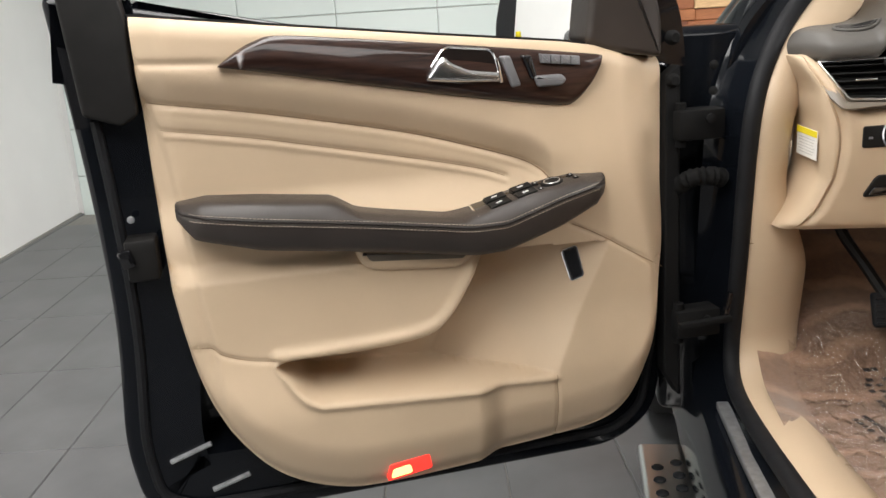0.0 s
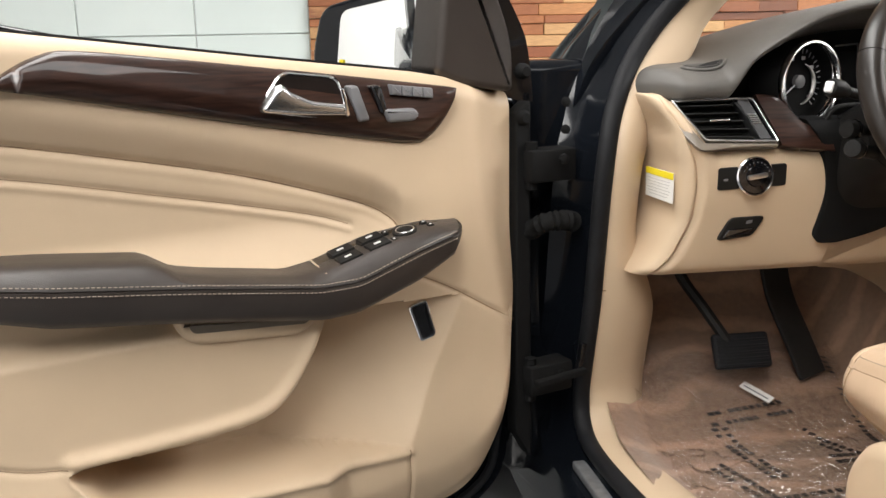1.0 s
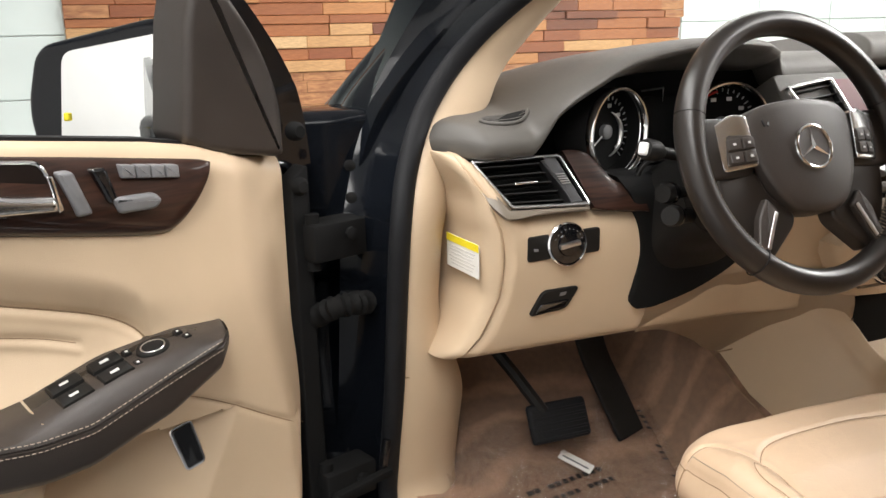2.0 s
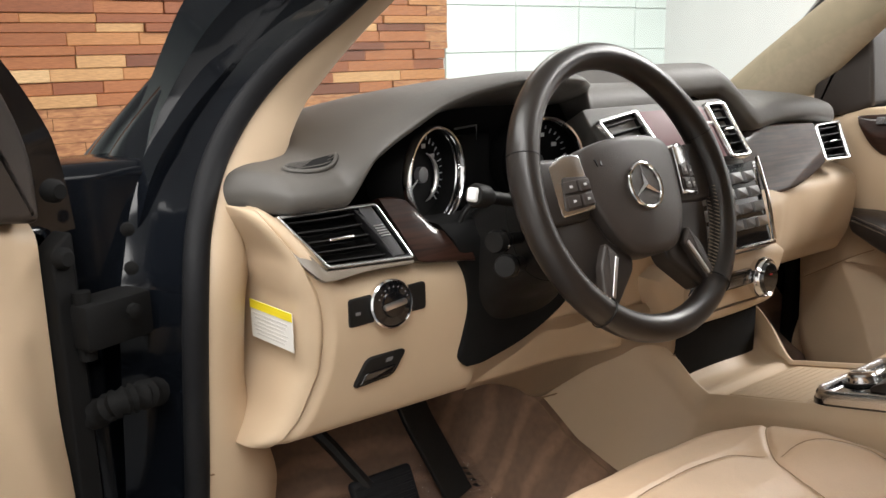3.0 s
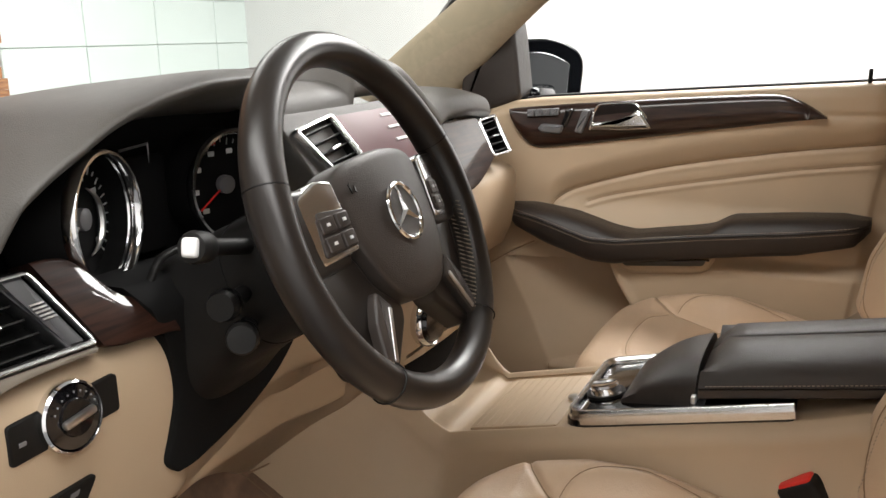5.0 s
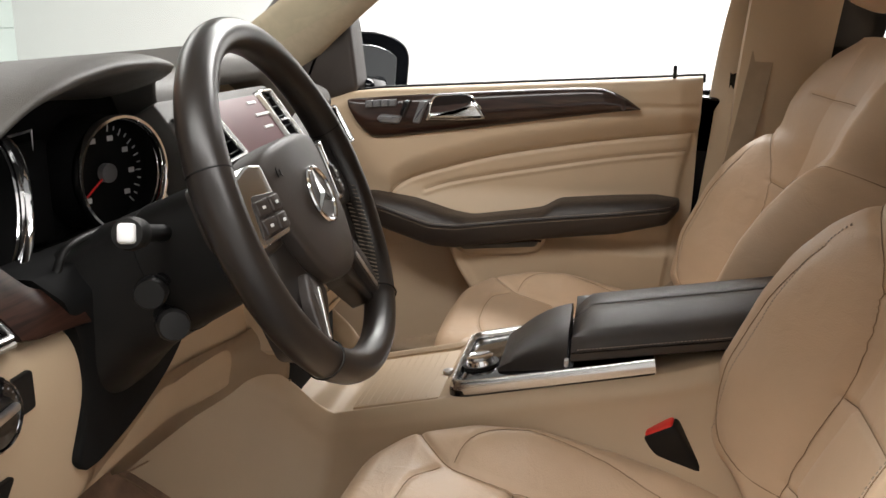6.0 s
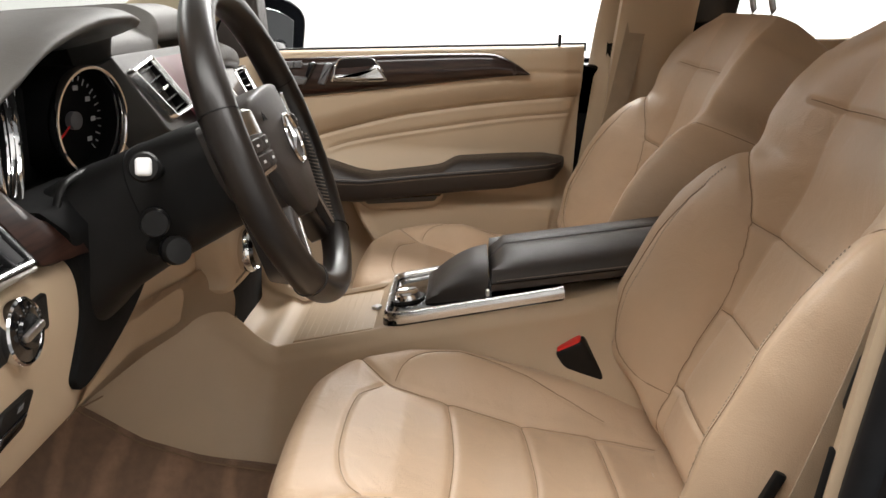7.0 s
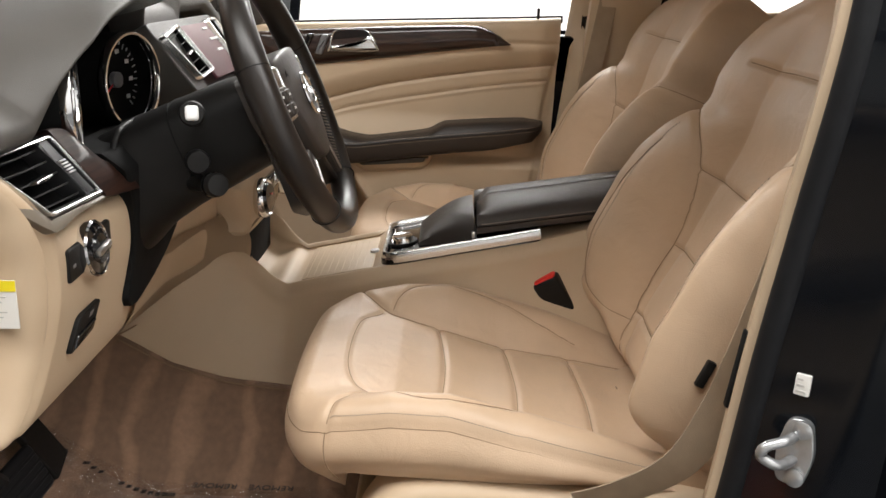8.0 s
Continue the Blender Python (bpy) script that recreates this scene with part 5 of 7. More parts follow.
# light switch
kc, kn = Vector((-0.617, -0.046, 1.085)), Vector((0, -1, 0.12)).normalized()
plate = part("switch_plate", slab(fillet([(-0.676, 1.064), (-0.560, 1.068), (-0.560, 1.104), (-0.676, 1.100)], 0.005), 0.0, 0.006, 0.002, lambda u, v, w: (u, -0.044 - w, v)), BLACK, dash, "black light switch plate")
knob = part("light_knob", lathe([(0.026, -0.01), (0.0315, 0.004), (0.0315, 0.010), (0.0295, 0.012), (0.028, 0.008), (0.0, 0.008)], kc, kn, 40), CHROME, plate, "chrome-ringed rotary light switch")
part("knob_face", lathe([(0.0, 0.0085), (0.0282, 0.0085), (0.0275, 0.0105), (0.017, 0.0125), (0.016, 0.016), (0.0, 0.0165)], kc, kn, 32), GLOSS, knob)
part("knob_grip", box((0.034, 0.008, 0.008), Matrix.Translation(kc + kn * 0.0175) @ pose(0, 0, 0, 0, -8), 0.003), SATIN, knob)
for k in range(9):
    a = radians(20 + 17 * k)
    part("knob_mark", box((0.0018, 0.001, 0.0018), Matrix.Translation(kc + kn * 0.0132 + Vector((math.cos(a), 0, math.sin(a))) * 0.0225), 0.0004, 1), GREYP, knob)
part("plate_mark", box((0.007, 0.001, 0.004), pose(-0.664, -0.0505, 1.081), 0.0005, 1), GREYP, plate)
# parking brake release
br_face = lambda u, v, w: (u, -0.031 - 0.16 * (v - 0.97) - w, v)
br = part("brake_release", slab(fillet([(-0.668, 0.978), (-0.607, 0.984), (-0.588, 1.018), (-0.648, 1.017)], 0.009), 0.0, 0.006, 0.002, br_face), BLACK, dash, "black parking brake release handle")
part("brake_lip", slab(fillet([(-0.660, 0.982), (-0.612, 0.987), (-0.604, 1.000), (-0.652, 0.997)], 0.004), 0.0, 0.0085, 0.0025, br_face), GLOSS, br)
part("brake_mark", slab(fillet([(-0.622, 1.006), (-0.612, 1.0065), (-0.610, 1.012), (-0.620, 1.0115)], 0.001), 0.0, 0.0064, 0.0002, br_face), GREYP, br)
# airbag sticker on the dash end
sm = Matrix.Translation((-0.7455, 0.022, 1.066)) @ Matrix(((0.10, 0.995, 0), (-0.995, 0.10, 0), (0, 0, 1))).to_4x4()
st = part("warning_sticker", box((0.096, 0.0012, 0.050), sm, 0.0004, 1), PAPER, dash, "white sticker with a yellow band")
part("yellow_band", box((0.096, 0.0006, 0.011), sm @ pose(0, -0.0010, 0.0195), 0), YELLOW, st)
for k in range(6):
    part("print_line", box((0.080 - 0.008 * (k % 3), 0.0004, 0.0013), sm @ pose(-0.002, -0.0008, 0.008 - 0.0052 * k), 0), FAINT, st)

# column shroud and knee cover
cover = strip([(-0.525, 1.172), (-0.501, 1.120), (-0.489, 1.06), (-0.494, 1.01), (-0.498, 0.982), (-0.486, 0.966)], [(-0.25, 1.172), (-0.25, 1.12), (-0.265, 1.07), (-0.31, 1.02), (-0.38, 0.985), (-0.455, 0.966)], -0.02, 0.040, lambda u, v, w: (u, -0.016 - w + 0.12 * max(0, 1.10 - v) + 0.02 * max(0, v - 1.15) / 0.02, v))
part("knee_cover", cover, MATT, dash, "dark column surround", sharp=60)


# ---- steering wheel ----
TILT = radians(23.3)
WC = Vector((-0.379, -0.232, 1.226))
WM = Matrix.Translation(WC) @ Matrix(((1, 0, 0), (0, math.sin(TILT), -math.cos(TILT)), (0, math.cos(TILT), math.sin(TILT)))).to_4x4()
wheel = thing("steering_wheel", WM @ Matrix.Rotation(radians(2.0), 4, "Y"), "dark brown leather steering wheel with satin metal spokes", "steering wheel")
RR = 0.172



def rim_section(t):
    a = 2 * math.pi * t
    grip = 1 + 0.09 * math.exp(-((math.sin(a) - 0.25) / 0.35) ** 2)
    return [(0.0170 * grip * math.cos(b), 0.0180 * grip * math.sin(b)) for b in (2 * math.pi * k / 18 for k in range(18))]


rp = [(RR * math.cos(a), RR * math.sin(a), 0) for a in (2 * math.pi * k / 96 for k in range(96))]
rimo = part("rim", sweep(rp, rim_section, (0, 0, 1), True), RIM, wheel, "leather wheel rim")
for a in (162, 20, 232, 308):
    c, s_ = math.cos(radians(a)), math.sin(radians(a))
    tvec = Vector((-s_, c, 0))
    loop = [Vector((RR * c, RR * s_, 0)) + Vector((c, s_, 0)) * (0.0183 * math.cos(b)) + Vector((0, 0, 1)) * (0.0193 * math.sin(b)) for b in (2 * math.pi * k / 20 for k in range(20))]
    part("rim_seam", tube(loop, 0.0009, 5, True, None, tuple(tvec)), BLACK, rimo)
for side in (1, -1):
    bm = bmesh.new()
    for k in range(26):
        a = radians(-90 + side * (38 + k * 1.9))
        for q in (-1, 1):
            base = Vector((math.cos(a), math.sin(a), 0))
            o = base * (RR - 0.0165) + Vector((0, 0, 0.004 * q))
            tn = Vector((-base.y, base.x, 0))
            tube([o - tn * 0.0025 + Vector((0, 0, 0.004)), o + tn * 0.0025 - Vector((0, 0, 0.004))], 0.0008, 4, False, bm, (base.x, base.y, 0.01))
    tagged(part("rim_lacing", bm, STITCH, rimo, "pale cross stitching"), kind="stuff")
hub = curve([(-0.088, 0.028, 0), (-0.083, 0.046, 0), (-0.060, 0.058, 0), (0.0, 0.063, 0), (0.060, 0.058, 0), (0.083, 0.046, 0), (0.088, 0.028, 0), (0.080, -0.012, 0), (0.066, -0.048, 0), (0.045, -0.074, 0), (0.020, -0.084, 0), (-0.020, -0.084, 0), (-0.045, -0.074, 0), (-0.066, -0.048, 0), (-0.080, -0.012, 0)], 5, True)
dome = lambda x, y: 0.022 - 1.9 * x * x - 0.9 * max(0.0, y - 0.01) ** 2 - 1.6 * max(0.0, -y - 0.02) ** 2
rows = []
for k, dw in ((1.0, -0.030), (1.0, -0.004), (0.985, -0.0015), (0.96, 0.0), (0.85, 0.0), (0.7, 0.0), (0.5, 0.0), (0.3, 0.0), (0.1, 0.0)):
    rows.append([(p[0] * k, p[1] * k, dome(p[0] * k, p[1] * k) + dw) for p in hub])
hubo = part("airbag_cover", grid(rows, None, True, True), BROWN, wheel, "dark brown airbag cover", sharp=50)
for q in (-1, 1):
    part("cover_mark", box((0.010, 0.003, 0.0008), Matrix.Translation((-0.062 + 0.004 * q, 0.034, dome(0.06, 0.034) + 0.0004)) @ pose(0, 0, 0, 0, 13, 55 * q), 0), BLACK, hubo)
EZ = 0.0225
em = part("emblem", sweep([(0.0275 * math.cos(a), -0.002 + 0.0275 * math.sin(a), EZ) for a in (k * math.pi / 24 for k in range(48))], ring2(0.0024, 8), (0, 0, 1), True), CHROME, hubo, "round chrome emblem")
part("emblem_ground", lathe([(0.0, -0.004), (0.0265, -0.004), (0.0265, 0.0), (0.0, 0.0)], (0, -0.002, EZ), (0, 0, 1), 32), BROWN, em)
for k in range(3):
    a = radians(90 + 120 * k)
    d, n = Vector((math.cos(a), math.sin(a), 0)), Vector((-math.sin(a), math.cos(a), 0))
    o = Vector((0, -0.002, EZ))
    bm = bmesh.new()
    grid([[o + n * w * 0.0042 + d * 0.0005 + Vector((0, 0, z)) for w, z in ((-1, -0.002), (0, 0.004), (1, -0.002))], [o + d * 0.026 + n * w * 0.0008 + Vector((0, 0, z)) for w, z in ((-1, -0.002), (0, 0.001), (1, -0.002))]], bm, True, True)
    part("emblem_arm", bm, CHROME, em, sharp=20)
for side in (1, -1):
    sp = fillet([(side * 0.070, 0.044), (side * 0.110, 0.048), (side * 0.166, 0.050), (side * 0.168, 0.0), (side * 0.150, -0.030), (side * 0.080, -0.030)], 0.010)
    spoke = part("side_spoke", slab(sp, -0.026, 0.000, 0.006, lambda u, v, w: (u, v, w)), RIM, wheel, "dark wheel spoke")
    face = lambda u, v, w: (u, v, w - 0.35 * max(0, abs(u) - 0.095))
    met = fillet([(side * 0.087, 0.046), (side * 0.106, 0.050), (side * 0.138, 0.036), (side * 0.135, 0.008), (side * 0.129, -0.022), (side * 0.082, -0.019)], 0.005)
    mp_ = part("switch_panel", slab(met, -0.012, 0.012, 0.003, face), SATINBRIGHT, wheel, "bright satin metal switch panel")
    pad_ = fillet([(side * 0.086, 0.020), (side * 0.118, 0.024), (side * 0.124, -0.016), (side * 0.083, -0.014)], 0.004)
    keypad = part("keypad", slab(pad_, 0.0, 0.0132, 0.001, face), BROWN, mp_, "dark switch keypad")
    for i in range(2):
        for j in range(2):
            x0, y0 = side * (0.094 + 0.018 * i), 0.011 - 0.017 * j
            part("wheel_button", slab(fillet([(x0 - 0.0078, y0 - 0.0072), (x0 + 0.0078, y0 - 0.0072), (x0 + 0.0078, y0 + 0.0072), (x0 - 0.0078, y0 + 0.0072)], 0.002), 0.0, 0.0152, 0.0014, face), BROWN, keypad)
            part("button_mark", slab([(x0 - 0.0018, y0 - 0.0014), (x0 + 0.0018, y0 - 0.0014), (x0 + 0.0018, y0 + 0.0014), (x0 - 0.0018, y0 + 0.0014)], 0.0, 0.0156, 0.0002, face), SILVERPRINT, keypad)
    # lower spoke: a wide dark web from the panel's foot to the rim, with a raised satin facet
    lo = fillet([(side * 0.140, -0.020), (side * 0.080, -0.020), (side * 0.064, -0.055), (side * 0.030, -0.080), (side * 0.034, -0.096), (side * 0.084, -0.140), (side * 0.120, -0.118), (side * 0.134, -0.070)], 0.010)
    hollow = lambda u, v, w: (u, v, w - 0.010 * math.exp(-((abs(u) - 0.115) / 0.02) ** 2))
    part("lower_spoke", slab(lo, -0.026, 0.000, 0.006, hollow), RIM, wheel, "dark lower spoke")
    mo = fillet([(side * 0.078, -0.058), (side * 0.060, -0.078), (side * 0.070, -0.092), (side * 0.092, -0.134), (side * 0.106, -0.126), (side * 0.096, -0.085)], 0.005)
    part("spoke_facet", slab(mo, -0.004, 0.007, 0.004, lambda u, v, w: (u, v, w)), BROWN, wheel, "grey-brown spoke facet")
    st_ = fillet([(side * 0.070, -0.076), (side * 0.0655, -0.079), (side * 0.089, -0.124), (side * 0.0935, -0.121)], 0.0015)
    part("spoke_inlay", slab(st_, 0.0, 0.0082, 0.001, lambda u, v, w: (u, v, w)), SATIN, wheel, "satin spoke inlay")
# column shroud: a rounded casing that swells towards the dash and drops to the knee cover
rows = []
for zl, top, low, hw in [tuple(p) for p in zip(*[along(k, np.linspace(-0.36, -0.035, 34)) for k in (
        [(-0.37, -0.37), (0.0, 0.0)],
        [(-0.36, 0.030), (-0.28, 0.044), (-0.21, 0.052), (-0.10, 0.054), (-0.05, 0.053), (-0.035, 0.046)],
        [(-0.36, -0.170), (-0.32, -0.156), (-0.28, -0.132), (-0.245, -0.110), (-0.21, -0.094), (-0.16, -0.083), (-0.10, -0.075), (-0.05, -0.068), (-0.035, -0.056)],
        [(-0.36, 0.108), (-0.28, 0.100), (-0.21, 0.090), (-0.16, 0.083), (-0.10, 0.077), (-0.05, 0.071), (-0.035, 0.060)])])]:
    mid_, half = (top + low) / 2, (top - low) / 2
    rows.append([(hw * math.copysign(abs(math.cos(a)) ** 0.66, math.cos(a)), mid_ + half * math.copysign(abs(math.sin(a)) ** 0.66, math.sin(a)), zl) for a in (2 * math.pi * k / 56 for k in range(56))])
shroud = part("column_shroud", grid(rows, None, True, True), BLACK, wheel, "dark moulded steering column casing", sharp=60)
part("shroud_joint", tube(rows[22] + rows[22][:1], 0.0009, 5), MATT, shroud)
stalks = thing("column_stalks", (WX - 0.06, -0.10, 1.17), "black column stalks with grey ends", "stalk")
for name, a, b, r, cap_m in (("selector_stalk", (WX - 0.05, -0.115, 1.195), (WX - 0.180, -0.147, 1.226), 0.008, WHITE), ("cruise_stalk", (WX - 0.05, -0.105, 1.155), (WX - 0.145, -0.140, 1.165), 0.008, BLACK), ("column_lever", (WX - 0.05, -0.09, 1.115), (WX - 0.150, -0.160, 1.138), 0.010, GLOSS)):
    a, b = Vector(a), Vector(b)
    d = (b - a).normalized()
    sobj = part(name, tube([a, b], r, 12), BLACK, stalks)
    part("stalk_end", lathe([(0.008, -0.020), (0.0135, -0.008), (0.0145, 0.010), (0.0125, 0.0155), (0.0, 0.0165)], b, d, 24), BLACK, sobj)
    if cap_m is not WHITE:
        part("stalk_ring", lathe([(0.0150, -0.004), (0.0156, 0.0), (0.0150, 0.004)], b, d, 24, None, False), GLOSS, sobj)
        continue
    part("stalk_cap", box((0.015, 0.008, 0.017), Matrix.Translation(b + d * 0.0165) @ d.to_track_quat("Y", "Z").to_matrix().to_4x4(), 0.0035, 3), cap_m, sobj)


# ---- centre stack ----
def stack_place(u, v, w):
    """u across, v from 0 at the top to 1 at the foot, w outwards."""
    y = 0.015 - 0.135 * v - 0.02 * math.sin(math.pi * min(v, 1))
    z = 1.302 - 0.240 * v
    return (u, y - w * 0.87, z + w * 0.49)


body = fillet([(-0.214, 0.0), (0.140, 0.0), (0.115, 1.0), (-0.115, 1.0), (-0.190, 0.45), (-0.212, 0.38)], 0.02)
base = part("stack_body", slab(body, -0.06, 0.0, 0.004, stack_place), DASH, dash, "dark centre stack")


def stack_face(u, v, w):
    return stack_place(u, (1.302 - v) / 0.24, w + 0.006)


vent("centre_vent", [(-0.204, 1.281), (-0.105, 1.293), (-0.092, 1.222), (-0.176, 1.217)], stack_face, 5, "centre vent, black slats in a bright frame", False, 0.0048)
vent("centre_vent", [(0.126, 1.294), (0.073, 1.294), (0.068, 1.206), (0.123, 1.206)], stack_face, 6, "centre vent, black slats in a bright frame", False, 0.0048)
scr = part("screen", slab(fillet([(-0.098, 0.05), (0.066, 0.05), (0.062, 0.38), (-0.086, 0.38)], 0.006), 0.0, 0.004, 0.001, stack_place), SCREEN, dash, "dark reddish display screen")
for k, (a, b) in enumerate(((0.08, 0.03), (0.15, 0.05), (0.22, 0.03))):
    part("screen_mark", slab([(0.02, a), (0.02 + b, a), (0.02 + b, a + 0.015), (0.02, a + 0.015)], 0.0, 0.0048, 0.0003, stack_place), SILVERPRINT, scr)
keys = part("key_panel", slab(fillet([(-0.125, 0.44), (0.125, 0.44), (0.105, 0.97), (-0.105, 0.97)], 0.006), 0.0, 0.008, 0.003, stack_place), GLOSS, dash, "glossy black key panel with bright edges")
edge = [stack_place(u, v, 0.010) for u, v in ((0.128, 0.42), (0.118, 0.68), (0.108, 0.97))]
for q in (1, -1):
    part("panel_edge", tube([(q * p[0], p[1], p[2]) for p in edge], 0.0035, 8), CHROME, keys)
part("panel_edge", tube([stack_place(-0.108, 0.985, 0.009), stack_place(0.108, 0.985, 0.009)], 0.0035, 8), CHROME, keys)
for j in range(4):
    for i in range(6):
        u, v = -0.085 + 0.034 * i, 0.50 + 0.10 * j
        part("stack_key", slab(fillet([(u - 0.013, v), (u + 0.013, v), (u + 0.013, v + 0.062), (u - 0.013, v + 0.062)], 0.002), 0.0, 0.013, 0.002, stack_place), SATIN if j == 3 and i in (0, 5) else GREYP, keys)
cl = curve([(-0.150, 1.060, 0), (0.150, 1.060, 0), (0.145, 0.99, 0), (0.12, 0.955, 0), (-0.12, 0.955, 0), (-0.145, 0.99, 0)], 4, True)
part("climate_panel", slab([(p[0], p[1]) for p in cl], -0.10, 0.03, 0.02, lambda u, v, w: (u, -0.085 - w - 0.2 * (1.06 - v) * 0.1, v), 5), TRIM, dash, "beige climate control housing")
for sx in (-1, 1):
    c = Vector((sx * 0.082, -0.120, 1.012))
    d = part("climate_dial", lathe([(0.026, -0.01), (0.0335, 0.0), (0.0345, 0.010), (0.031, 0.016), (0.027, 0.012), (0.0, 0.012)], c, (sx * 0.1, -1, 0.1), 40), CHROME, dash, "chrome-ringed temperature dial")
    part("dial_face", lathe([(0.0, 0.0125), (0.0275, 0.0125), (0.024, 0.020), (0.0, 0.021)], c, (sx * 0.1, -1, 0.1), 32), GLOSS, d)
    part("dial_dot", box((0.006, 0.001, 0.003), Matrix.Translation(c + Vector((0, -0.0218, 0.008))), 0.0005, 1), RED, d)
part("climate_keys", box((0.10, 0.012, 0.028), pose(0, -0.122, 1.02), 0.004), GLOSS, dash)


# ---- centre console ----
console = thing("centre_console", (0, -0.5, 0.58), "beige centre console with dark padded lid and metal strip", "console")


def console_section(y):
    top = float(along([(-1.3, 1.02), (-0.70, 0.995), (-0.61, 0.966), (-0.34, 0.909), (-0.26, 0.890), (-0.19, 0.874), (-0.170, 0.869), (-0.146, 0.886), (-0.12, 0.914), (-0.09, 0.935), (-0.05, 0.948), (0.0, 0.96), (0.10, 0.985)], y))
    tray = 0.010 * float(smooth(y, -0.33, -0.31)) + 0.050 * float(smooth(y, -0.165, -0.11))
    hw = float(along([(-1.3, 0.122), (-0.34, 0.122), (-0.17, 0.122), (-0.10, 0.142), (0.0, 0.168), (0.10, 0.18)], y))
    foot = float(along([(-1.3, 0.225), (-0.5, 0.228), (-0.2, 0.233), (0.1, 0.245), (0.5, 0.28)], y))
    return [(-foot, 0.60), (-foot + 0.004, 0.70), (-hw - 0.022, top - 0.06), (-hw - 0.010, top - 0.018), (-hw + 0.004, top - 0.002), (-hw + 0.010, top), (-hw + 0.017, top - tray * 0.5), (-hw + 0.024, top - tray), (0, top - tray), (hw - 0.024, top - tray), (hw - 0.017, top - tray * 0.5), (hw - 0.010, top), (hw - 0.004, top - 0.002), (hw + 0.010, top - 0.018), (hw + 0.022, top - 0.06), (foot - 0.004, 0.70), (foot, 0.60)]


rows = []
for y in np.concatenate([np.linspace(0.50, 0.12, 10), np.linspace(0.10, -0.36, 50), np.linspace(-0.38, -1.2, 24)]):
    rows.append([(p[0], y, p[1]) for p in curve([(a, b, 0) for a, b in console_section(y)], 4)])
part("console_body", grid(rows), TRIM, console, "beige moulded console", sharp=65)
shut_m = pose(0.0, -0.255, 0.8805, -12.6)
tray_ob = part("tray_shutter", box((0.186, 0.128, 0.008), shut_m, 0.003), TRIM, console, "beige tray shutter")
for k in range(9):
    part("shutter_rib", box((0.178, 0.0012, 0.0008), shut_m @ pose(0, 0.055 - 0.0125 * k, 0.0041), 0), TRIM, tray_ob)
# black plate stands in for the darkness inside the storage opening
part("storage_shade", box((0.23, 0.02, 0.11), pose(0, -0.088, 0.905), 0.004), MATT, console, "matt black plate for the shade in the storage recess")
part("tray_button", lathe([(0.0, 0.0), (0.009, 0.0), (0.008, 0.004), (0.0, 0.005)], (-0.004, -0.314, 0.8985), (0, 0.2, 1), 20), SATIN, console)


def deck(u, v, w):
    """u across, v from the front edge backwards; the deck rises to the rear."""
    return (u, -0.325 - v, 0.912 + 0.215 * v + w)


plate = fillet([(-0.117, 0.006, 0.03), (0.098, 0.006, 0.03), (0.112, 0.278, 0.01), (-0.115, 0.278, 0.004)], 0.02)
part("deck_base", slab(plate, -0.03, 0.003, 0.002, deck), GLOSS, console, "dark deck base")
inner = fillet([(-0.100, 0.020, 0.02), (0.082, 0.020, 0.02), (0.092, 0.272, 0.005), (-0.098, 0.272, 0.005)], 0.02)
part("deck_inlay", slab(inner, 0.0, 0.0060, 0.001, deck), GLOSS, console, "gloss black control deck")
rail_path = [(-0.1075, 0.278), (-0.1085, 0.20), (-0.1090, 0.10), (-0.1095, 0.05), (-0.106, 0.026), (-0.094, 0.0135), (-0.07, 0.013), (0.055, 0.013), (0.077, 0.0145), (0.088, 0.026), (0.0905, 0.05), (0.0935, 0.10), (0.099, 0.20), (0.1035, 0.278)]
rail_pts = [deck(p[0], p[1], 0.0) for p in curve([(a, b, 0) for a, b in rail_path], 6)]
part("deck_rail", sweep(rail_pts, lambda t: [(a * (1 if t < 0.34 else 0.6), b) for a, b in ((-0.0085, -0.004), (-0.0090, 0.004), (-0.0082, 0.0105), (-0.0055, 0.0138), (-0.001, 0.0140), (0.0060, 0.0100), (0.0088, 0.0062), (0.0088, -0.004))], (0, 0, 1)), SATINBRIGHT, console, "bright brushed metal rail", sharp=40)
kc = Vector(deck(-0.036, 0.042, 0.006))
kn = part("control_knob", lathe([(0.021, 0.0), (0.0207, 0.005), (0.0195, 0.0065), (0.019, 0.013), (0.0165, 0.0155), (0.012, 0.0145), (0.0, 0.014)], kc, (0, 0.2, 1), 36), CHROME, console, "chrome rotary control knob")
part("knob_collar", lathe([(0.026, -0.002), (0.026, 0.004), (0.0, 0.005)], kc, (0, 0.2, 1), 32), BLACK, kn)
for k in range(3):
    part("deck_key", box((0.022, 0.012, 0.006), Matrix.Translation(deck(-0.060 + 0.045 * k, 0.088, 0.006)) @ pose(0, 0, 0, -12), 0.002), GREYP, console)
rest = [[(x * (0.070 + 0.022 * t), -0.395 - 0.094 * t, 0.938 + 0.042 * math.sin(min(1, t * 1.15) * math.pi / 2) ** 0.8 * (1 - 0.55 * abs(x) ** 4) + 0.022 * t) for x in np.linspace(-1, 1, 15)] for t in np.linspace(0, 1, 14)]
rest = [[(r[0][0], r[0][1], 0.93)] + r + [(r[-1][0], r[-1][1], 0.93)] for r in rest]
part("hand_rest", grid(rest, None, True, True), BROWN, console, "dark brown padded hand rest", sharp=60)
lid_rows = []
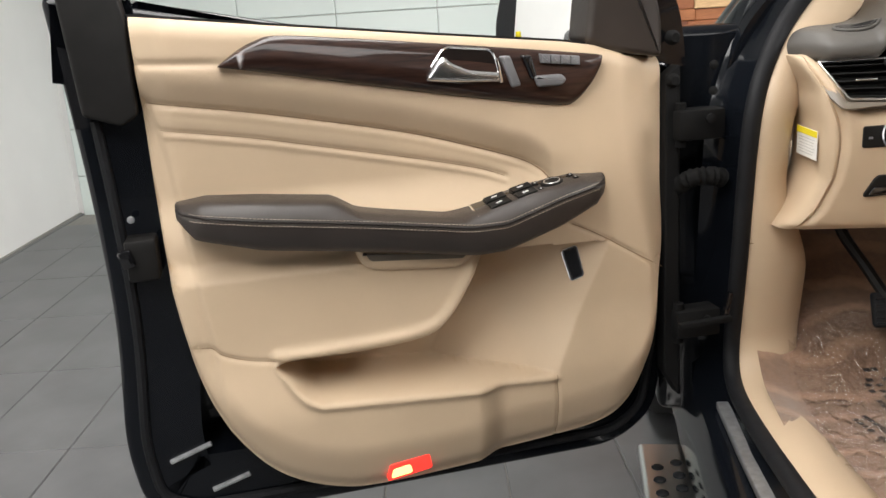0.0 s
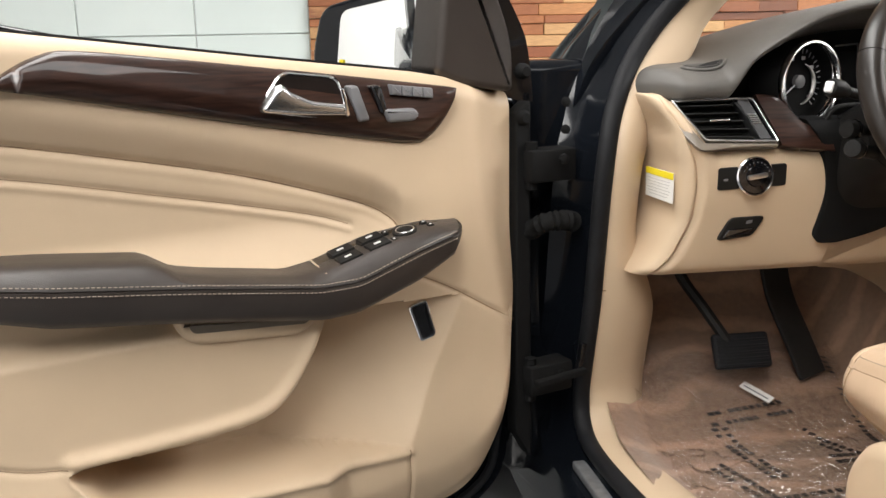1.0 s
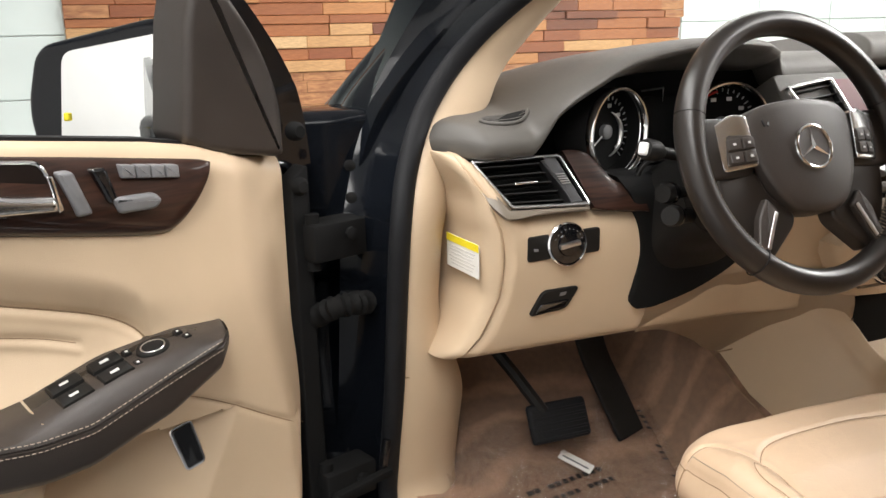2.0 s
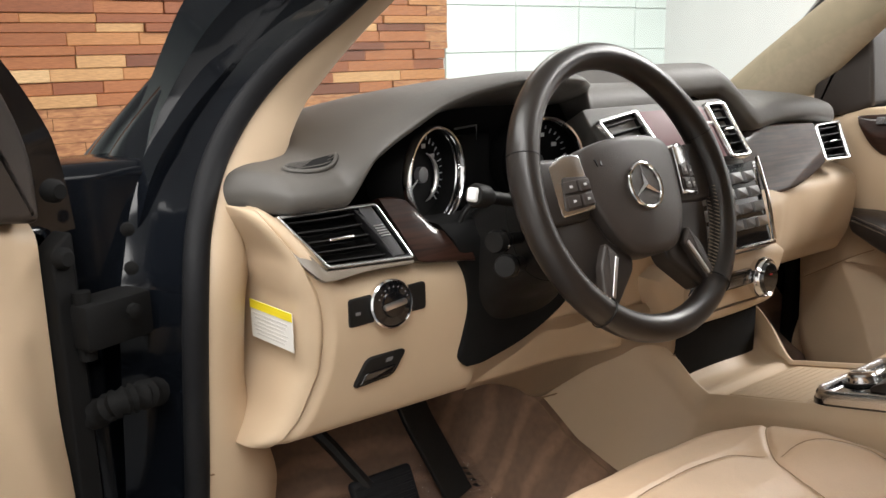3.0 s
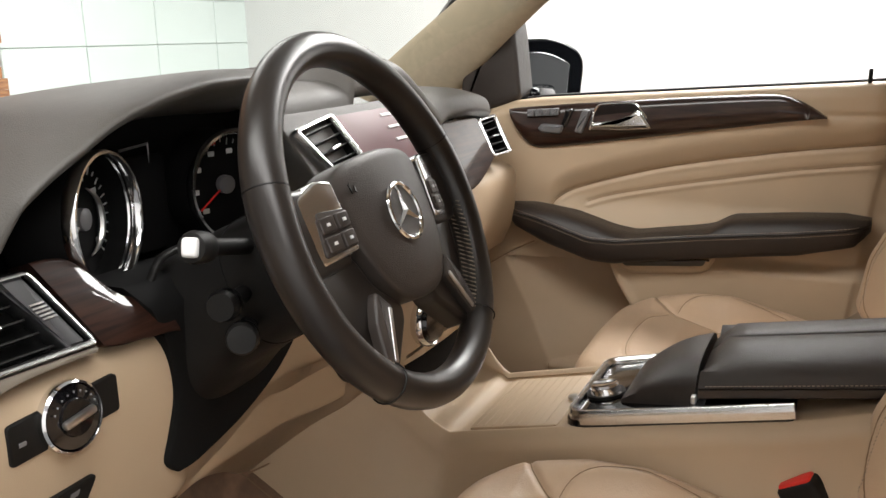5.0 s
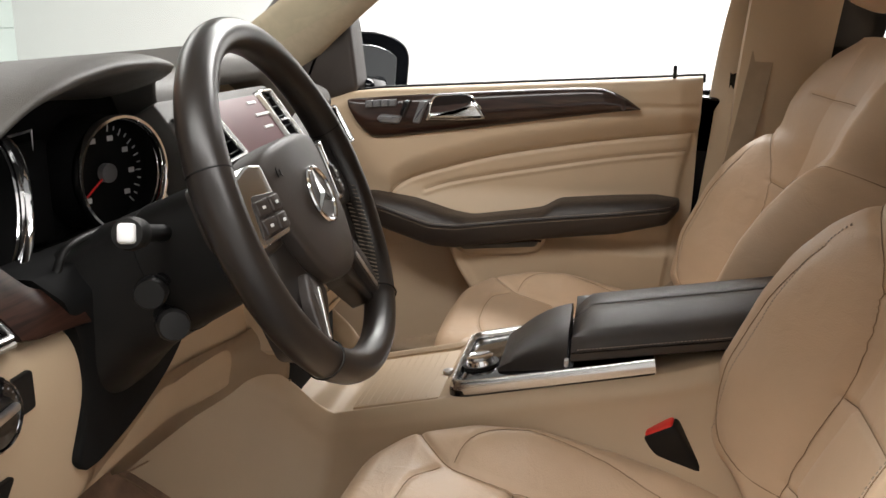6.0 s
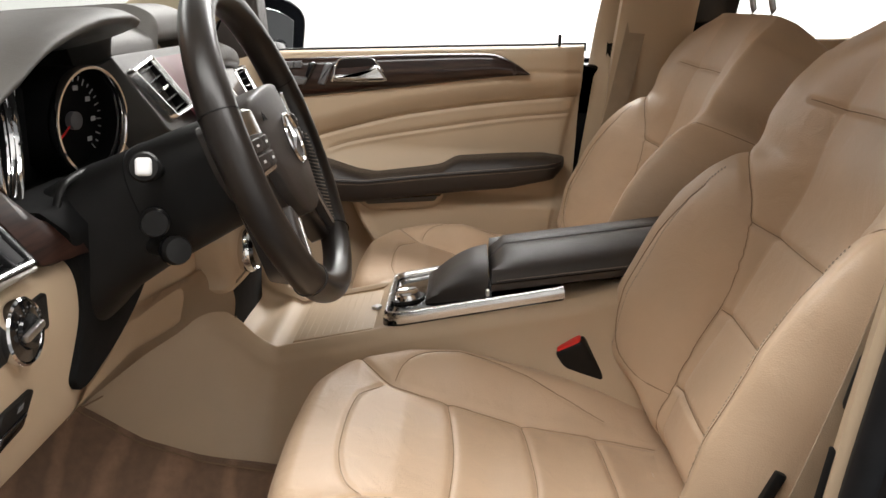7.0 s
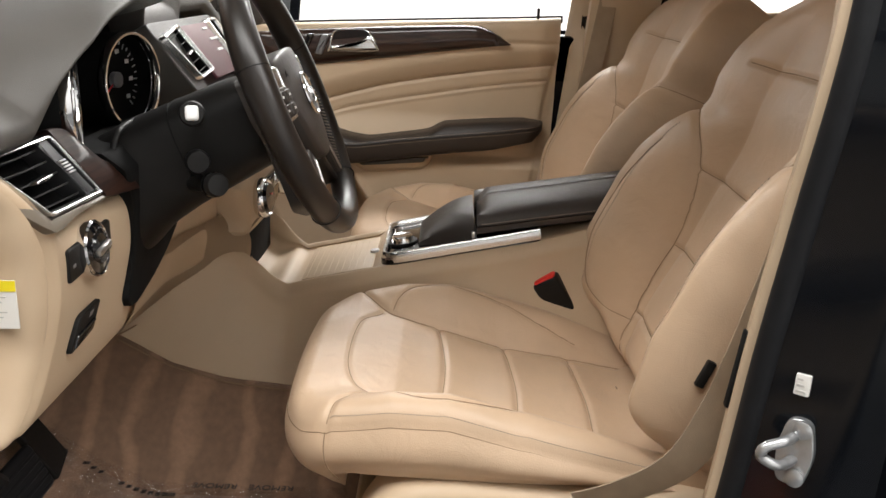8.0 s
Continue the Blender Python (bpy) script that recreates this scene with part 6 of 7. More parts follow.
for t in np.linspace(0, 1, 24):
    y = -0.494 - 0.50 * t
    rr = 1 - 0.25 * max(0, 1 - t / 0.05) ** 2
    base, top = 0.966 + 0.17 * (-0.494 - y), 1.016 + 0.17 * (-0.494 - y)
    top = base + (top - base) * rr
    top = base + (top - 0.003 - base) * (1 - 0.16 * max(0, 1 - t / 0.05) ** 2)
    hwid = 0.104
    half = [(hwid - 0.006, base), (hwid, base + 0.004), (hwid + 0.0005, base + 0.013), (hwid - 0.0020, base + 0.0145), (hwid, base + 0.016), (hwid - 0.003, base + 0.024), (hwid - 0.012, base + 0.033), (hwid - 0.030, top - 0.0065), (hwid - 0.055, top - 0.002), (hwid - 0.080, top), (0.0045, top), (0.0018, top - 0.0015), (0.0010, top - 0.0035)]
    sec = [(-a, b) for a, b in half] + half[::-1]
    lid_rows.append([(a, y, b) for a, b in sec])
lid = part("armrest_lid", grid(lid_rows, None, True, True), BROWN, console, "dark brown leather armrest lid split along its middle", sharp=50)
bm = bmesh.new()
for k in range(100):
    y = -0.502 - 0.0048 * k
    z = 0.966 + 0.17 * (-0.494 - y) + 0.0185
    tube([(-0.1042, y, z), (-0.1042, y - 0.003, z + 0.0005)], 0.0006, 4, False, bm)
tagged(part("stitching", bm, STITCH, lid, "pale stitching"), kind="stuff")
part("lid_catch", box((0.012, 0.006, 0.010), pose(-0.100, -0.489, 0.966), 0.002), SATIN, console)


# ---- seats ----
def seat(cx, out, label):
    """out: -1 where the outer side is towards -x."""
    st = thing("bucket_seat", (cx, -0.6, 0.57), label, "car seat", "front seats")
    # cushion: rings from the middle out to a rounded plan outline, then a skirt that tucks in below
    plan = curve([(0.0, -0.236, 0), (0.10, -0.239, 0), (0.165, -0.250, 0), (0.207, -0.282, 0), (0.222, -0.34, 0), (0.228, -0.43, 0), (0.231, -0.55, 0), (0.226, -0.66, 0), (0.205, -0.76, 0), (0.14, -0.79, 0), (0.0, -0.795, 0), (-0.14, -0.79, 0), (-0.205, -0.76, 0), (-0.226, -0.66, 0), (-0.231, -0.55, 0), (-0.228, -0.43, 0), (-0.222, -0.34, 0), (-0.207, -0.282, 0), (-0.165, -0.250, 0), (-0.10, -0.239, 0)], 28, True)
    C = np.array([(p[0], p[1]) for p in plan])
    mid = np.array((0.0, -0.50))
    reach = np.hypot(*(C - mid).T)
    edge_n = np.roll(C, -1, 0) - np.roll(C, 1, 0)
    edge_n = np.stack([-edge_n[:, 1], edge_n[:, 0]], 1) / np.hypot(*edge_n.T)[:, None]
    edge_n *= np.sign(np.sum(edge_n * (C - mid), 1))[:, None]
    q = np.concatenate([np.linspace(0.02, 0.86, 92), np.linspace(0.866, 1.0, 26)])
    X = mid[0] + q[:, None] * (C[:, 0] - mid[0])[None, :]
    Y = mid[1] + q[:, None] * (C[:, 1] - mid[1])[None, :]
    s = np.abs(X)
    zc = along([(-0.80, 0.775), (-0.70, 0.788), (-0.62, 0.803), (-0.53, 0.820), (-0.45, 0.843), (-0.38, 0.864), (-0.31, 0.875), (-0.23, 0.872)], Y)
    bolster = along([(-0.80, 0.030), (-0.70, 0.044), (-0.62, 0.055), (-0.55, 0.060), (-0.45, 0.055), (-0.38, 0.034), (-0.32, 0.012), (-0.27, 0.0)], Y)
    Z = zc + bolster * smooth(s, 0.125, 0.195)
    gap = (1 - q)[:, None] * reach[None, :]
    Z -= 0.032 - np.sqrt(0.032 ** 2 - np.clip(0.032 - gap, 0, 0.0318) ** 2)
    seams = []
    for k in (1, -1):
        seams += [([(k * 0.213, -0.303), (k * 0.180, -0.318), (k * 0.148, -0.347), (k * 0.137, -0.375), (k * 0.135, -0.43), (k * 0.136, -0.54), (k * 0.139, -0.65), (k * 0.142, -0.77)], 0.0042, 0.0050), ([(k * 0.148, -0.362), (k * 0.172, -0.372), (k * 0.196, -0.405), (k * 0.202, -0.45), (k * 0.192, -0.52), (k * 0.172, -0.60), (k * 0.158, -0.66)], 0.0024, 0.0040)]
    seams.append(([(-0.145, -0.352), (-0.115, -0.326), (-0.06, -0.312), (0.0, -0.309), (0.06, -0.311), (0.105, -0.318), (0.137, -0.345)], 0.0030, 0.0040))
    for k, y in enumerate((-0.437, -0.541, -0.646)):
        seams.append(([(-0.134 - 0.002 * k, y - 0.004), (0.0, y - 0.010), (0.134 + 0.002 * k, y)], 0.0038, 0.0050))
    for pts, dep, wdt in seams:
        Z -= dep * np.exp(-(seam_distance(X, Y, pts) / wdt) ** 2)
    Z -= 0.003 * np.cos((Y + 0.49) / 0.104 * 2 * math.pi) * (1 - smooth(s, 0.10, 0.13)) * smooth(-Y, 0.38, 0.46)
    Z += 0.0016 * np.sin(Y * 23 + X * 31) * np.sin(X * 17 - Y * 9)
    rows = [[(cx + X[j, i], Y[j, i], Z[j, i]) for i in range(len(C))] for j in range(len(q))]
    rim_z = Z[-1]
    foot = 0.795 - 0.05 * smooth(C[:, 1], -0.34, -0.25)
    for k in np.linspace(0.06, 1, 14):
        bulge = 0.010 * math.sin(math.pi * min(1, k * 1.15)) - 0.030 * max(0, k - 0.55) ** 1.5
        lean = 0.045 * k * k * smooth(C[:, 1], -0.34, -0.25)
        P = C + edge_n * (bulge - lean)[:, None]
        rows.append([(cx + P[i, 0], P[i, 1], rim_z[i] + (foot[i] - rim_z[i]) * k) for i in range(len(C))])
    P = C + edge_n * -0.07
    rows.append([(cx + P[i, 0], P[i, 1], foot[i] - 0.012) for i in range(len(C))])
    cu = part("cushion", grid(rows, None, True, True), BEIGE, st, "beige leather seat cushion with stitched panels", sharp=80)
    gx, gy, gz = X.ravel(), Y.ravel(), Z.ravel()

    def surface(x, y):
        k = np.argsort((gx - x) ** 2 + (gy - y) ** 2)[:4]
        return (cx + x, y, float(np.mean(gz[k])) + 0.0002)

    for pts, dep, wdt in seams:
        cord("seam", [surface(p[0], p[1]) for p in curve([(a, b, 0) for a, b in pts], 14)], 0.0006, SEAM, cu)
    # edge seam round the front corners and along the bolsters, with stitches above it
    for k in (1, -1):
        run = [i for i in range(len(C)) if C[i, 0] * k > 0.05 and C[i, 1] > -0.70]
        run.sort(key=lambda i: C[i, 1])
        line = [(cx + C[i, 0] + edge_n[i, 0] * 0.0006, C[i, 1] + edge_n[i, 1] * 0.0006, rim_z[i] - 0.002) for i in run]
        cord("edge_seam", line[::2], 0.0008, SEAM, cu)
        bm = bmesh.new()
        for i, j in zip(run, run[1:]):
            if C[i, 1] < -0.30:
                p, r = Vector((cx + X[-5, i], Y[-5, i], Z[-5, i] + 0.0004)), Vector((cx + X[-5, j], Y[-5, j], Z[-5, j] + 0.0004))
                tube([p, p.lerp(r, 0.62)], 0.0007, 4, False, bm)
        tagged(part("stitching", bm, STITCH, cu, "pale stitching"), kind="stuff")
        c0 = min(range(len(C)), key=lambda i: (C[i, 0] - k * 0.213) ** 2 + (C[i, 1] + 0.303) ** 2)
        down = [(cx + C[c0, 0] + edge_n[c0, 0] * (0.010 * math.sin(math.pi * min(1, t * 1.15)) - 0.030 * max(0, t - 0.55) ** 1.5 + 0.0004), C[c0, 1] + edge_n[c0, 1] * (0.010 * math.sin(math.pi * min(1, t * 1.15)) + 0.0004) - 0.02 * t * t, rim_z[c0] + (float(foot[c0]) - rim_z[c0]) * t) for t in np.linspace(0, 0.9, 14)]
        cord("corner_seam", down, 0.0008, SEAM, cu)
    # base and side cover
    for q in (1, -1):
        cover = fillet([(-0.335, 0.60, 0.02), (-0.335, 0.72, 0.03), (-0.375, 0.785, 0.05), (-0.45, 0.795, 0.06), (-0.62, 0.790, 0.04), (-0.80, 0.80, 0.05), (-0.88, 0.80, 0.03), (-0.88, 0.70, 0.04), (-0.80, 0.60, 0.02)], 0.03)
        part("side_cover", slab(cover, 0.0, 0.075, 0.022, lambda u, v, w: (cx + q * (0.165 + w), u, v)), TRIM, st, "beige plastic seat side cover")
    part("seat_base", box((0.42, 0.46, 0.13), pose(cx, -0.56, 0.650), 0.02), TRIM, st)
    for dx in (-0.19, 0.19):
        part("seat_rail", box((0.04, 0.66, 0.03), pose(cx + dx, -0.56, 0.588), 0.005), BLACK, st)
    # backrest
    rec = radians(22)
    T, N = Vector((0, -math.sin(rec), math.cos(rec))), Vector((0, math.cos(rec), math.sin(rec)))
    O = Vector((cx - out * 0.014, -0.715, 0.765))
    L, nh, nf = 0.665, 250, 230
    hs = np.concatenate([np.linspace(-0.03, L - 0.05, nh), L - 0.05 + 0.05 * np.sin(np.linspace(0, math.pi / 2, 16))[1:]])
    halfw = along([(-0.03, 0.205), (0.03, 0.234), (0.07, 0.249), (0.10, 0.256), (0.15, 0.263), (0.28, 0.268), (0.36, 0.262), (0.41, 0.252), (0.44, 0.240), (0.458, 0.229), (0.475, 0.233), (0.51, 0.241), (0.56, 0.239), (0.60, 0.232), (0.64, 0.212), (0.665, 0.175)], hs)
    halfw = np.convolve(np.pad(halfw, 4, "edge"), np.ones(9) / 9, "valid")
    close = 1 - np.clip((hs - (L - 0.05)) / 0.05, 0, 1) ** 2 * 0.75
    pa = np.linspace(-1, 1, nf)
    Pm, H = np.meshgrid(pa, hs)
    s = np.abs(Pm)
    side = np.clip((s - 0.80) / 0.20, 0, 1)
    W = np.sign(Pm) * np.where(s < 0.80, 0.90 * s / 0.80, 0.90 + 0.10 * np.sin(side * math.pi / 2)) * halfw[:, None]
    bol = along([(-0.03, 0.07), (0.05, 0.088), (0.12, 0.102), (0.20, 0.118), (0.30, 0.114), (0.36, 0.103), (0.41, 0.085), (0.44, 0.066), (0.458, 0.050), (0.475, 0.046), (0.51, 0.050), (0.56, 0.045), (0.61, 0.030), (0.665, 0.0)], H)
    bol = np.apply_along_axis(lambda q: np.convolve(np.pad(q, 4, "edge"), np.ones(9) / 9, "valid"), 0, bol)
    D = bol * (1 - (1 - np.clip((s - 0.38) / 0.42, 0, 1)) ** 1.7) - 0.125 * side ** 1.6
    D += 0.010 * smooth(H, 0.40, 0.50) * (1 - smooth(s, 0.5, 0.8))
    D += 0.012 * np.exp(-((H - 0.12) / 0.10) ** 2) * (1 - smooth(s, 0.3, 0.6))
    curl = np.clip((0.030 + 0.046 * smooth(np.abs(W), 0.10, 0.19) + 0.045 - H) / 0.045, 0, 1)
    D -= 0.085 * (1 - np.sqrt(1 - 0.985 * curl ** 2))
    bseams = []
    for q in (1, -1):
        bseams += [([(q * 0.118, -0.02), (q * 0.122, 0.12), (q * 0.128, 0.30), (q * 0.140, 0.37), (q * 0.158, 0.41), (q * 0.188, 0.440), (q * 0.232, 0.459)], 0.0055, 0.0060), ([(q * 0.122, 0.112), (q * 0.155, 0.106), (q * 0.190, 0.116), (q * 0.213, 0.145), (q * 0.222, 0.19), (q * 0.224, 0.28), (q * 0.205, 0.385)], 0.0016, 0.0050)]
    for y, w in ((0.128, 0.122), (0.250, 0.126), (0.371, 0.140)):
        bseams.append(([(-w, y), (0, y - 0.004), (w, y)], 0.0048, 0.0046))
    bseams.append(([(-0.150, 0.543), (-0.08, 0.547), (0, 0.548), (0.08, 0.547), (0.150, 0.543)], 0.0030, 0.0045))
    for pts, dep, wdt in bseams:
        D -= dep * np.exp(-(seam_distance(W, H, pts) / wdt) ** 2)
    D += 0.0014 * np.sin(H * 27 + W * 19) * np.sin(W * 23 - H * 11)
    D *= close[:, None]
    rows = []
    for j in range(len(hs)):
        r = [O + Vector((W[j, i], 0, 0)) + T * H[j, i] + N * D[j, i] for i in range(nf)]
        hw = halfw[j]
        for k in range(1, 12):
            a = k / 12
            x = hw * math.cos(a * math.pi)
            d = D[j, -1] - (0.055 * close[j]) * math.sin(a * math.pi) ** 0.6
            r.append(O + Vector((x, 0, 0)) + T * H[j, 0] + N * d)
        rows.append(r)
    bk = part("backrest", grid(rows, None, True, True), BEIGE, st, "beige leather backrest with side bolsters", sharp=80)
    fw, fh, fd = W.ravel(), H.ravel(), D.ravel()

    def back_at(x, h):
        k = np.argsort((fw - x) ** 2 + (fh - h) ** 2)[:4]
        return O + Vector((x, 0, 0)) + T * h + N * (float(np.mean(fd[k])) + 0.0003)

    for pts, dep, wdt in bseams:
        cord("seam", [back_at(p[0], p[1]) for p in curve([(a, b, 0) for a, b in pts], 14)], 0.0007, SEAM, bk)
    bm = bmesh.new()
    for q in (1, -1):
        for k in range(72):
            h = 0.09 + 0.0046 * k
            x = float(np.interp(h, hs, halfw)) * 0.80 * q
            p = back_at(x, h)
            tube([p, p + T * 0.0028], 0.0008, 4, False, bm, (1, 0, 0))
    tagged(part("stitching", bm, STITCH, bk, "pale stitching"), kind="stuff")
    tag = O + Vector((out * 0.264, 0, 0)) + T * 0.195 + N * 0.052
    part("seat_tag", box((0.008, 0.011, 0.034), Matrix.Translation(tag) @ pose(0, 0, 0, 22), 0.002), BLACK, st, "small dark side airbag tag")
    shell = [[O + Vector((x * hw * 0.93, 0, 0)) + T * h + N * (-0.165 + 0.02 * abs(x) ** 3) for x in np.linspace(-1, 1, 13)] for h, hw in ((0.02, 0.23), (0.2, 0.25), (0.4, 0.23), (0.6, 0.18))]
    bm = grid(shell)
    bmesh.ops.solidify(bm, geom=list(bm.faces), thickness=0.03)
    part("back_shell", bm, TRIM, st)
    # headrest
    hc = O + T * (L + 0.118) + N * 0.050
    rows = []
    for a in np.linspace(-math.pi / 2, math.pi / 2, 22):
        z = 0.088 * math.copysign(abs(math.sin(a)) ** 0.7, math.sin(a))
        k = max(abs(math.cos(a)) ** 0.55, 0.02)
        r = []
        for b in np.linspace(0, 2 * math.pi, 36, endpoint=False):
            x = 0.135 * k * math.copysign(abs(math.cos(b)) ** 0.6, math.cos(b))
            y = 0.055 * k * math.copysign(abs(math.sin(b)) ** 0.7, math.sin(b))
            r.append(hc + Vector((x, 0, 0)) + T * z + N * (y - 0.25 * x * x))
        rows.append(r)
    head = part("headrest", grid(rows, None, True, True), BEIGE, st, "padded leather headrest", sharp=80)
    for dx in (-0.055, 0.055):
        part("headrest_post", tube(curve([O + Vector((dx, 0, 0)) + T * (L - 0.05) - N * 0.02, O + Vector((dx, 0, 0)) + T * (L + 0.02) - N * 0.022, hc + Vector((dx, 0, 0)) - T * 0.05 - N * 0.015], 4), 0.006, 10), STEEL, head, "steel headrest post")
    return st


seat(-0.370, -1, "beige leather driver's seat with stitched bolsters")
seat(0.370, 1, "beige leather passenger seat beside the console")

# ---- belts ----
buckle = thing("belt_buckle", (-0.19, -0.64, 0.80), "black seat belt buckle with a red release button", "buckle")
bm_ = Matrix.Translation((-0.148, -0.632, 0.876)) @ Euler((radians(-33), radians(-6), radians(-12))).to_matrix().to_4x4()
part("buckle_body", box((0.028, 0.046, 0.078), bm_, 0.006, 3), BLACK, buckle)
part("release_button", box((0.021, 0.038, 0.012), bm_ @ pose(0, 0, 0.036), 0.003), RED, buckle, "red release button")
part("buckle_stalk", box((0.022, 0.028, 0.12), bm_ @ pose(0, 0, -0.070), 0.006), BLACK, buckle)
for sx in (-1, 1):
    belt = thing("seat_belt", (sx * 0.66, -0.85, 0.62), "beige webbing seat belt hanging by the middle post", "seat belt", "seat belts")
    web = curve([(sx * 0.690, -0.845, 1.50), (sx * 0.682, -0.80, 1.20), (sx * 0.676, -0.765, 1.03), (sx * 0.668, -0.742, 0.94), (sx * 0.664, -0.712, 0.876), (sx * 0.652, -0.662, 0.832), (sx * 0.640, -0.605, 0.803)], 8)
    part("webbing", sweep(web, [(-0.0008, -0.022), (-0.0008, 0.022), (0.0008, 0.022), (0.0008, -0.022)], (0, 1, 0)), WEBBING, belt)
    part("belt_anchor", box((0.014, 0.05, 0.07), pose(sx * 0.705, -0.845, 1.50), 0.008), BLACK, belt)
    part("belt_tongue", box((0.012, 0.05, 0.05), pose(sx * 0.688, -0.785, 1.10, 10), 0.006), BLACK, belt)
    ptrim = curve([(sx * 0.735, -0.84, 0.60), (sx * 0.735, -0.845, 0.9), (sx * 0.725, -0.86, 1.2), (sx * 0.69, -0.875, 1.45), (sx * 0.63, -0.89, 1.65)], 6)
    part("post_trim", sweep(ptrim, [(-0.085, -0.02), (-0.085, 0.012), (-0.06, 0.026), (0.06, 0.026), (0.085, 0.012), (0.085, -0.02)], (-sx, 0, 0)), TRIM, car, "beige middle post trim")
    rd = [[(sx * (0.72 - 0.03 * k), y, 0.62 + 0.66 * k) for k in np.linspace(0, 1, 6)] for y in np.linspace(-0.96, -1.9, 8)]
    bm = grid(rd)
    bmesh.ops.solidify(bm, geom=list(bm.faces), thickness=0.06)
    rdoor = part("rear_door", bm, TRIM, car, "beige rear door trim")
    rear_top = sweep([(sx * 0.70, -0.96, 1.30), (sx * 0.69, -1.9, 1.36)], fillet([(-0.06, -0.05), (-0.06, 0.02), (0.06, 0.02), (0.06, -0.05)], 0.02))
    part("rear_sill_trim", rear_top, TRIM, car)
    part("rear_skin", box((0.06, 1.2, 0.85), pose(sx * 0.86, -1.55, 0.90), 0.03, 3), PAINT, car)

# rear bench behind the front seats
bench = thing("rear_bench", (0, -1.5, 0.6), "beige leather rear bench behind the front seats", "bench")
part("bench_cushion", box((1.26, 0.52, 0.24), pose(0, -1.52, 0.72), 0.06, 4), BEIGE, bench)
part("bench_back", box((1.26, 0.16, 0.62), pose(0, -1.86, 1.05, 18), 0.06, 4), BEIGE, bench)

# ---- pedals ----
pedals = thing("pedals", (-0.5, 0.15, 0.62), "black rubber brake and accelerator pedals", "pedal")
bp = part("brake_pedal", box((0.112, 0.016, 0.068), pose(-0.537, 0.105, 0.727, -28), 0.008, 3), RUBBER, pedals, "ribbed brake pedal pad")
for k in range(5):
    part("pad_rib", box((0.100, 0.004, 0.005), pose(-0.537, 0.0965 + 0.0055 * (k - 2), 0.727 + 0.0103 * (k - 2), -28), 0.001, 1), RUBBER, bp)
part("brake_arm", tube(curve([(-0.562, 0.113, 0.745), (-0.595, 0.145, 0.80), (-0.635, 0.185, 0.87), (-0.645, 0.215, 0.96)], 6), 0.011, 8), BLACK, pedals)
part("accelerator", sweep(curve([(-0.371, 0.13, 0.655), (-0.394, 0.160, 0.726), (-0.418, 0.197, 0.808), (-0.426, 0.229, 0.903)], 6), fillet([(-0.028, -0.006), (0.028, -0.006), (0.028, 0.006), (-0.028, 0.006)], 0.004), (0, -1, 0.5)), BLACK, pedals, "long black accelerator pedal")

# ---- protective film with printed sheet on the carpet ----
film = thing("floor_film", (-0.5, -0.05, 0.60), "crinkled clear film with black print over the driver's carpet", "floor film")


over_floor = floor_z


def film_z(x, y):
    crease = abs(noise.noise((x * 14, y * 14, 3))) * 0.014 + abs(noise.noise((x * 40, y * 34, 7))) * 0.006
    edge = float(smooth(x, -0.52, -0.70)) * 0.016
    return over_floor(x, y) + 0.006 + crease + edge * abs(noise.noise((x * 30, y * 30, 1))) * 2


rows = [[(x, y, film_z(x, y)) for x in np.linspace(-0.738, -0.306, 130)] for y in np.linspace(0.20, -0.30, 140)]
sheet = part("film_sheet", grid(rows), FILM, film, "clear crinkled film")
sheet.visible_shadow = False
rnd = random.Random(8)


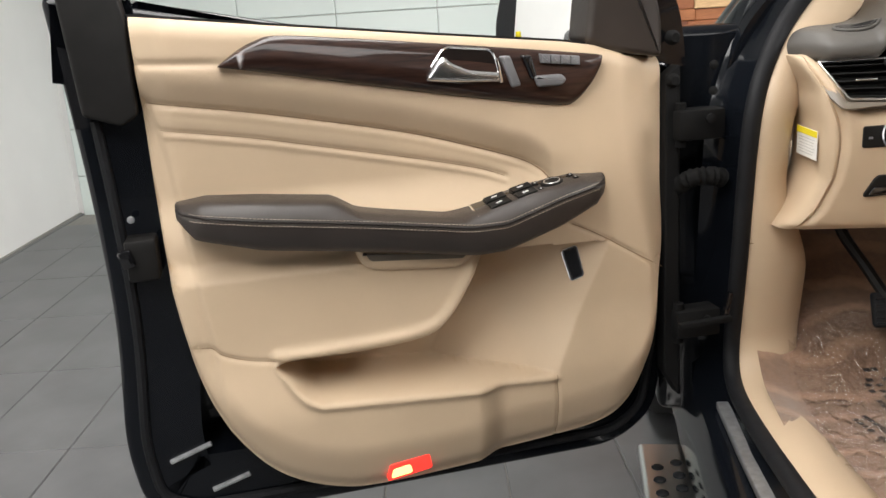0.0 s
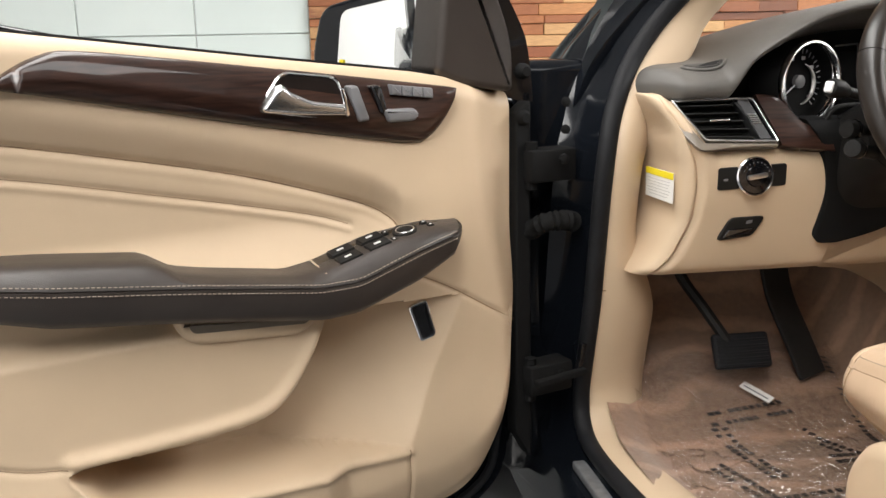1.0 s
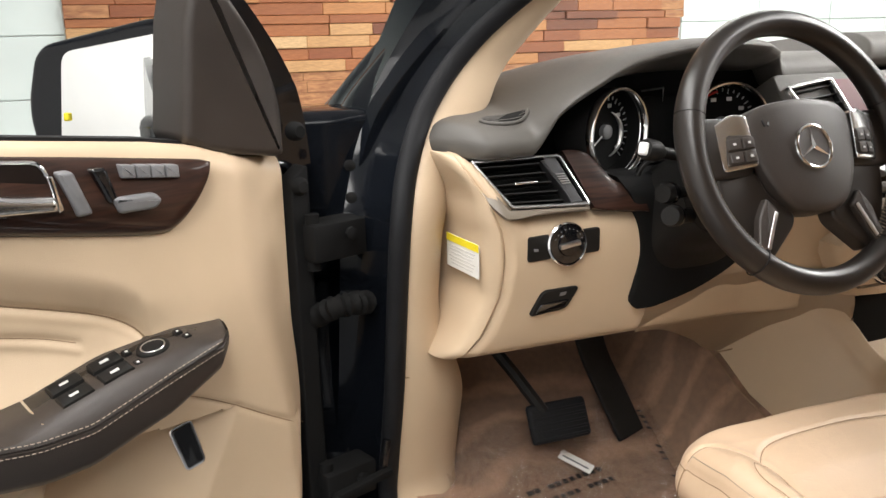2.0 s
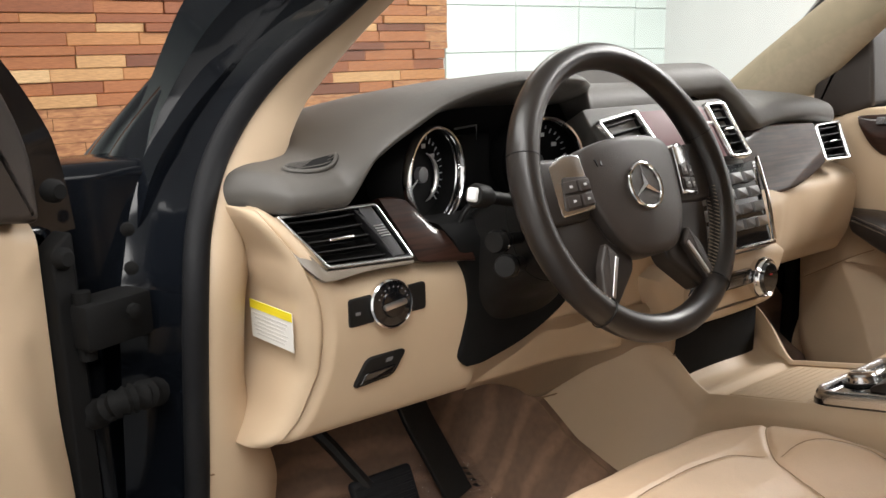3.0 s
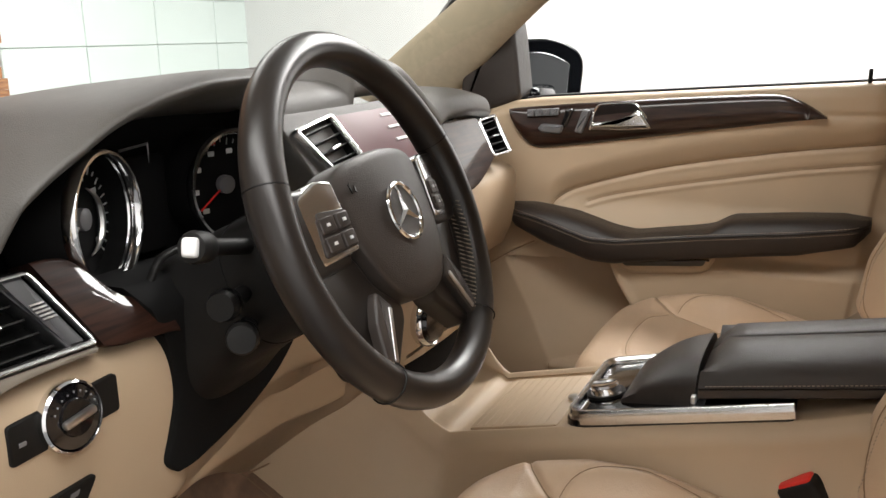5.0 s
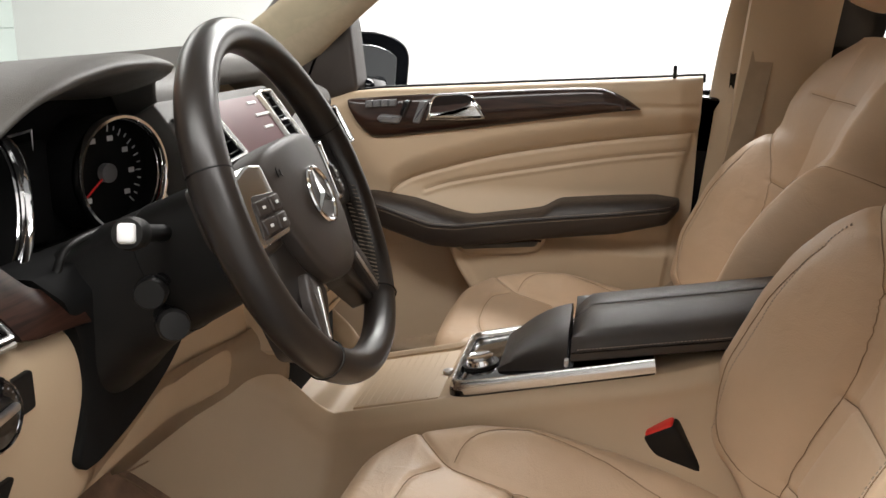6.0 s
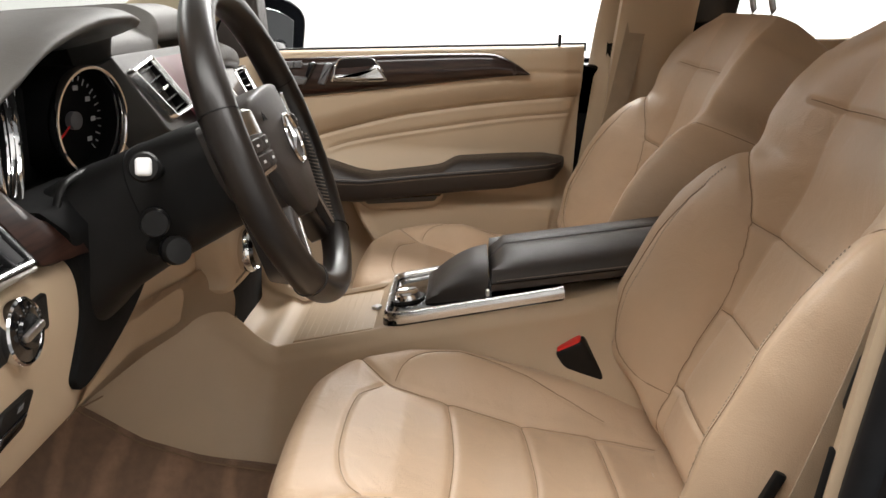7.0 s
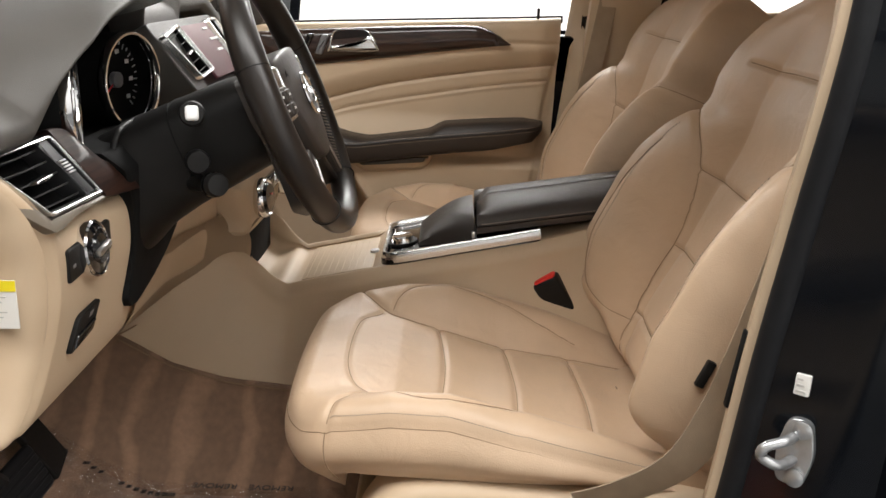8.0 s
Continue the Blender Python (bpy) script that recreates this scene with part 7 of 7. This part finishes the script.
def print_run(x, y, dx, dy, n, size):
    """A run of unreadable print: short dark bars along a line."""
    a = math.atan2(dy, dx)
    for k in range(n):
        px, py = x + dx * k / n, y + dy * k / n
        if rnd.random() < 0.12:
            continue
        w = size * rnd.uniform(0.5, 0.95)
        part("print_bar", box((w, size * 0.75, 0.0008), Matrix.Translation((px, py, over_floor(px, py) + 0.004)) @ pose(0, 0, 0, 12 * float(smooth(py, 0.0, 0.1)), 0, math.degrees(a)), 0), INK, film)


for x, y, dx, dy, n in ((-0.60, 0.085, 0.17, 0.015, 12), (-0.60, 0.065, 0.17, 0.015, 12), (-0.605, 0.055, 0.035, -0.17, 12), (-0.585, 0.055, 0.035, -0.17, 12), (-0.45, 0.03, 0.10, -0.16, 13), (-0.435, 0.04, 0.10, -0.16, 13), (-0.66, -0.06, 0.05, -0.15, 11), (-0.64, -0.05, 0.05, -0.15, 11), (-0.60, -0.17, 0.25, 0.02, 16), (-0.60, -0.19, 0.25, 0.02, 16)):
    print_run(x, y, dx, dy, n, 0.014)
for y0, word in ((-0.125, "REMOVE"), (-0.215, "REMOVE")):
    data = bpy.data.curves.new("print_word", "FONT")
    data.body, data.size, data.extrude = word, 0.019, 0.0003
    data.materials.append(INK)
    w_ob = new("print_word", data)
    w_ob.parent = film
    w_ob.matrix_parent_inverse = film.matrix_basis.inverted()
    w_ob.matrix_basis = pose(-0.314, y0, over_floor(-0.330, y0) + 0.022, 0, 0, 90)
print_run(-0.322, -0.02, 0.0, 0.09, 8, 0.013)
print_run(-0.322, 0.09, 0.0, 0.10, 9, 0.013)
print_run(-0.345, -0.05, -0.10, 0.0, 8, 0.014)
print_run(-0.345, -0.07, -0.10, 0.0, 8, 0.014)
tagz = over_floor(-0.503, 0.115)
mat_tag = part("paper_tag", box((0.030, 0.062, 0.002), pose(-0.500, 0.105, tagz + 0.012, 18, 0, 42), 0.0008, 1), PAPER, film, "small white printed tag")
part("tag_print", box((0.004, 0.050, 0.0006), pose(-0.503, 0.102, tagz + 0.0135, 18, 0, 42), 0), GREYP, mat_tag)

# ---- pieces of the floor and the front wall ----
room_pieces(floor_ob, front_ob)
